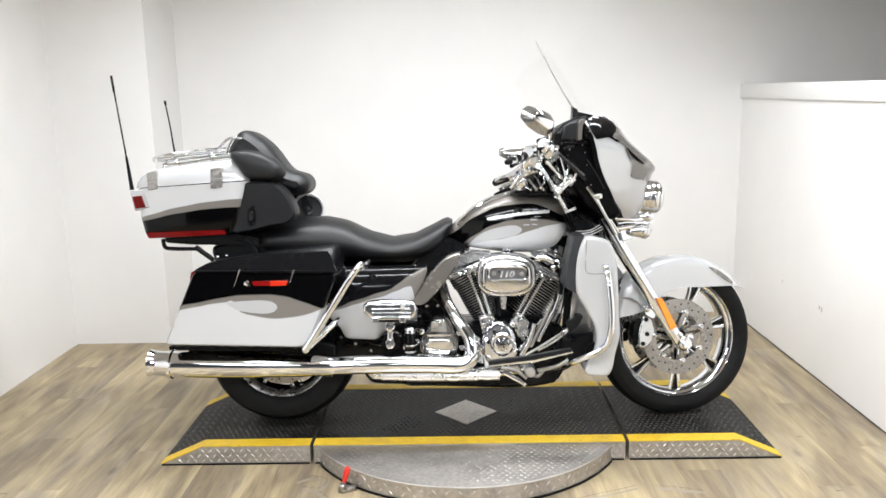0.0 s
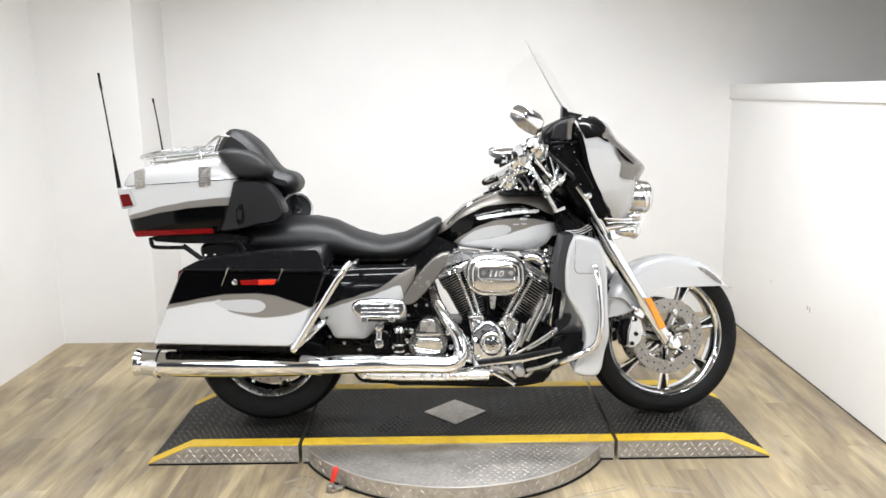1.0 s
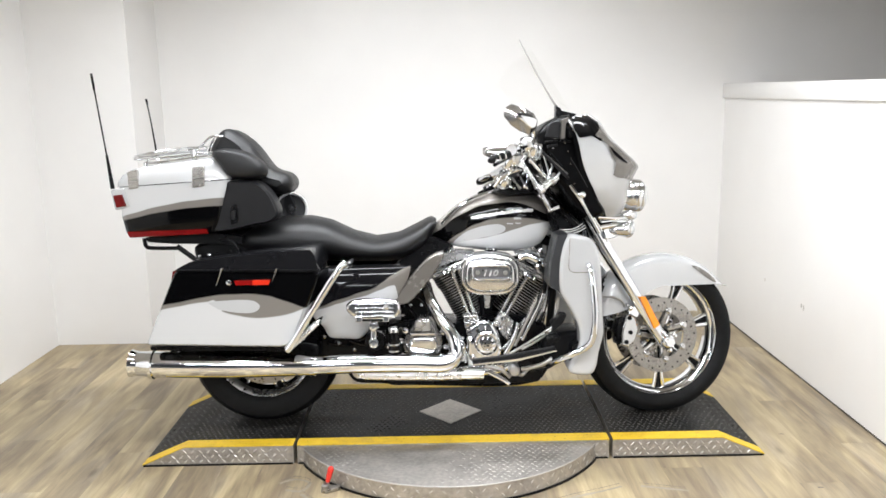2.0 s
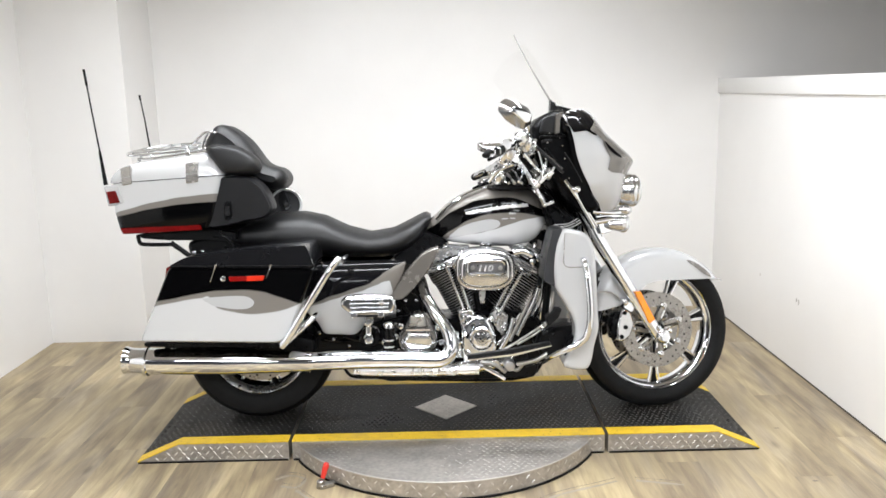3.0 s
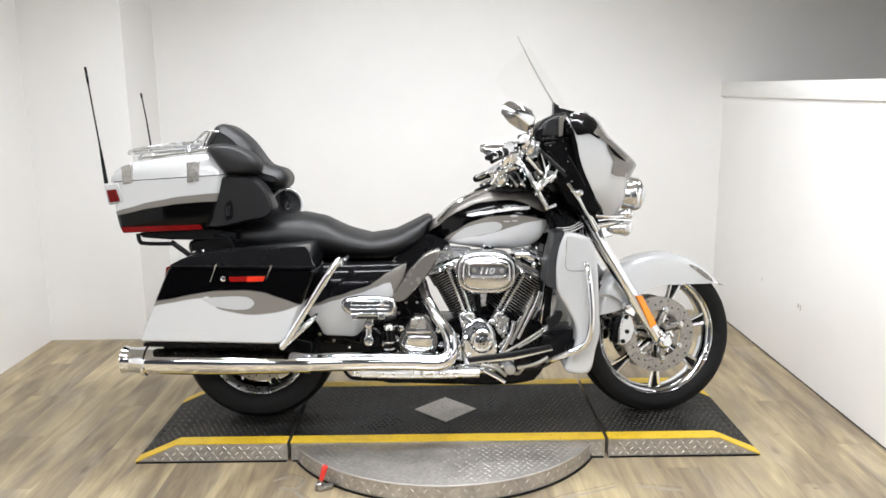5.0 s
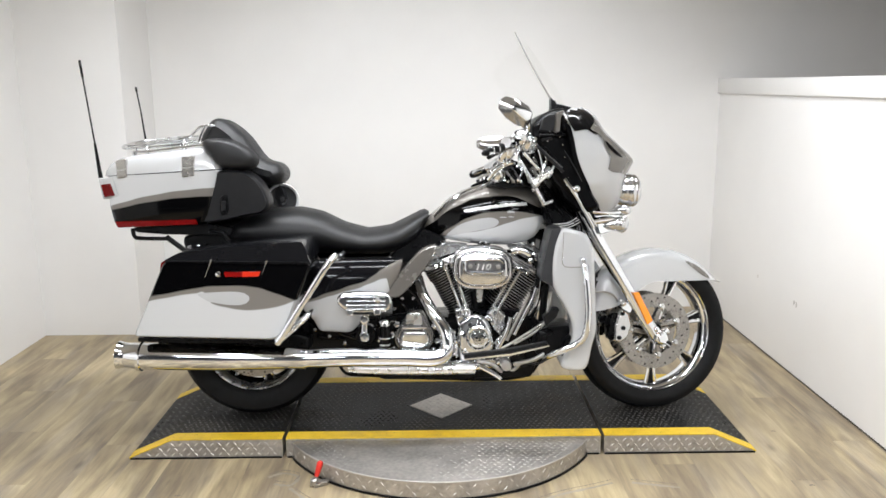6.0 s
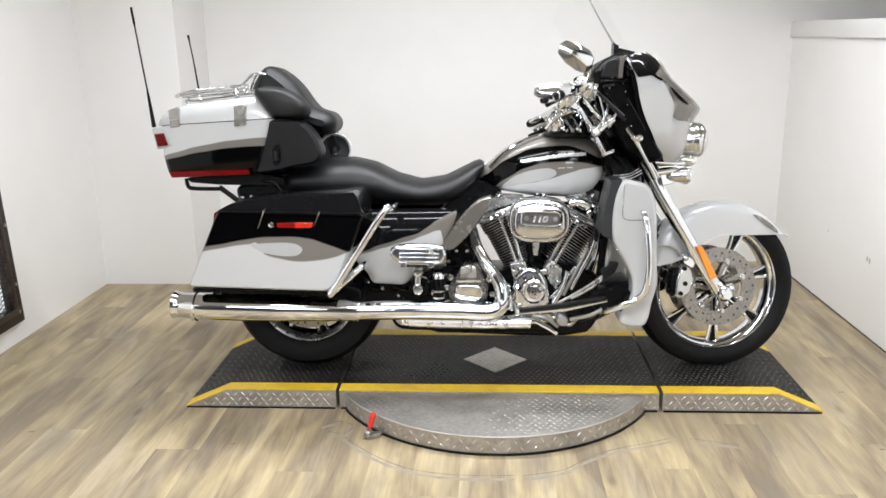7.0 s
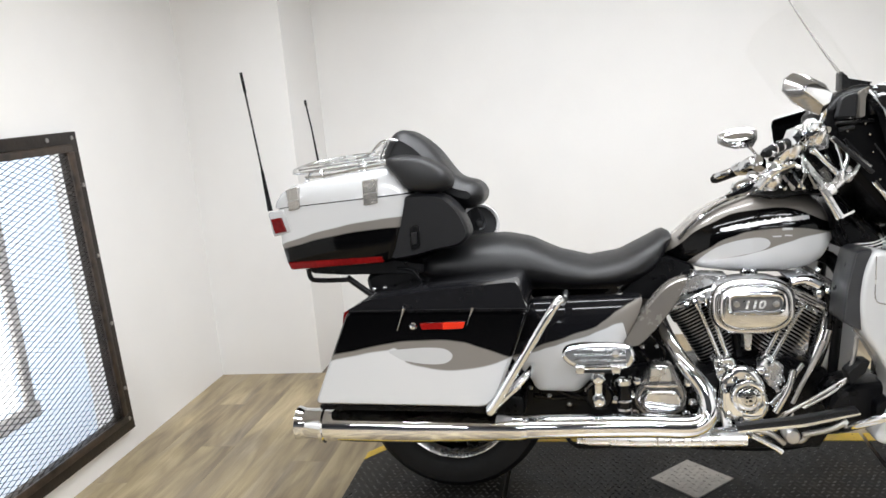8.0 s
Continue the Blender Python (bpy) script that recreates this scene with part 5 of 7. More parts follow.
seat = part("seat", seat_body(BM()), VINYL, bike, "black vinyl two-up seat")
# -- backrest and its side bolsters --
bm = BM()
slab(bm, catmull([(-0.99, 1.093), (-0.958, 1.165), (-0.923, 1.191), (-0.88, 1.177), (-0.819, 1.125), (-0.754, 1.038), (-0.691, 1.013), (-0.667, 0.978), (-0.68, 0.942), (-0.727, 0.929), (-0.81, 0.966), (-0.888, 1.013), (-0.951, 1.042)], 4), -0.15, 0.12, 0.075, 8)
back = part("backrest", bm, VINYL, bike, "black vinyl passenger backrest")
def bolster(bm):
    return pillow(bm, catmull([(-0.945, 1.096), (-0.90, 1.112), (-0.822, 1.100), (-0.765, 1.068), (-0.740, 1.033), (-0.752, 1.000), (-0.806, 0.990), (-0.878, 1.004), (-0.915, 1.047)], 4), -0.205, -0.278, -0.16)
part("bolster", bolster(BM()), VINYL, back)
bm = mirror(bolster(BM()))
bmesh.ops.translate(bm, vec=(-0.11, -0.03, -0.02), verts=bm.verts)
part("bolster", bm, VINYL, back)
def speaker_pod(bm):
    return slab(bm, catmull([(-0.883, 0.987), (-0.828, 0.99), (-0.781, 0.985), (-0.736, 0.95), (-0.709, 0.903), (-0.7, 0.86), (-0.729, 0.83), (-0.794, 0.819), (-0.863, 0.803), (-0.942, 0.797), (-0.93, 0.837), (-0.908, 0.911), (-0.893, 0.962)], 3), -0.262, -0.13, 0.022, 4)
pods = both("speaker_pod", speaker_pod, GREY_PLASTIC, bike, "black plastic speaker pod")
bm = BM()
slab(bm, rounded([(-0.877, 0.894), (-0.847, 0.902), (-0.846, 0.829), (-0.877, 0.822)], 0.012), -0.267, -0.255, 0.003)
sw = part("switch", bm, PLASTIC, pods[0])
bm = BM()
slab(bm, rounded([(-0.87, 0.877), (-0.853, 0.879), (-0.855, 0.843), (-0.87, 0.841)], 0.004), -0.274, -0.262, 0.002)
part("rocker", bm, GREY_PLASTIC, sw)
c = (-0.717, 0.13, 0.859)
bm = BM()
ring_lathe(bm, [(0.060, -0.02), (0.068, -0.016), (0.072, -0.002), (0.067, 0.006), (0.060, 0.001)], c, (0.35, -0.93, 0.12), 40)
part("speaker_rim", bm, WHITE_LETTER, pods[1])
bm = BM()
lathe(bm, [(0.062, -0.002), (0.03, -0.010), (0.016, -0.008), (0.010, 0.004), (0.0, 0.006)], c, (0.35, -0.93, 0.12), 32, False)
part("speaker_cone", bm, GREY_PLASTIC, pods[1])
bm = BM()
ring_lathe(bm, [(0.014, 0.0), (0.018, 0.004), (0.02, 0.0), (0.017, -0.004)], c, (0.35, -0.93, 0.12), 24)
part("speaker_rim", bm, CHROME_DULL, pods[1])

# -- tour trunk --
TX0, TX1 = -1.32, -0.87
TRUNK_PAINT = bands_paint("trunk_paint", TX0, TX1, 0.7, 1.2, [
    [(-1.32, 0.851), (-1.277, 0.865), (-1.191, 0.888), (-1.083, 0.909), (-0.977, 0.922), (-0.866, 0.928)],
    [(-1.321, 0.84), (-1.278, 0.848), (-1.192, 0.867), (-1.085, 0.884), (-0.978, 0.894), (-0.868, 0.896)]], [K_WHITE, K_TAUPE, K_BLACK])
LV = {k: [(-1.313, 0.973), (-0.872, 0.997), (-1.309, 0.992), (-0.876, 1.01), (-1.292, 1.019), (-0.889, 1.04), (-1.261, 1.038), (-0.912, 1.074), (-1.218, 1.049), (-0.929, 1.083), (-1.3, 0.971), (-0.872, 0.993), (-1.298, 0.931), (-0.881, 0.953), (-1.295, 0.86), (-0.902, 0.864), (-1.282, 0.802), (-0.923, 0.8), (-1.266, 0.78), (-0.936, 0.792)][2 * k:2 * k + 2] for k in range(10)}
def level(k, w, rad):
    (xr, zr), (xf, zf) = LV[k]
    return (xr, zr, xf, zf, w, rad)
bm = BM()
stack(bm, [level(9, 0.256, 0.03), level(8, 0.264, 0.035), level(7, 0.266, 0.04), level(6, 0.266, 0.05), level(5, 0.264, 0.05)])
trunk = part("trunk_body", bm, TRUNK_PAINT, bike, "hard top trunk in white over black with taupe flame")
bm = BM()
stack(bm, [level(0, 0.263, 0.055), level(1, 0.262, 0.055), level(2, 0.255, 0.06), level(3, 0.235, 0.06), level(4, 0.21, 0.06)])
lid = part("trunk_lid", bm, WHITE_PAINT, bike, "pearl white trunk lid")
bm = BM()
stack(bm, [level(5, 0.2605, 0.055), level(0, 0.2605, 0.055)])
part("lid_seal", bm, PLASTIC, trunk)
for o, (l0, l1) in (([(-1.253, 1.029), (-1.215, 1.037), (-1.215, 0.969), (-1.251, 0.964)], ((-1.25, 0.992), (-1.21, 0.999))), ([(-1.01, 1.041), (-0.965, 1.046), (-0.967, 0.972), (-1.012, 0.967)], ((-1.01, 1.001), (-0.963, 1.006)))):
    bm = BM()
    slab(bm, rounded(o, 0.004), -0.273, -0.25, 0.003)
    lt = part("latch", bm, NICKEL, trunk, "satin nickel trunk latch")
    bm = BM()
    rod_box(bm, (l0[0], -0.274, l0[1]), (l1[0], -0.274, l1[1]), 0.004, 0.003)
    part("hinge_pin", bm, STEEL, lt)
# rear lamp, red strip
bm = BM()
slab(bm, rounded([(-1.322, 0.963), (-1.27, 0.97), (-1.245, 0.898), (-1.31, 0.886)], 0.008), -0.268, 0.268, 0.008)
tl = part("tail_lamp_housing", bm, WHITE_PAINT, trunk)
bm = BM()
slab(bm, rounded([(-1.311, 0.942), (-1.277, 0.946), (-1.263, 0.901), (-1.301, 0.896)], 0.004), -0.276, -0.24, 0.003)
part("tail_lens", bm, DARK_RED_LENS, tl, "red tail lamp lens")
bm = BM()
slab(bm, rounded([(-1.271, 0.804), (-0.968, 0.81), (-0.961, 0.791), (-1.26, 0.781)], 0.005), -0.268, -0.2, 0.004)
part("reflector_strip", bm, DARK_RED_LENS, trunk, "long red reflector strip")
# luggage rack: a tilted hoop with slats, low rails, feet and the raised front loops
rk = BM()
tube(rk, [(-0.947, -0.2, 1.097), (-1.022, -0.2, 1.09), (-1.1, -0.2, 1.083), (-1.2, -0.195, 1.077), (-1.255, -0.17, 1.077), (-1.288, -0.1, 1.082), (-1.318, 0.0, 1.09), (-1.325, 0.1, 1.099), (-1.30, 0.17, 1.110), (-1.24, 0.195, 1.119), (-1.17, 0.2, 1.125), (-1.1, 0.2, 1.128), (-1.02, 0.2, 1.131)], 0.0048, 10)
rack = part("luggage_rack", rk, CHROME_DULL, bike, "chrome luggage rack")
for y, z0, z1 in ((-0.10, 1.086, 1.107), (0.06, 1.099, 1.120)):
    bm = BM()
    tube(bm, [(-1.27 - 0.03 * (y > -0.1), y, z0), (-1.16, y, z0 + 0.008), (-0.98, y, z1)], 0.0034, 8)
    part("rack_bar", bm, CHROME_DULL, rack)
for x, za, zb in ((-1.205, 1.074, 1.117), (-1.02, 1.089, 1.128)):
    bm = BM()
    tube(bm, [(x, -0.2, za), (x, 0.0, (za + zb) / 2 + 0.002), (x, 0.2, zb)], 0.0038, 8)
    part("rack_bar", bm, CHROME_DULL, rack)
for s in (-1, 1):
    bm = BM()
    tube(bm, [(x, s * 0.215, z) for x, z in ((-1.208, 1.062), (-1.142, 1.064), (-1.024, 1.079), (-0.933, 1.089))], 0.0042, 8)
    part("rack_rail", bm, CHROME_DULL, rack)
    up = 0.0 if s < 0 else 0.04
    for q in ([(-1.196, 1.076), (-1.204, 1.05)], [(-1.160, 1.078), (-1.150, 1.055)], [(-1.019, 1.106), (-1.014, 1.070)]):
        bm = BM()
        tube(bm, [(q[0][0], s * 0.205, q[0][1] + up), (q[1][0], s * 0.21, q[1][1])], 0.006, 10, smooth=False)
        ball(bm, (q[1][0], s * 0.212, q[1][1]), 0.008, 10)
        part("rack_foot", bm, CHROME, rack)
for y, dx in ((-0.14, 0.0), (0.10, -0.035)):
    bm = BM()
    tube(bm, [(-1.06 + dx, y, 1.108), (-1.02 + dx, y, 1.117), (-0.995 + dx, y, 1.139), (-0.972 + dx, y, 1.157), (-0.945 + dx, y, 1.161), (-0.92 + dx, y, 1.158)], 0.0048, 10)
    part("rack_hoop", bm, CHROME_DULL, rack)
    bm = BM()
    tube(bm, [(-0.957 + dx, y, 1.156), (-0.974 + dx, y, 1.128), (-0.985 + dx, y, 1.098)], 0.0044, 8)
    part("rack_hoop", bm, CHROME_DULL, rack)
# antennas
for s, pts in ((-1, [(-1.315, -0.26, 0.967), (-1.33, -0.26, 1.094), (-1.369, -0.26, 1.395)]), (1, [(-1.325, 0.26, 1.112), (-1.34, 0.26, 1.235), (-1.357, 0.26, 1.342)])):
    bm = BM()
    tube(bm, pts[:2], [0.008, 0.0045] if s < 0 else [0.004, 0.003], 8, smooth=False)
    a = part("antenna", bm, PLASTIC, bike, "thin black whip antenna")
    bm = BM()
    tip = Vector(pts[2])
    mid = Vector(pts[1])
    tube(bm, [mid, mid.lerp(tip, 0.8)], [0.003, 0.0028], 8, smooth=False)
    tube(bm, [mid.lerp(tip, 0.8), tip], [0.0045, 0.0045], 8, smooth=False)
    part("whip", bm, PLASTIC, a)
# trunk mount
bm = BM()
slab(bm, rounded([(-1.229, 0.775), (-0.948, 0.79), (-0.851, 0.773), (-0.853, 0.742), (-1.114, 0.748), (-1.217, 0.757)], 0.008), -0.2, 0.2, 0.006)
mount = part("trunk_mount", bm, PLASTIC, bike)
for s in (-1, 1):
    bm = BM()
    tube(bm, [(x, s * 0.19, z) for x, z in [(-1.233, 0.772), (-1.227, 0.741), (-1.201, 0.733), (-1.107, 0.731)]], 0.008, 8)
    tube(bm, [(x, s * 0.19, z) for x, z in [(-1.107, 0.738), (-1.023, 0.674), (-0.904, 0.645)]], 0.010, 8, smooth=False)
    part("mount_tube", bm, BLACK_METAL, mount)
bm = BM()
tube(bm, [(x, -0.2, z) for x, z in [(-0.939, 0.761), (-0.896, 0.756), (-0.871, 0.729), (-0.859, 0.703)]], 0.006, 10)
part("mount_strut", bm, BLACK_METAL, mount)
for x, z in [(-1.016, 0.7), (-0.981, 0.703), (-0.949, 0.705), (-0.859, 0.716)]:
    bm = BM()
    ball(bm, (x, -0.2, z), 0.008, 10)
    part("mount_bolt", bm, CHROME, mount)
bm = BM()
slab(bm, rounded([(-1.065, 0.733), (-0.818, 0.811), (-0.804, 0.637), (-1.037, 0.631)], 0.03), -0.15, 0.15, 0.02)
part("rear_frame", bm, BLACK_METAL, bike)

# rear fender between the bags
bm = BM()
rows = []
for i in range(25):
    a = radians(12 + 168 * i / 24)
    rows.append([(RW[0] + r * math.cos(a), y, RW[1] + r * math.sin(a)) for y, r in ((-0.11, 0.28), (-0.11, 0.335), (-0.09, 0.352), (-0.04, 0.36), (0.04, 0.36), (0.09, 0.352), (0.11, 0.335), (0.11, 0.28))])
rings_to(bm, rows, False, False)
bmesh.ops.recalc_face_normals(bm, faces=bm.faces)
bmesh.ops.solidify(bm, geom=bm.faces[:], thickness=0.003)
part("rear_fender", bm, BLACK_PAINT, bike)

# -- saddlebags --
BX0, BX1 = -1.153, -0.497
BAG_PAINT = bands_paint("saddlebag_paint", BX0, BX1, 0.1, 0.75, [
    [(-1.174, 0.536), (-1.092, 0.55), (-1.003, 0.565), (-0.903, 0.582), (-0.822, 0.586), (-0.742, 0.584), (-0.68, 0.57), (-0.603, 0.542), (-0.527, 0.523)],
    [(-1.175, 0.517), (-1.093, 0.534), (-1.004, 0.55), (-0.921, 0.561), (-0.896, 0.562), (-0.875, 0.526), (-0.804, 0.505), (-0.716, 0.499), (-0.613, 0.517), (-0.526, 0.547)]], [K_BLACK, K_TAUPE, K_WHITE])
def bag_body(bm):
    return slab(bm, rounded([(-1.038, 0.677), (-1.159, 0.403), (-0.651, 0.387), (-0.616, 0.419), (-0.517, 0.66)], [0.02, 0.02, 0.03, 0.03, 0.02]), -0.445, -0.17, 0.018, 4)
def bag_lid(bm):
    return slab(bm, rounded([(-1.037, 0.679), (-0.983, 0.707), (-0.799, 0.727), (-0.545, 0.744), (-0.52, 0.667)], [0.01, 0.03, 0.05, 0.02, 0.01]), -0.44, -0.17, 0.018, 4)
bags = both("saddlebag", bag_body, BAG_PAINT, bike, "hard saddlebag in black over white with taupe flame")
lids = both("saddlebag_lid", bag_lid, CHARCOAL_PAINT, bike, "dark charcoal saddlebag lid")
decal("flame", catmull([(-0.921, 0.558), (-0.864, 0.564), (-0.799, 0.566), (-0.756, 0.56), (-0.737, 0.542), (-0.75, 0.524), (-0.779, 0.517), (-0.827, 0.52), (-0.879, 0.53), (-0.898, 0.54)], 3), bags[0], WHITE_PAINT, bags[0], lift=0.001)
bm = BM()
slab(bm, [(-1.033, 0.681), (-0.526, 0.67), (-0.526, 0.659), (-1.033, 0.671)], -0.437, -0.2, 0)
part("lid_seam", bm, PLASTIC, bags[0])
bm = BM()
tube(bm, [(x, -0.447, z) for x, z in [(-1.029, 0.678), (-0.756, 0.674), (-0.514, 0.669)]], 0.0009, 6)
part("pinstripe", bm, GREY_PLASTIC, bags[0])
bm = BM()
slab(bm, rounded([(-0.824, 0.637), (-0.693, 0.638), (-0.7, 0.62), (-0.819, 0.619)], 0.003), -0.456, -0.44, 0.003)
part("reflector", bm, RED_LENS, bags[0], "red side reflector")
bm = BM()
slab(bm, rounded([(-0.757, 0.638), (-0.693, 0.638), (-0.7, 0.62), (-0.758, 0.619)], 0.003), -0.459, -0.445, 0.002)
part("reflector_half", bm, simple("orange_red_lens", (0.62, 0.03, 0.01), 0.1, 0.0, 0.8, vary=0.2), bags[0])
bm = BM()
lathe(bm, [(0.010, 0.0), (0.011, -0.006), (0.008, -0.010), (0.0, -0.011)], (-0.844, -0.445, 0.629), (0, 1, 0), 16, False)
part("lock", bm, CHROME, bags[0])
for q in ([(-0.867, 0.681), (-0.877, 0.655), (-0.891, 0.618)], [(-0.671, 0.676), (-0.68, 0.654), (-0.691, 0.626)]):
    bm = BM()
    tube(bm, [(x, -0.447, z) for x, z in q], [0.005, 0.0016, 0.0012], 8)
    part("latch_strap", bm, SATIN_CHROME, bags[0])
# thin chrome rib that stands in for the highlight on the lid's front edge
bm = BM()
rib = [(-0.55, 0.744), (-0.538, 0.707), (-0.523, 0.672)]
tube(bm, [(x, -0.434, z) for x, z in rib], 0.0028, 8)
part("lid_highlight", bm, CHROME_DULL, lids[0])
# small red reflector at the rear of the bag
bm = BM()
slab(bm, rounded([(-1.054, 0.669), (-1.04, 0.675), (-1.046, 0.64), (-1.06, 0.636)], 0.003), -0.42, -0.36, 0.003)
part("rear_reflector", bm, DARK_RED_LENS, bags[0])
# guard rails round the bags
def bag_guard(bm):
    A, B, C, D = [(-0.419, 0.679), (-0.452, 0.667), (-0.62, 0.409), (-0.636, 0.393)]
    tube(bm, [(A[0], -0.30, A[1]), (A[0] - 0.005, -0.42, A[1]), (B[0], -0.462, B[1]), (C[0], -0.468, C[1]), (D[0], -0.455, D[1]), (D[0] + 0.02, -0.43, D[1] + 0.01)], 0.0125, 12)
    E_, F_ = [(-0.628, 0.393), (-0.539, 0.469)]
    tube(bm, [(E_[0], -0.452, E_[1]), (F_[0], -0.42, F_[1]), (F_[0] + 0.01, -0.3, F_[1])], 0.011, 10)
    return bm
both("bag_guard", bag_guard, CHROME, bike, "chrome saddlebag guard rail")
def bag_tray(bm):
    return slab(bm, rounded([(-1.149, 0.396), (-0.651, 0.382), (-0.638, 0.395), (-0.635, 0.369), (-1.146, 0.382)], 0.003), -0.425, -0.19, 0.003)
both("bag_tray", bag_tray, PLASTIC, bike, "black tray under the saddlebag")
# black underframe below the bags
bm = BM()
slab(bm, rounded([(-1.137, 0.366), (-0.695, 0.374), (-0.564, 0.348), (-0.566, 0.285), (-1.141, 0.306)], 0.02), -0.22, 0.22, 0.01)
part("underframe", bm, BLACK_METAL, bike)
for x, z in [(-1.104, 0.36), (-1.008, 0.356), (-0.827, 0.349), (-0.788, 0.35), (-0.763, 0.348)]:
    bm = BM()
    box(bm, x - 0.009, x + 0.009, -0.32, -0.28, z - 0.009, z + 0.009, 0.004)
    part("underframe_clamp", bm, BLACK_METAL, bike)

# -- side covers and the taupe deflectors --
SX0, SX1 = -0.613, -0.18
COVER_PAINT = bands_paint("side_cover_paint", SX0, SX1, 0.2, 0.75, [
    [(-0.616, 0.482), (-0.56, 0.496), (-0.507, 0.520), (-0.421, 0.547), (-0.334, 0.575), (-0.291, 0.606), (-0.248, 0.632), (-0.18, 0.655)],
    [(-0.617, 0.474), (-0.56, 0.489), (-0.50, 0.508), (-0.442, 0.526), (-0.356, 0.549), (-0.302, 0.570), (-0.268, 0.580), (-0.258, 0.572), (-0.25, 0.53), (-0.18, 0.50)]], [K_COAL, K_TAUPE, K_WHITE])
def cover(bm):
    """A gently domed panel with rounded rims."""
    P = [Vector(q) for q in rounded([(-0.572, 0.648), (-0.196, 0.652), (-0.215, 0.587), (-0.26, 0.513), (-0.348, 0.418), (-0.4, 0.366), (-0.525, 0.373), (-0.543, 0.418), (-0.576, 0.446), (-0.597, 0.479)], 0.02)]
    mid = Vector((-0.40, 0.53))
    rings_to(bm, [[((mid + (q - mid) * k)[0], y, (mid + (q - mid) * k)[1]) for q in P] for k, y in [(0.97, -0.15), (1.0, -0.16), *((math.sin(a), -0.222 - 0.053 * math.cos(a) ** 0.8) for a in (math.pi / 2 * (1 - 0.95 * (i / 22) ** 1.5) for i in range(23)))]])
    bmesh.ops.recalc_face_normals(bm, faces=bm.faces)
    return bm


both("side_cover", cover, COVER_PAINT, bike, "side cover in charcoal and white with taupe stripe")
bm = BM()
slab(bm, rounded([(-0.614, 0.427), (-0.538, 0.357), (-0.21, 0.418), (-0.216, 0.211), (-0.622, 0.244)], 0.02), -0.13, 0.13, 0.01)
part("battery_box", bm, BLACK_METAL, bike)
def deflector(bm):
    return slab(bm, catmull([(-0.264, 0.511), (-0.236, 0.563), (-0.188, 0.622), (-0.139, 0.675), (-0.102, 0.696), (-0.071, 0.7), (-0.078, 0.67), (-0.115, 0.609), (-0.16, 0.555), (-0.216, 0.501)], 3), -0.235, -0.16, 0.015, 4)
both("air_deflector", deflector, TAUPE_PAINT, bike, "taupe painted air deflector")

bm = BM()
slab(bm, rounded([(-0.272, 0.631), (-0.182, 0.717), (-0.129, 0.754), (-0.037, 0.718), (-0.022, 0.657), (-0.117, 0.607)], 0.015), -0.10, 0.10, 0.01)
part("frame_cover", bm, PLASTIC, bike)

# -- engine --
bm = BM()
slab(bm, rounded([(-0.257, 0.411), (-0.135, 0.425), (-0.105, 0.402), (-0.03, 0.395), (0.04, 0.43), (0.199, 0.435), (0.335, 0.397), (0.369, 0.21), (-0.263, 0.201)], 0.03), -0.14, 0.14, 0.03)
engine = part("engine_case", bm, BLACK_METAL, bike, "black V-twin engine with chrome covers")
bm = BM()
slab(bm, rounded([(-0.25, 0.53), (-0.15, 0.55), (-0.128, 0.54), (-0.112, 0.47), (-0.10, 0.40), (-0.09, 0.34), (-0.25, 0.34)], 0.012), -0.10, 0.10, 0.015)
part("gearbox_case", bm, BLACK_METAL, engine)
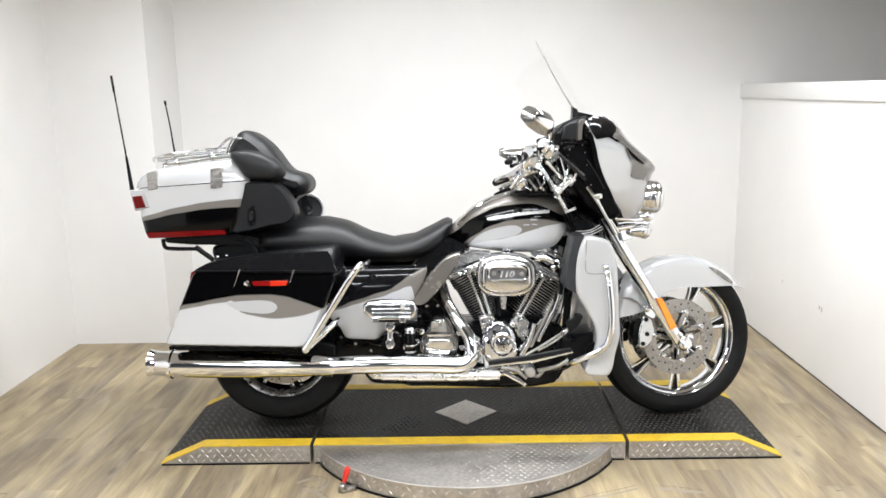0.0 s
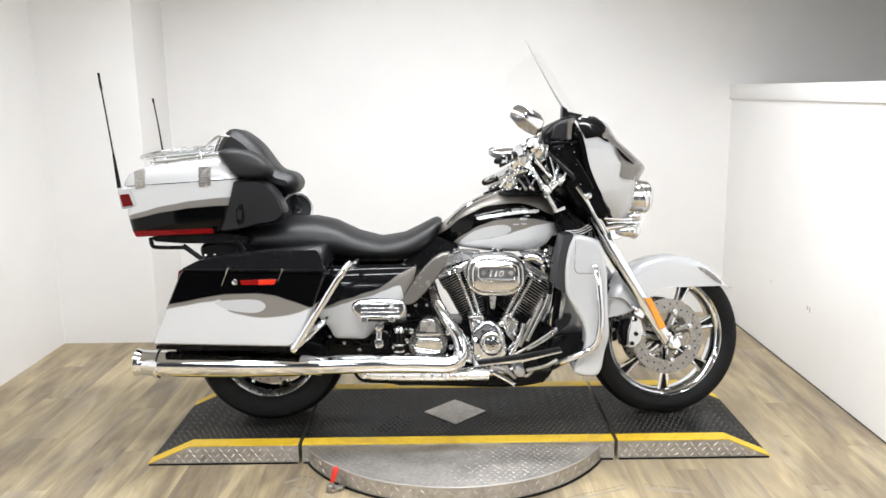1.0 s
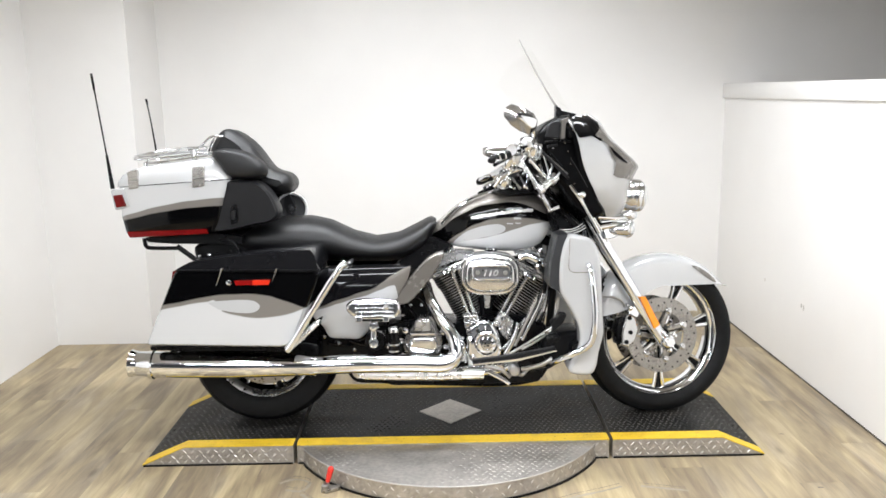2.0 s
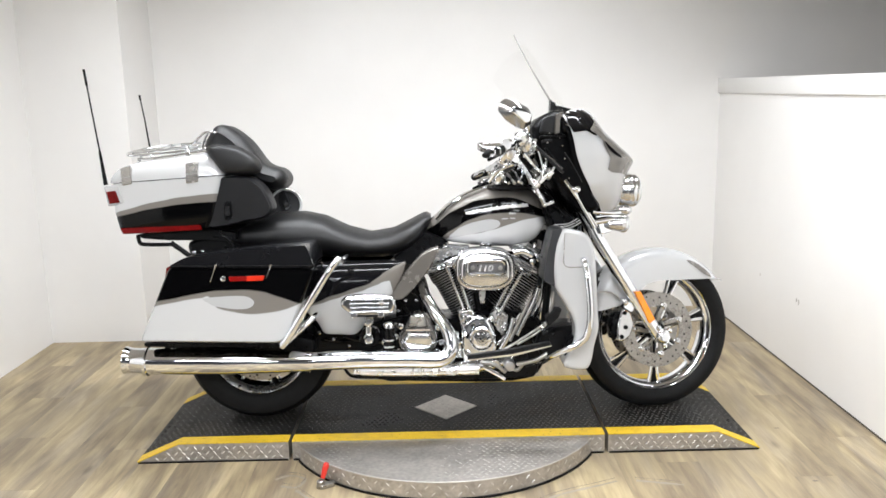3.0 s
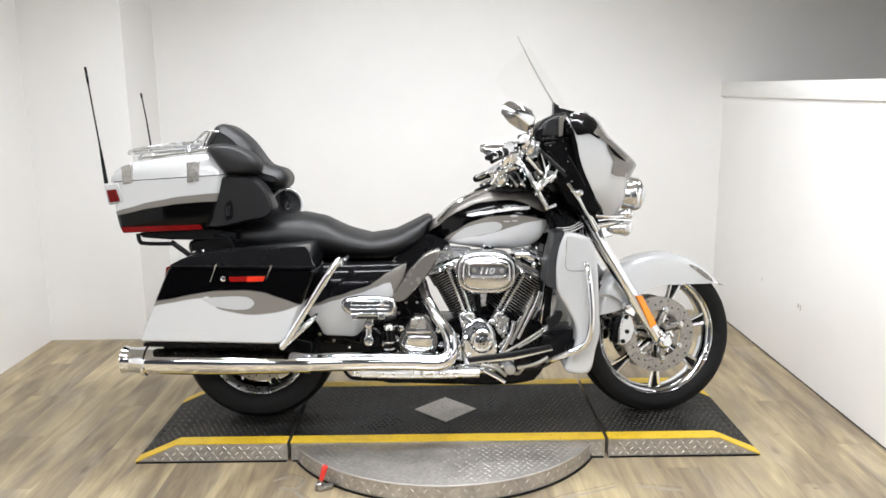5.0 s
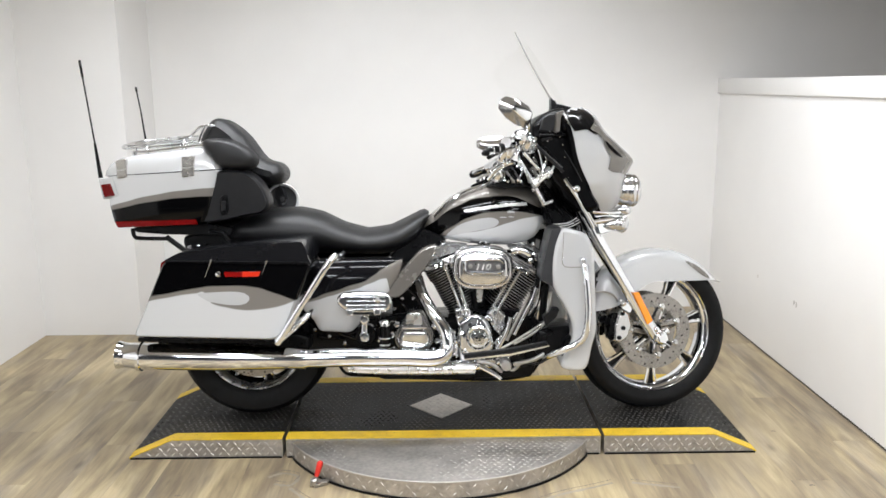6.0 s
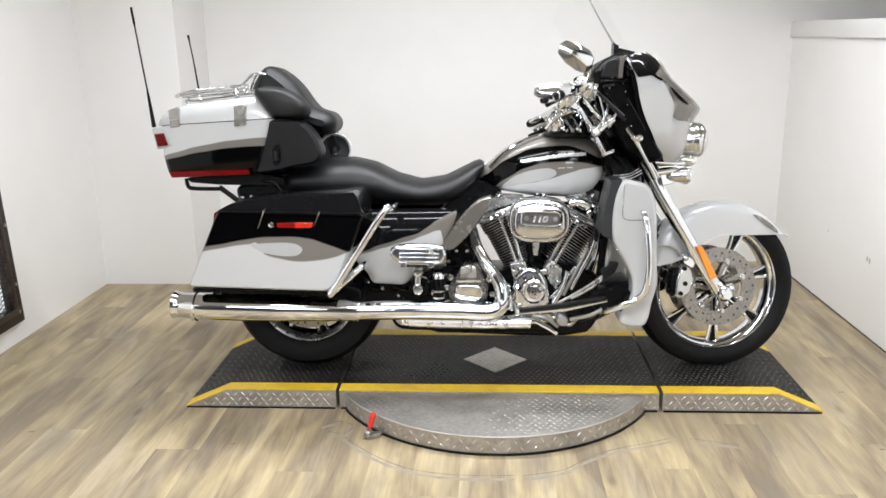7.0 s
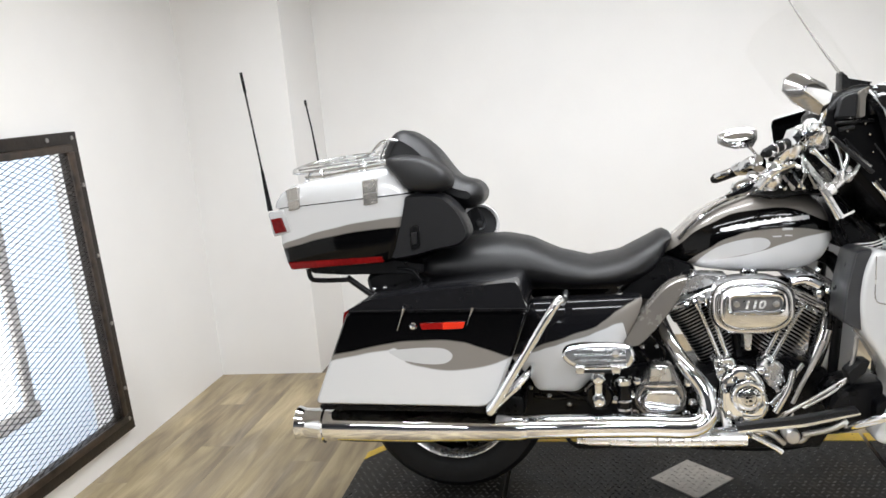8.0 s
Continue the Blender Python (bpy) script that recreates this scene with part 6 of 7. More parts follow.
# backdrop of frame tubes behind the cylinders
bm = BM()
tube(bm, [(x, 0.0, z) for x, z in [(-0.068, 0.722), (0.212, 0.725), (0.374, 0.707), (0.444, 0.565)]], 0.022, 12)
for s in (-1, 1):
    tube(bm, [(x, s * 0.11, z) for x, z in [(0.39, 0.73), (0.364, 0.518), (0.334, 0.30), (0.276, 0.162), (-0.127, 0.159), (-0.411, 0.178)]], 0.015, 10)
part("frame_tube", bm, BLACK_METAL, bike)
CYL = {"front": [(0.129, 0.34), (0.319, 0.614)], "rear": [(0.087, 0.341), (-0.061, 0.623)]}
for nm, (a, b) in CYL.items():
    A, B = Vector((a[0], -0.01, a[1])), Vector((b[0], -0.01, b[1]))
    d = (B - A).normalized()
    L = (B - A).length
    bm = BM()
    tube(bm, [A, B], 0.060, 28, smooth=False)
    cyl = part("cylinder", bm, BLACK_METAL, engine)
    side = Vector((0, 1, 0))
    across = d.cross(side).normalized()
    for k in range(20):
        c = A + d * (L * (0.30 + 0.0335 * k))
        r = 0.070 if k < 15 else 0.076
        bm = BM()
        q = [(math.copysign(abs(math.cos(t)) ** 0.6, math.cos(t)) * r, math.copysign(abs(math.sin(t)) ** 0.6, math.sin(t)) * (r + 0.012)) for t in (2 * math.pi * j / 28 for j in range(28))]
        rings_to(bm, [[c + across * (u * f) + side * (v * f) + d * h for u, v in q] for h, f in ((-0.0016, 0.985), (-0.0009, 1.0), (0.0009, 1.0), (0.0016, 0.985))])
        part("fin", bm, BLACK_METAL, cyl)
        bm = BM()
        ring = [[c + across * (u * f) + side * (v * f) + d * h for u, v in q] for h, f in ((-0.0013, 0.998), (-0.0013, 1.008), (0.0013, 1.008), (0.0013, 0.998))]
        rings_to(bm, ring, False)
        part("fin_edge", bm, ALUMINIUM, cyl)
    # head and rocker box
    m = Matrix((across, side, d)).transposed().to_4x4()
    for h0, h1, u, v, mt, nme in ((0.97, 1.03, 0.085, 0.10, BLACK_METAL, "cylinder_head"), (1.03, 1.12, 0.07, 0.10, BRIGHT_ALLOY, "rocker_box"), (1.115, 1.16, 0.06, 0.09, SATIN_CHROME, "rocker_cover")):
        bm = BM()
        pts = rounded([(-u, -v), (u, -v), (u, v), (-u, v)], 0.03)
        slab(bm, pts, L * h0, L * h1, 0.006, 3, "xy")
        bmesh.ops.transform(bm, matrix=Matrix.Translation(A) @ m, verts=bm.verts)
        part(nme, bm, mt, cyl)
    for j in (-1, 1):
        bm = BM()
        lathe(bm, [(0.010, 0.0), (0.010, 0.012), (0.0, 0.014)], A + d * (L * 1.16) + side * -0.09 + across * 0.045 * j, d, 10, False)
        part("bolt", bm, CHROME, cyl)
for o in ([(-0.101, 0.637), (-0.076, 0.686), (-0.024, 0.698), (0.056, 0.692), (0.008, 0.666), (-0.048, 0.649)], [(0.204, 0.686), (0.264, 0.687), (0.32, 0.663), (0.331, 0.611), (0.268, 0.642)]):
    bm = BM()
    slab(bm, rounded(o, 0.012), -0.165, -0.06, 0.01)
    part("rocker_side_cover", bm, BRIGHT_ALLOY, engine)
# black intake body that fills the V between the cylinders
bm = BM()
slab(bm, rounded([(0.04, 0.40), (-0.03, 0.655), (0.26, 0.655), (0.19, 0.40)], 0.02), -0.02, 0.03, 0.01)
part("intake_body", bm, BLACK_METAL, engine)
# pushrod tubes and tappet blocks
for q in ([(0.028, 0.423), (-0.042, 0.62)], [(0.051, 0.423), (-0.012, 0.628)], [(0.14, 0.421), (0.246, 0.622)], [(0.163, 0.42), (0.268, 0.608)]):
    bm = BM()
    a, b = [(x, -0.15, z) for x, z in q]
    tube(bm, [a, b], [0.0085, 0.0075], 12, smooth=False)
    v = (Vector(b) - Vector(a)) * 0.12
    tube(bm, [a, Vector(a) + v], 0.0135, 12, smooth=False)
    tube(bm, [Vector(b) - v, b], 0.0115, 12, smooth=False)
    part("pushrod_tube", bm, CHROME, engine)
for o in ([(-0.003, 0.442), (0.056, 0.45), (0.073, 0.4), (0.054, 0.373), (0.009, 0.378)], [(0.127, 0.421), (0.15, 0.453), (0.199, 0.419), (0.194, 0.36), (0.153, 0.357)]):
    bm = BM()
    slab(bm, rounded(o, 0.01), -0.185, -0.10, 0.008)
    tb = part("tappet_block", bm, BRIGHT_ALLOY, engine)
    for k in range(2):
        bm = BM()
        lathe(bm, [(0.008, 0.0), (0.008, -0.008), (0.0, -0.01)], (o[0][0] + 0.02 + 0.03 * k, -0.185, o[0][1] - 0.03 - 0.02 * k), (0, 1, 0), 10, False)
        part("bolt", bm, CHROME_DULL, tb)
bm = BM()
slab(bm, rounded([(0.083, 0.552), (0.109, 0.525), (0.104, 0.473), (0.086, 0.474)], 0.004), -0.2, -0.15, 0.004)
part("intake_strut", bm, BRIGHT_ALLOY, engine)
# cam cover with its round badge plate
bm = BM()
slab(bm, catmull([(0.012, 0.378), (0.044, 0.418), (0.078, 0.430), (0.119, 0.409), (0.146, 0.348), (0.150, 0.292), (0.117, 0.258), (0.045, 0.262), (0.012, 0.292)], 3), -0.205, -0.12, 0.015)
cam_cover = part("cam_cover", bm, CHROME, engine, "polished chrome cam cover")
DC = (0.089, -0.21, 0.337)
bm = BM()
lathe(bm, [(0.049, 0.0), (0.049, -0.010), (0.047, -0.015), (0.0435, -0.017), (0.0385, -0.016), (0.0375, -0.012), (0.0355, -0.012), (0.034, -0.018), (0.025, -0.0225), (0.022, -0.0225), (0.0205, -0.018), (0.0, -0.018)], DC, (0, 1, 0), 40, False)
dby = part("timer_cover", bm, CHROME, cam_cover)
for k in range(5):
    a = 2 * math.pi * k / 5 + 0.3
    bm = BM()
    lathe(bm, [(0.0045, 0.0), (0.0045, -0.004), (0.0, -0.005)], (DC[0] + 0.0408 * math.cos(a), DC[1] - 0.015, DC[2] + 0.0408 * math.sin(a)), (0, 1, 0), 8, False)
    part("bolt", bm, STEEL, dby)
bm = BM()
lathe(bm, [(0.019, 0.0), (0.019, -0.003), (0.0, -0.004)], (DC[0], DC[1] - 0.018, DC[2]), (0, 1, 0), 20, False)
badge = part("badge", bm, CHROME_DULL, dby)
# unreadable raised marks on the badge and round its ring
for dx, dz, w, h in ((-0.006, 0.004, 0.007, 0.008), (0.006, 0.005, 0.005, 0.005), (0.004, -0.006, 0.009, 0.006), (-0.007, -0.008, 0.004, 0.004)):
    bm = BM()
    box(bm, DC[0] + dx - w / 2, DC[0] + dx + w / 2, DC[1] - 0.0235, DC[1] - 0.021, DC[2] + dz - h / 2, DC[2] + dz + h / 2)
    part("mark", bm, BLACK_METAL, badge)
for k in range(11):
    a = math.pi * (0.12 + 0.076 * k)
    bm = BM()
    q = Vector((DC[0] + 0.0295 * math.cos(a), DC[1] - 0.0205, DC[2] + 0.0295 * math.sin(a)))
    rod_box(bm, q - Vector((math.cos(a), 0, math.sin(a))) * 0.003, q + Vector((math.cos(a), 0, math.sin(a))) * 0.003, 0.004, 0.002, 0, (0, 1, 0))
    part("mark", bm, BLACK_METAL, dby)
bm = BM()
slab(bm, rounded([(0.008, 0.33), (0.039, 0.329), (0.046, 0.238), (0.154, 0.249), (0.167, 0.217), (0.023, 0.211)], 0.008), -0.2, -0.12, 0.008)
part("gear_case_lip", bm, BRIGHT_ALLOY, cam_cover)

# air cleaner
AC = [(-0.007, 0.691), (0.219, 0.686), (0.217, 0.529), (-0.01, 0.534)]
bm = BM()
ax0, az0 = (AC[0][0] + AC[1][0]) / 2, (AC[0][1] + AC[2][1]) / 2
ahx, ahz = (AC[1][0] - AC[0][0]) / 2 + 0.004, (AC[0][1] - AC[2][1]) / 2 + 0.002
oval = [(ax0 + ahx * math.copysign(abs(math.cos(t)) ** 0.72, math.cos(t)), az0 + ahz * math.copysign(abs(math.sin(t)) ** 0.72, math.sin(t))) for t in (2 * math.pi * k / 48 for k in range(48))]
rings_to(bm, [[(q[0], y, q[1]) for q in inset([Vector(v) for v in oval], d)] for d, y in ((0.0, -0.14), (0.0, -0.222), (0.002, -0.232), (0.006, -0.239), (0.011, -0.2425), (0.015, -0.2425), (0.0175, -0.240), (0.0185, -0.241), (0.0195, -0.249), (0.022, -0.256), (0.026, -0.260), (0.032, -0.262))])
air = part("air_cleaner", bm, SOFT_CHROME, bike, "oval chrome air cleaner cover")
bm = BM()
IN = rounded([(0.034, 0.653), (0.184, 0.650), (0.183, 0.594), (0.033, 0.597)], 0.028, 8)
rings_to(bm, [[(p[0], y, p[1]) for p in inset([Vector(q) for q in IN], d)] for y, d in ((-0.261, -0.006), (-0.270, -0.003), (-0.274, 0.002), (-0.273, 0.005), (-0.266, 0.008), (-0.262, 0.009))], False)
part("ring", bm, CHROME, air)
bm = BM()
slab(bm, [(p[0], p[1]) for p in inset([Vector(q) for q in IN], 0.009)], -0.266, -0.258, 0.001)
part("insert_plate", bm, simple("satin_grey_insert", (0.23, 0.23, 0.235), 0.3, 0.85), air)
n0, n1 = [(0.078, 0.611), (0.138, 0.638)]
txt = bpy.data.curves.new("number", "FONT")
txt.body, txt.size, txt.extrude, txt.offset, txt.align_x = "110", 0.032, 0.001, 0.0009, "CENTER"
tmp = new("number_tmp", txt)
dg = bpy.context.evaluated_depsgraph_get()
me = bpy.data.meshes.new_from_object(tmp.evaluated_get(dg))
bpy.data.objects.remove(tmp)
lean = Matrix(((1.25, 0.28, 0, 0), (0, 1, 0, 0), (0, 0, 1, 0), (0, 0, 0, 1)))
me.transform(Matrix.Translation(((n0[0] + n1[0]) / 2 - 0.006, -0.268, n0[1])) @ Matrix.Rotation(radians(90), 4, "X") @ lean)
me.materials.append(WHITE_LETTER)
num = new("number", me)
num.parent = air
for p in ((0.056, -0.267, 0.625), (0.162, -0.267, 0.622),):
    bm = BM()
    lathe(bm, [(0.009, 0.0), (0.009, -0.003), (0.0, -0.004)], p, (0, 1, 0), 14, False)
    part("screw", bm, STEEL, air)
for o in ([(-0.12, 0.592), (-0.122, 0.612), (-0.059, 0.635), (0.001, 0.66), (0.007, 0.636), (-0.055, 0.61)], [(0.219, 0.655), (0.267, 0.634), (0.334, 0.592), (0.331, 0.568), (0.263, 0.605), (0.214, 0.631)]):
    bm = BM()
    slab(bm, rounded(o, 0.006), -0.185, -0.09, 0.005)
    rk = part("rocker_plate", bm, BRIGHT_ALLOY, engine)
    for t in (0.35, 0.65):
        bm = BM()
        n = len(o)
        p, q = Vector(o[1]).lerp(Vector(o[-1]), t), Vector(o[n // 2 - 1]).lerp(Vector(o[n // 2 + 1]), t)
        rod_box(bm, (p[0], -0.186, p[1]), (q[0], -0.186, q[1]), 0.004, 0.003)
        part("groove", bm, BLACK_METAL, rk)
for p in ((-0.046, -0.12, 0.693), (0.106, -0.12, 0.696), (0.129, -0.12, 0.693), (0.256, -0.12, 0.681), (0.301, -0.12, 0.664), (-0.056, -0.12, 0.668),):
    bm = BM()
    lathe(bm, [(0.0, -0.014), (0.012, -0.014), (0.014, 0.0), (0.010, 0.012), (0.0, 0.014)], p, (0.2, -0.4, 1), 12, False)
    part("head_bolt", bm, CHROME, engine)

rng = random.Random(21)
for k, p in enumerate(((0.017, -0.2, 0.429), (0.04, -0.2, 0.416), (0.13, -0.2, 0.414), (0.158, -0.2, 0.431), (0.023, -0.2, 0.382), (0.025, -0.2, 0.353), (0.036, -0.2, 0.279), (0.055, -0.2, 0.387), (0.09, -0.2, 0.393), (0.172, -0.2, 0.354), (0.189, -0.2, 0.385), (0.068, -0.2, 0.266), (-0.006, -0.2, 0.357), (0.002, -0.2, 0.319), (-0.009, -0.2, 0.274), (-0.033, -0.2, 0.63), (-0.052, -0.2, 0.623), (-0.073, -0.2, 0.615), (0.244, -0.2, 0.607), (0.262, -0.2, 0.595), (0.28, -0.2, 0.583), (0.293, -0.2, 0.635), (0.316, -0.2, 0.642), (0.326, -0.2, 0.609), (-0.125, -0.2, 0.514),)):
    bm = BM()
    r = 0.006 + 0.006 * rng.random()
    lathe(bm, [(r * 1.3, 0.012), (r * 1.3, 0.0), (r, -0.003), (r, -0.010), (r * 0.6, -0.013), (0.0, -0.013)], p, (0.3 * rng.random() - 0.15, 1, 0.3 * rng.random() - 0.3), 6 if k % 2 else 12, False)
    part("bolt", bm, CHROME if k % 3 else CHROME_DULL, engine)
for q, r, m_ in (([(-0.093, -0.18, 0.44), (-0.046, -0.18, 0.395), (-0.004, -0.18, 0.334), (0.006, -0.18, 0.255)], 0.009, CHROME), ([(0.075, -0.1, 0.503), (0.089, -0.1, 0.414), (0.121, -0.1, 0.369)], 0.012, BLACK_METAL), ([(0.091, -0.24, 0.232), (0.152, -0.24, 0.198), (0.175, -0.24, 0.181)], 0.010, CHROME), ([(0.215, -0.22, 0.418), (0.199, -0.22, 0.36), (0.162, -0.22, 0.293)], 0.010, CHROME), ([(0.216, -0.3, 0.253), (0.29, -0.3, 0.269), (0.334, -0.3, 0.293)], 0.008, STEEL), ([(0.278, -0.2, 0.668), (0.311, -0.2, 0.634), (0.322, -0.2, 0.568), (0.313, -0.2, 0.502)], 0.008, BLACK_METAL), ([(0.217, -0.2, 0.67), (0.256, -0.2, 0.677), (0.293, -0.2, 0.659)], 0.016, CHROME)):
    bm = BM()
    tube(bm, q, r, 10)
    part("engine_pipe", bm, m_, engine)

# transmission side cover
bm = BM()
slab(bm, rounded([(-0.204, 0.398), (-0.180, 0.445), (-0.126, 0.444), (-0.107, 0.404), (-0.081, 0.359), (-0.087, 0.31), (-0.118, 0.283), (-0.211, 0.286), (-0.237, 0.318), (-0.236, 0.359)], 0.02), -0.225, -0.14, 0.012)
# a chrome cover; the darker metal carries the dark surroundings it mirrors
tc = part("gearbox_cover", bm, SATIN_CHROME, bike, "chrome gearbox cover, toned darker for its dark reflections, with a chrome dome")
bm = BM()
slab(bm, rounded([(-0.217, 0.351), (-0.197, 0.373), (-0.116, 0.371), (-0.099, 0.349), (-0.1, 0.322), (-0.122, 0.3), (-0.201, 0.302), (-0.218, 0.325)], 0.015), -0.25, -0.22, 0.01)
part("cover_dome", bm, CHROME, tc)
bm = BM()
slab(bm, rounded([(-0.187, 0.437), (-0.132, 0.436), (-0.125, 0.394), (-0.194, 0.395)], 0.006), -0.242, -0.22, 0.006)
part("cover_cap", bm, CHROME_DULL, tc)
bm = BM()
tube(bm, [(-0.205, -0.247, 0.345), (-0.19, -0.25, 0.362), (-0.123, -0.25, 0.360), (-0.108, -0.247, 0.343)], 0.004, 8)
tube(bm, [(-0.204, -0.243, 0.384), (-0.112, -0.243, 0.383)], 0.0055, 8, smooth=False)
part("cover_rib", bm, CHROME, tc)
for p in ((-0.244, -0.225, 0.355), (-0.225, -0.225, 0.395), (-0.08, -0.225, 0.387), (-0.069, -0.225, 0.329), (-0.237, -0.225, 0.297), (-0.087, -0.225, 0.293),):
    bm = BM()
    lathe(bm, [(0.012, 0.01), (0.012, -0.006), (0.008, -0.010), (0.0, -0.011)], p, (0, 1, 0), 12, False)
    part("bolt", bm, CHROME, tc)

# -- exhaust --
bm = BM()
tube(bm, [(-0.148, -0.12, 0.565), (-0.126, -0.2, 0.508), (-0.088, -0.25, 0.448), (-0.040, -0.27, 0.375), (-0.034, -0.28, 0.310), (-0.079, -0.29, 0.278), (-0.207, -0.31, 0.287), (-0.376, -0.33, 0.294), (-0.578, -0.33, 0.292)], [0.020, 0.0215, 0.0225, 0.026, 0.030, 0.034, 0.035, 0.035, 0.036], 18)
ex = part("exhaust_header", bm, CHROME, bike, "chrome exhaust header and shield")
def muffler(bm):
    a, b, c, d, e = (-0.57, -0.34, 0.294), (-0.883, -0.34, 0.3), (-1.162, -0.34, 0.308), (-1.174, -0.34, 0.309), (-1.252, -0.34, 0.315)
    tube(bm, [(a[0] + 0.02, a[1], a[2]), a, b, c], [0.034, 0.038, 0.048, 0.050], 24, smooth=False)
    tube(bm, [c, (c[0] - 0.004, c[1], c[2]), (c[0] - 0.012, c[1], c[2]), d], [0.050, 0.055, 0.055, 0.050], 24, smooth=False, caps=False)
    ax = Vector((-1, 0, (e[2] - c[2]) / (c[0] - e[0])))
    L = (Vector(e) - Vector(d)).length
    lathe(bm, [(0.050, 0.0), (0.0475, L * 0.3), (0.0465, L * 0.6), (0.0475, L * 0.8), (0.051, L * 0.93), (0.052, L), (0.044, L), (0.040, L * 0.6), (0.0, L * 0.5)], d, ax, 24, False)
    return bm
both("muffler", muffler, CHROME, bike, "long chrome slip-on muffler")
bm = BM()
tube(bm, [(-0.563, -0.33, 0.291), (-0.58, -0.33, 0.292)], 0.041, 24, smooth=False)
part("clamp", bm, CHROME, ex)
bm = BM()
tube(bm, [(-0.41, -0.27, 0.237), (-0.254, -0.27, 0.231), (-0.097, -0.27, 0.229), (0.073, -0.26, 0.227)], [0.022, 0.022, 0.022, 0.020], 14, smooth=False)
part("lower_shield", bm, BRIGHT_ALLOY, ex)
bm = BM()
tube(bm, [(-0.097, -0.25, 0.233), (0.031, -0.22, 0.226), (0.169, -0.15, 0.227), (0.255, -0.1, 0.306), (0.313, -0.1, 0.444), (0.344, -0.08, 0.555)], 0.024, 14)
part("front_header", bm, CHROME, ex)
bm = BM()
tube(bm, [(-0.443, -0.28, 0.249), (-0.422, -0.28, 0.222), (-0.384, -0.28, 0.212), (-0.281, -0.2, 0.187)], 0.006, 8)
part("drain_hose", bm, PLASTIC, bike)
bm = BM()
slab(bm, rounded([(-0.395, 0.241), (0.328, 0.223), (0.304, 0.159), (0.1, 0.155), (-0.285, 0.155), (-0.374, 0.189)], 0.015), -0.15, 0.15, 0.01)
part("oil_pan", bm, BLACK_METAL, bike)

# -- boards, pedals and engine bars --
bm = BM()
slab(bm, catmull([(-0.437, 0.51), (-0.424, 0.537), (-0.365, 0.546), (-0.261, 0.542), (-0.237, 0.52), (-0.242, 0.488), (-0.267, 0.472), (-0.368, 0.47), (-0.413, 0.484)], 4), -0.375, -0.33, 0.01)
fb = part("passenger_board", bm, CHROME, bike, "chrome passenger floorboard")
for dy in (0.0, 0.2, 0.4, 0.6):
    bm = BM()
    a, b = [(-0.401, 0.531), (-0.26, 0.53)]
    z = a[1] - dy * 0.075
    tube(bm, [(a[0], -0.379, z), (b[0], -0.379, z + b[1] - a[1])], 0.0035, 6, smooth=False)
    part("board_rib", bm, CHROME_DULL, fb)
for x in (-0.388, -0.289):
    bm = BM()
    slab(bm, rounded([(x - 0.013, 0.488), (x + 0.013, 0.487), (x + 0.012, 0.464), (x - 0.012, 0.465)], 0.005), -0.392, -0.36, 0.004)
    part("board_hinge", bm, CHROME, fb)
bm = BM()
tube(bm, [(-0.376, -0.386, 0.472), (-0.300, -0.386, 0.471)], 0.005, 8, smooth=False)
part("hinge_pin", bm, BLACK_METAL, fb)
bm = BM()
lathe(bm, [(0.010, 0.0), (0.010, -0.006), (0.0, -0.007)], (-0.287, -0.376, 0.518), (0, 1, 0), 12, False)
part("board_badge", bm, BRIGHT_ALLOY, fb)
bm = BM()
slab(bm, rounded([(-0.356, 0.470), (-0.318, 0.469), (-0.326, 0.435), (-0.330, 0.395), (-0.322, 0.372), (-0.340, 0.358), (-0.358, 0.372), (-0.350, 0.395), (-0.350, 0.435)], 0.010), -0.356, -0.330, 0.006)
br = part("board_bracket", bm, CHROME, fb)
for z in (0.441, 0.377):
    bm = BM()
    lathe(bm, [(0.019, 0.012), (0.019, -0.006), (0.014, -0.013), (0.008, -0.014), (0.007, -0.010), (0.0, -0.010)], (-0.339, -0.356, z), (0, 1, 0), 20, False)
    part("bolt", bm, CHROME, br)
bm = BM()
lathe(bm, [(0.040, 0.0), (0.040, -0.03), (0.034, -0.036), (0.024, -0.036), (0.0, -0.034)], (-0.338, -0.27, 0.372), (0, 1, 0), 24, False)
part("swingarm_pivot", bm, BLACK_PAINT, bike)
bm = BM()
tube(bm, [(-0.268, -0.3, 0.419), (-0.265, -0.3, 0.369), (-0.271, -0.3, 0.321)], 0.02, 12, smooth=False)
switch = part("brake_switch", bm, BLACK_PAINT, bike)
bm = BM()
lathe(bm, [(0.021, 0.0), (0.021, 0.012), (0.015, 0.018), (0.0, 0.019)], (-0.268, -0.3, 0.408), (0, 0, 1), 16, False)
part("cap", bm, CHROME, switch)
for z in (0.36, 0.335):
    bm = BM()
    lathe(bm, [(0.0215, -0.003), (0.0225, 0.0), (0.0215, 0.003)], (-0.268, -0.3, z), (0, 0, 1), 16)
    part("band", bm, CHROME_DULL, switch)
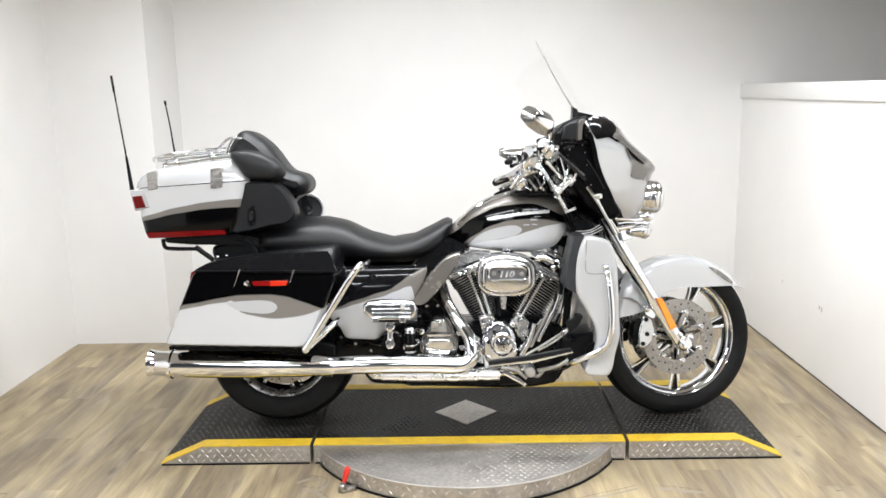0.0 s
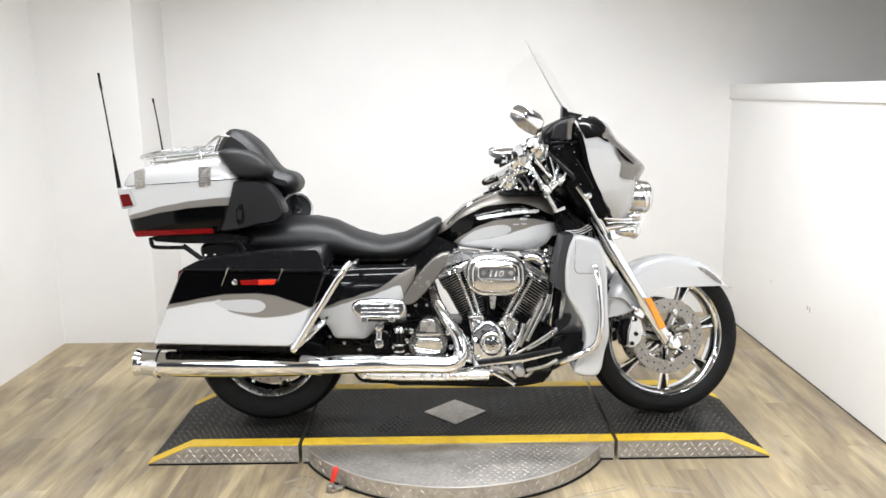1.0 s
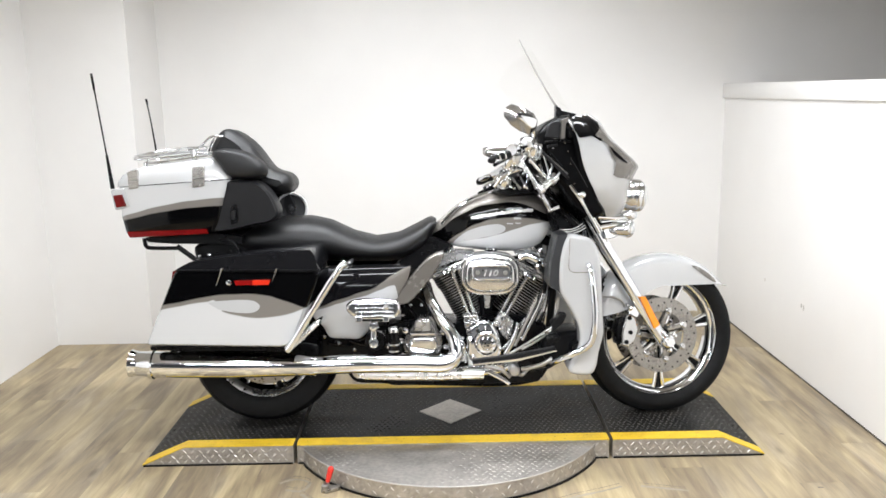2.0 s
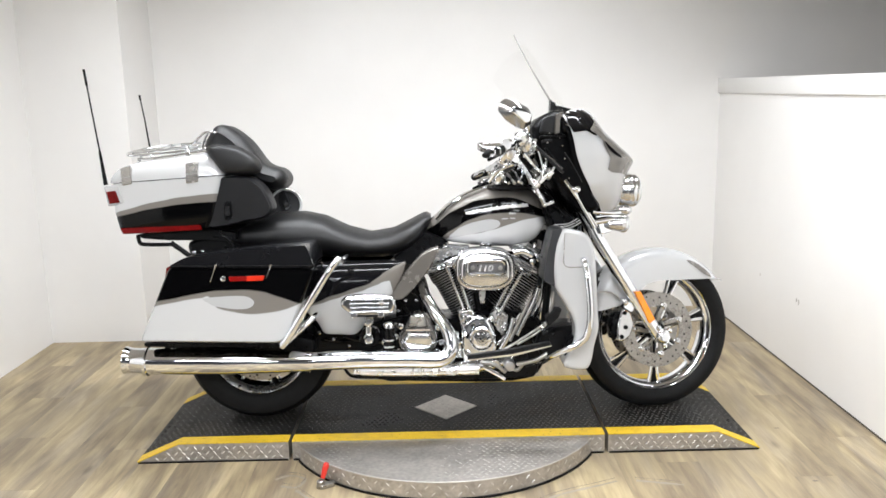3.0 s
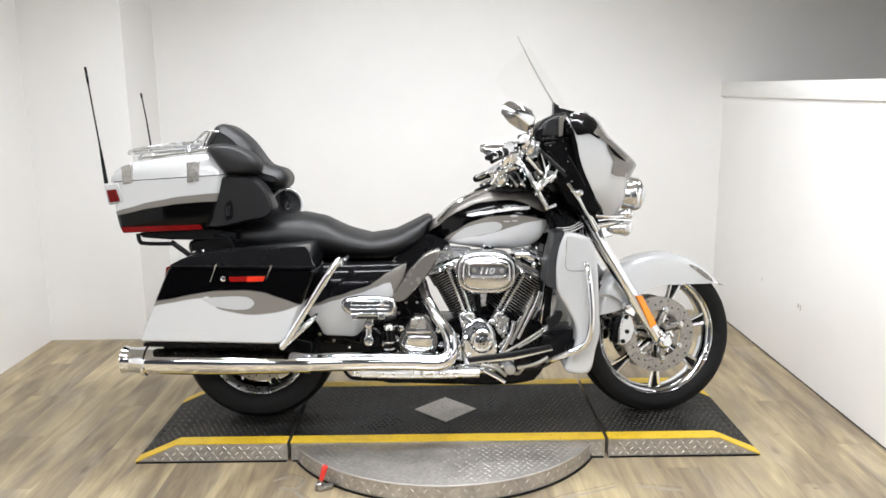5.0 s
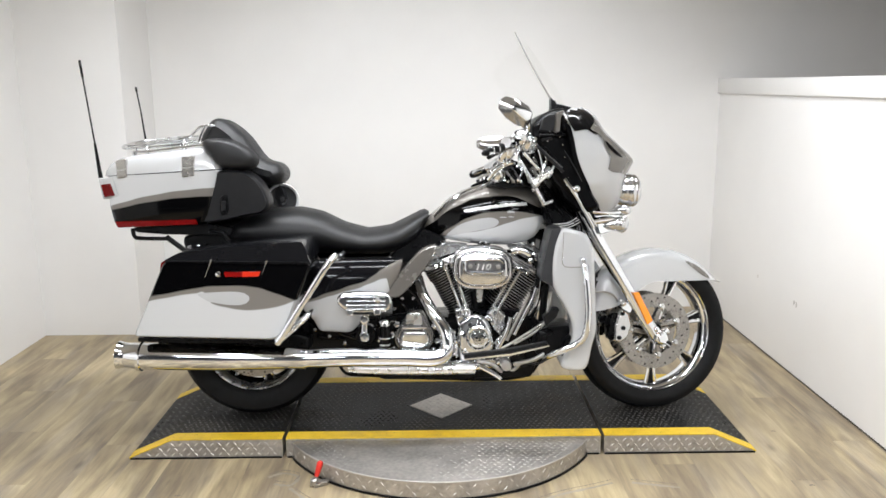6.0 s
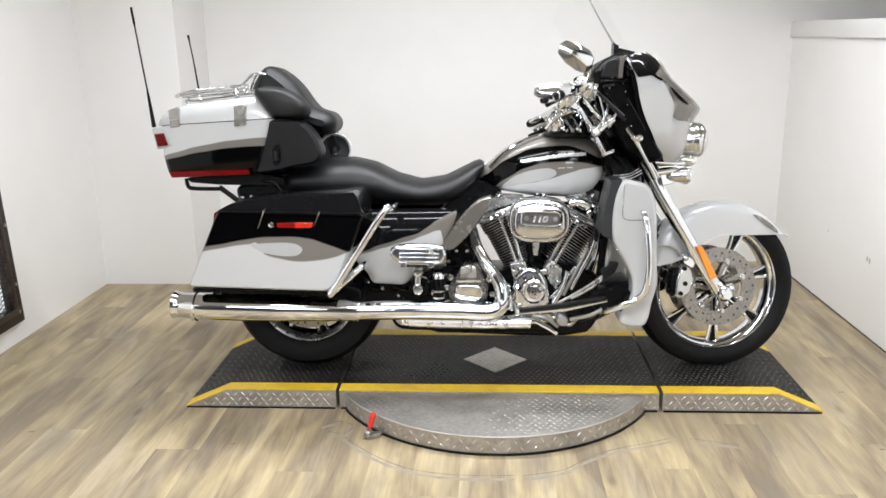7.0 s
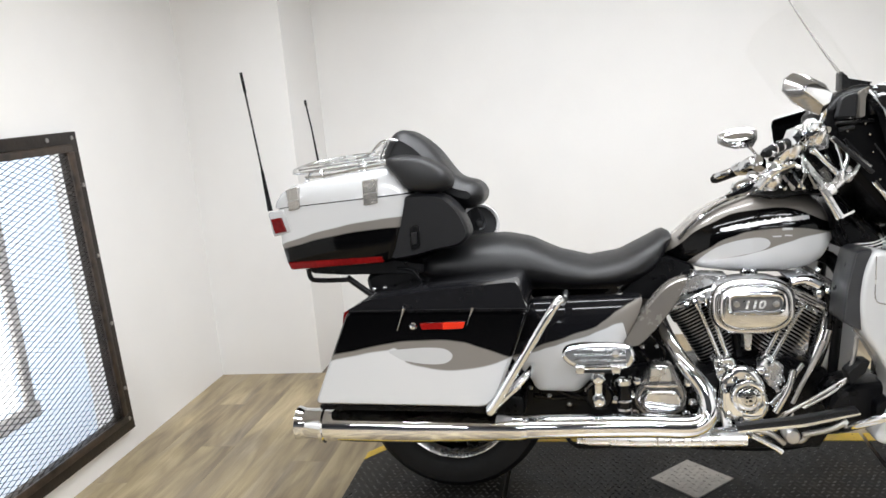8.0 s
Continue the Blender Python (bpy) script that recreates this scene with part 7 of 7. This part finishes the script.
# hoses and wiring in the dark space over the gearbox
for q, r in (([(-0.24, -0.16, 0.50), (-0.21, -0.19, 0.475), (-0.185, -0.19, 0.435), (-0.20, -0.19, 0.39)], 0.007), ([(-0.285, -0.2, 0.47), (-0.29, -0.24, 0.44), (-0.295, -0.24, 0.40)], 0.006), ([(-0.22, -0.16, 0.53), (-0.175, -0.17, 0.515), (-0.14, -0.17, 0.47), (-0.15, -0.17, 0.43)], 0.005), ([(-0.53, -0.18, 0.40), (-0.47, -0.2, 0.37), (-0.40, -0.2, 0.34), (-0.30, -0.2, 0.33)], 0.009), ([(-0.54, -0.17, 0.34), (-0.46, -0.19, 0.335), (-0.38, -0.19, 0.355)], 0.007)):
    bm = BM()
    tube(bm, q, r, 8)
    h_ = part("hose", bm, BLACK_PAINT, bike)
    bm = BM()
    e = Vector(q[-1])
    tube(bm, [e, e + (e - Vector(q[-2])).normalized() * 0.014], r * 1.35, 8, smooth=False)
    part("hose_fitting", bm, CHROME_DULL, h_)
for p in ((-0.235, -0.2, 0.452), (-0.205, -0.2, 0.492), (-0.163, -0.19, 0.49), (-0.245, -0.21, 0.40), (-0.49, -0.2, 0.345), (-0.43, -0.2, 0.318), (-0.545, -0.2, 0.372)):
    bm = BM()
    lathe(bm, [(0.007, 0.012), (0.007, -0.002), (0.004, -0.005), (0.0, -0.005)], p, (0.1, 1, -0.1), 8, False)
    part("bolt", bm, CHROME_DULL, bike)
bm = BM()
slab(bm, rounded([(0.024, 0.316), (0.183, 0.334), (0.33, 0.36), (0.336, 0.351), (0.194, 0.321), (0.03, 0.303)], 0.003), -0.40, -0.37, 0.003)
rb = part("rider_board", bm, simple("board_pad_rubber", (0.006, 0.006, 0.007), 0.4, 0.0, vary=0.3, spec=0.25), bike, "rider floorboard with black rubber pad")
bm = BM()
slab(bm, rounded([(0.026, 0.303), (0.194, 0.321), (0.336, 0.351), (0.338, 0.345), (0.198, 0.312), (0.03, 0.297)], 0.0015), -0.405, -0.36, 0.003)
part("board_base", bm, CHROME, rb)
for q, r in (([(0.171, 0.314), (0.245, 0.357), (0.363, 0.432)], 0.0048), ([(0.219, 0.331), (0.298, 0.377), (0.374, 0.449)], 0.0042), ([(0.192, 0.345), (0.243, 0.450), (0.277, 0.520)], 0.0055), ([(0.230, 0.345), (0.265, 0.413), (0.299, 0.479), (0.316, 0.530)], 0.0105), ([(0.155, 0.309), (0.2, 0.364), (0.245, 0.431)], 0.0075), ([(0.343, 0.438), (0.354, 0.482), (0.361, 0.530)], 0.006)):
    bm = BM()
    tube(bm, [(x, -0.3 if r < 0.007 else -0.2, z) for x, z in q], r, 10)
    part("engine_rod", bm, STEEL if r < 0.0065 else CHROME, bike)
bm = BM()
slab(bm, rounded([(0.327, 0.437), (0.363, 0.469), (0.387, 0.469), (0.374, 0.436), (0.335, 0.402)], 0.006), -0.33, -0.27, 0.005)
part("brake_pedal", bm, RUBBER, bike)
bm = BM()
slab(bm, rounded([(0.311, 0.373), (0.378, 0.389), (0.451, 0.396), (0.455, 0.333), (0.433, 0.288), (0.321, 0.268), (0.288, 0.317)], 0.02), -0.28, -0.1, 0.02)
part("lower_duct", bm, PLASTIC, bike)
for q in ([(0.19, 0.266), (0.196, 0.232), (0.222, 0.221), (0.243, 0.242)], [(0.082, 0.257), (0.136, 0.245), (0.178, 0.213)]):
    bm = BM()
    tube(bm, [(x, -0.26, z) for x, z in q], 0.0075, 10)
    part("footpeg_arm", bm, STEEL, bike)
bm = BM()
lathe(bm, [(0.022, 0.05), (0.022, 0.0), (0.018, -0.006), (0.0, -0.008)], (0.19, -0.3, 0.248), (0, 1, 0), 18, False)
part("pivot", bm, ALUMINIUM, bike)
def engine_bar(bm):
    tube(bm, [(0.451, -0.2, 0.549), (0.456, -0.33, 0.645), (0.464, -0.378, 0.646), (0.474, -0.4, 0.555), (0.478, -0.405, 0.461), (0.468, -0.40, 0.385), (0.44, -0.39, 0.35), (0.394, -0.385, 0.328), (0.342, -0.33, 0.289), (0.322, -0.25, 0.251), (0.263, -0.12, 0.199)], 0.0118, 14)
    return bm
both("engine_bar", engine_bar, CHROME, bike, "chrome engine guard bar")

# -- lower fairings --
def lower_fairing(bm):
    return slab(bm, catmull([(0.39, 0.77), (0.432, 0.767), (0.474, 0.752), (0.501, 0.705), (0.511, 0.612), (0.516, 0.484), (0.52, 0.398), (0.503, 0.329), (0.492, 0.269), (0.469, 0.241), (0.409, 0.245), (0.388, 0.265), (0.41, 0.31), (0.431, 0.361), (0.427, 0.426), (0.393, 0.497), (0.36, 0.556), (0.354, 0.636), (0.365, 0.716)], 3), -0.36, -0.22, 0.014, 4)
lows = both("lower_fairing", lower_fairing, WHITE_PAINT, bike, "pearl white lower leg fairing")
VENT_GREY = simple("vent_grey", (0.026, 0.027, 0.030), 0.34, vary=0.15)
def vent(bm):
    return slab(bm, rounded([(0.348, 0.772), (0.39, 0.778), (0.371, 0.698), (0.358, 0.624), (0.359, 0.554), (0.313, 0.581), (0.324, 0.674)], 0.01), -0.35, -0.2, 0.012)
both("fairing_vent", vent, VENT_GREY, bike, "dark grey vent edge")
bm = BM()
tube(bm, [(x, -0.361, z) for x, z in [(0.393, 0.759), (0.391, 0.701), (0.393, 0.638), (0.449, 0.631), (0.487, 0.632)]], 0.0013, 6)
part("glovebox_seam", bm, NICKEL, lows[0])
bm = BM()
slab(bm, rounded([(0.403, 0.348), (0.442, 0.369), (0.442, 0.26), (0.394, 0.25)], 0.01), -0.33, -0.2, 0.008)
part("fairing_back", bm, PLASTIC, lows[0])

# -- turntable disc and lever --
disc = thing("turntable", "round aluminium tread plate turntable under the platform", "turntable")
DX, DY, DR = -0.063, -0.03, 0.645
bm = BM()
arc = [(DX + DR * math.cos(a), DY + DR * math.sin(a)) for a in (math.pi + math.pi * k / 60 for k in range(61))]
arc = [p for p in arc if p[1] < PY0 - 0.004]
arc = [(arc[0][0], PY0 - 0.004)] + arc + [(arc[-1][0], PY0 - 0.004)]
slab(bm, arc, 0.006, PZ - 0.006, 0, 3, "xy")
part("disc", bm, PLATE, disc)
# black strip standing in for the shadow line round the disc's foot
bm = BM()
slab(bm, inset([Vector(p) for p in arc], -0.004), 0.0, 0.008, 0, 3, "xy")
part("shadow_gap", bm, RUBBER, disc)

bm = BM()
spots = []
pitch = 0.026
worn = []
wear = random.Random(17)
for i in range(-28, 29):
    for j in range(0, 30):
        x, y = DX + pitch * (i + 0.5 * (j % 2)), PY0 - 0.016 - pitch * j * 0.7
        if math.hypot(x - DX, y - DY) < DR - 0.018:
            spot = ((x, y, PZ - 0.0062), 1 if (i + j) % 2 else -1)
            # the middle and the side by the lever are trodden smooth
            bare = max(0.0, 1 - abs(x - DX + 0.16) / 0.34)
            (worn if wear.random() < 1.5 * bare else spots).append(spot)
lugs(bm, worn, 0.007, 0.0022, 0.0005, radians(45), (0, 0, 1), (1, 0, 0))
lug_part(bm, PLATE, disc)
bm = BM()
lugs(bm, spots, 0.0085, 0.0024, 0.0014, radians(45), (0, 0, 1), (1, 0, 0))
lug_part(bm, LUG_METAL, disc)
bm = BM()
for k in range(1, 44):
    a = math.pi + math.pi * k / 44
    for r_, z in ((0, 0.022), (1, 0.048)):
        q = a + r_ * math.pi / 88
        n = Vector((math.cos(q), math.sin(q), 0))
        p = Vector((DX, DY, z)) + n * DR
        if p.y < PY0 - 0.02:
            lugs(bm, [(p, 1 if (k + r_) % 2 else -1)], 0.011, 0.003, 0.0018, radians(45), n, (-n.y, n.x, 0))
lug_part(bm, LUG_METAL, disc)
# bright rim of the disc
bm = BM()
rim_arc = [Vector((p[0], p[1], PZ - 0.007)) for p in arc[1:-1]]
tube(bm, rim_arc, 0.003, 6, smooth=False)
part("rim", bm, LUG_METAL, disc)

# locking lever with its red grip
lever = thing("locking_lever", "small steel locking lever with a red rubber grip", "lever", (0.04, 0.035, 0))
bm = BM()
slab(bm, rounded([(-0.57, -0.605), (-0.545, -0.615), (-0.50, -0.59), (-0.505, -0.57), (-0.55, -0.58)], 0.008), 0.0, 0.016, 0.003, 2, "xy")
base = part("base", bm, STEEL, lever)
bm = BM()
lathe(bm, [(0.014, 0.0), (0.014, 0.012), (0.009, 0.018), (0.0, 0.019)], (-0.552, -0.598, 0.014), (0, 0, 1), 14, False)
part("bolt", bm, STEEL, base)
bm = BM()
tube(bm, [(-0.548, -0.59, 0.014), (-0.542, -0.588, 0.045)], 0.006, 8)
part("shaft", bm, STEEL, lever)
bm = BM()
tube(bm, [(-0.545, -0.589, 0.034), (-0.54, -0.587, 0.052), (-0.532, -0.584, 0.078), (-0.528, -0.583, 0.088)], [0.0075, 0.010, 0.0115, 0.0075], 12)
part("grip", bm, RED_GRIP, lever, "red rubber grip")

# scuff lines and small marks
SCUFF = simple("floor_scuff", (0.17, 0.145, 0.12), 0.8, vary=0.3)
SMEAR = simple("pale_smear", (0.285, 0.25, 0.20), 0.6, vary=0.25, scale=20)
rng = random.Random(5)
def scuff(name, line, width, label, material=SCUFF):
    bm = BM()
    pts = catmull(line, 8, False)
    rows = []
    for i, p in enumerate(pts):
        t = (pts[min(i + 1, len(pts) - 1)] - pts[max(i - 1, 0)]).normalized()
        n = Vector((-t.y, t.x, 0)) * width * (0.4 + 0.6 * rng.random())
        rows.append([p - n + Vector((0, 0, 0.0004)), p + n + Vector((0, 0, 0.0004))])
    rings_to(bm, rows, False, False)
    return tagged(finish(name, bm, material), label, "floor mark")
for line in ([(-0.69, -0.47, 0), (-0.64, -0.44, 0), (-0.58, -0.47, 0), (-0.60, -0.53, 0), (-0.66, -0.52, 0)], [(-0.60, -0.55, 0), (-0.50, -0.66, 0), (-0.36, -0.76, 0), (-0.2, -0.80, 0), (0.0, -0.80, 0)], [(0.03, -0.80, 0), (0.16, -0.76, 0), (0.25, -0.68, 0), (0.35, -0.62, 0), (0.48, -0.57, 0), (0.55, -0.54, 0)], [(0.62, -0.54, 0), (0.70, -0.56, 0), (0.78, -0.58, 0)]):
    scuff("floor_scuff", line, 0.0022, "thin dark scuff line on the vinyl floor")
    scuff("floor_smear", [(x, y - 0.024, -0.0001) for x, y, z in line], 0.009, "pale worn smear on the vinyl floor", SMEAR)
for (x, y), s in (((-1.75, -0.55), 0.006), ((-0.98, -0.62), 0.005), ((1.25, -0.6), 0.005), ((-1.15, 0.35), 0.006), ((1.3, -0.15), 0.005)):
    scuff("floor_scuff", [(x - s * 2, y, 0), (x, y + s * 0.5, 0), (x + s * 2, y, 0)], s, "small dark spot on the vinyl floor")

for y, z, h in ((0.974, 0.38, 0.012), (0.53, 0.356, 0.016), (0.505, 0.352, 0.02)):
    bm = BM()
    slab(bm, catmull([(y - 0.008, z - 0.003), (y, z + h * 0.5), (y + 0.006, z + h * 0.2), (y + 0.003, z - h)], 3), XR - 0.0012, XR - 0.0002, 0, 3, "yz")
    tagged(finish("wall_mark", bm, simple("wall_smudge", (0.64, 0.61, 0.58), 0.7, vary=0.3)), "small grey scuff on the white partition", "wall mark")

# the vinyl planks
PW, PL_ = 0.152, 1.22
def plank_mesh(w, l):
    bm = BM()
    g = 0.0002
    v = [bm.verts.new(q) for q in ((g, g, 0), (w - g, g, 0), (w - g, l - g, 0), (g, l - g, 0), (0, 0, -0.0008), (w, 0, -0.0008), (w, l, -0.0008), (0, l, -0.0008))]
    for f in ((0, 1, 2, 3), (0, 4, 5, 1), (1, 5, 6, 2), (2, 6, 7, 3), (3, 7, 4, 0)):
        bm.faces.new([v[k] for k in f])
    me = bpy.data.meshes.new("plank")
    bmesh.ops.recalc_face_normals(bm, faces=bm.faces)
    bm.to_mesh(me)
    bm.free()
    me.materials.append(FLOOR)
    return me
meshes = {}
cols = int((XR - XL) / PW) + 1
for i in range(cols):
    x = XL + i * PW
    w = min(PW, XR - x)
    y = YF - PL_ * ((i * 0.37) % 1.0)
    y_end = YC if x + w <= XC + 0.08 else YB
    while y < y_end:
        a, b = max(y, YF), min(y + PL_, y_end)
        y += PL_
        if b - a < 0.05:
            continue
        key = (round(w, 4), round(b - a, 4))
        if key not in meshes:
            meshes[key] = plank_mesh(*key)
        ob = new("plank", meshes[key])
        ob.location = (x, a, 0)
        ob.parent = floor
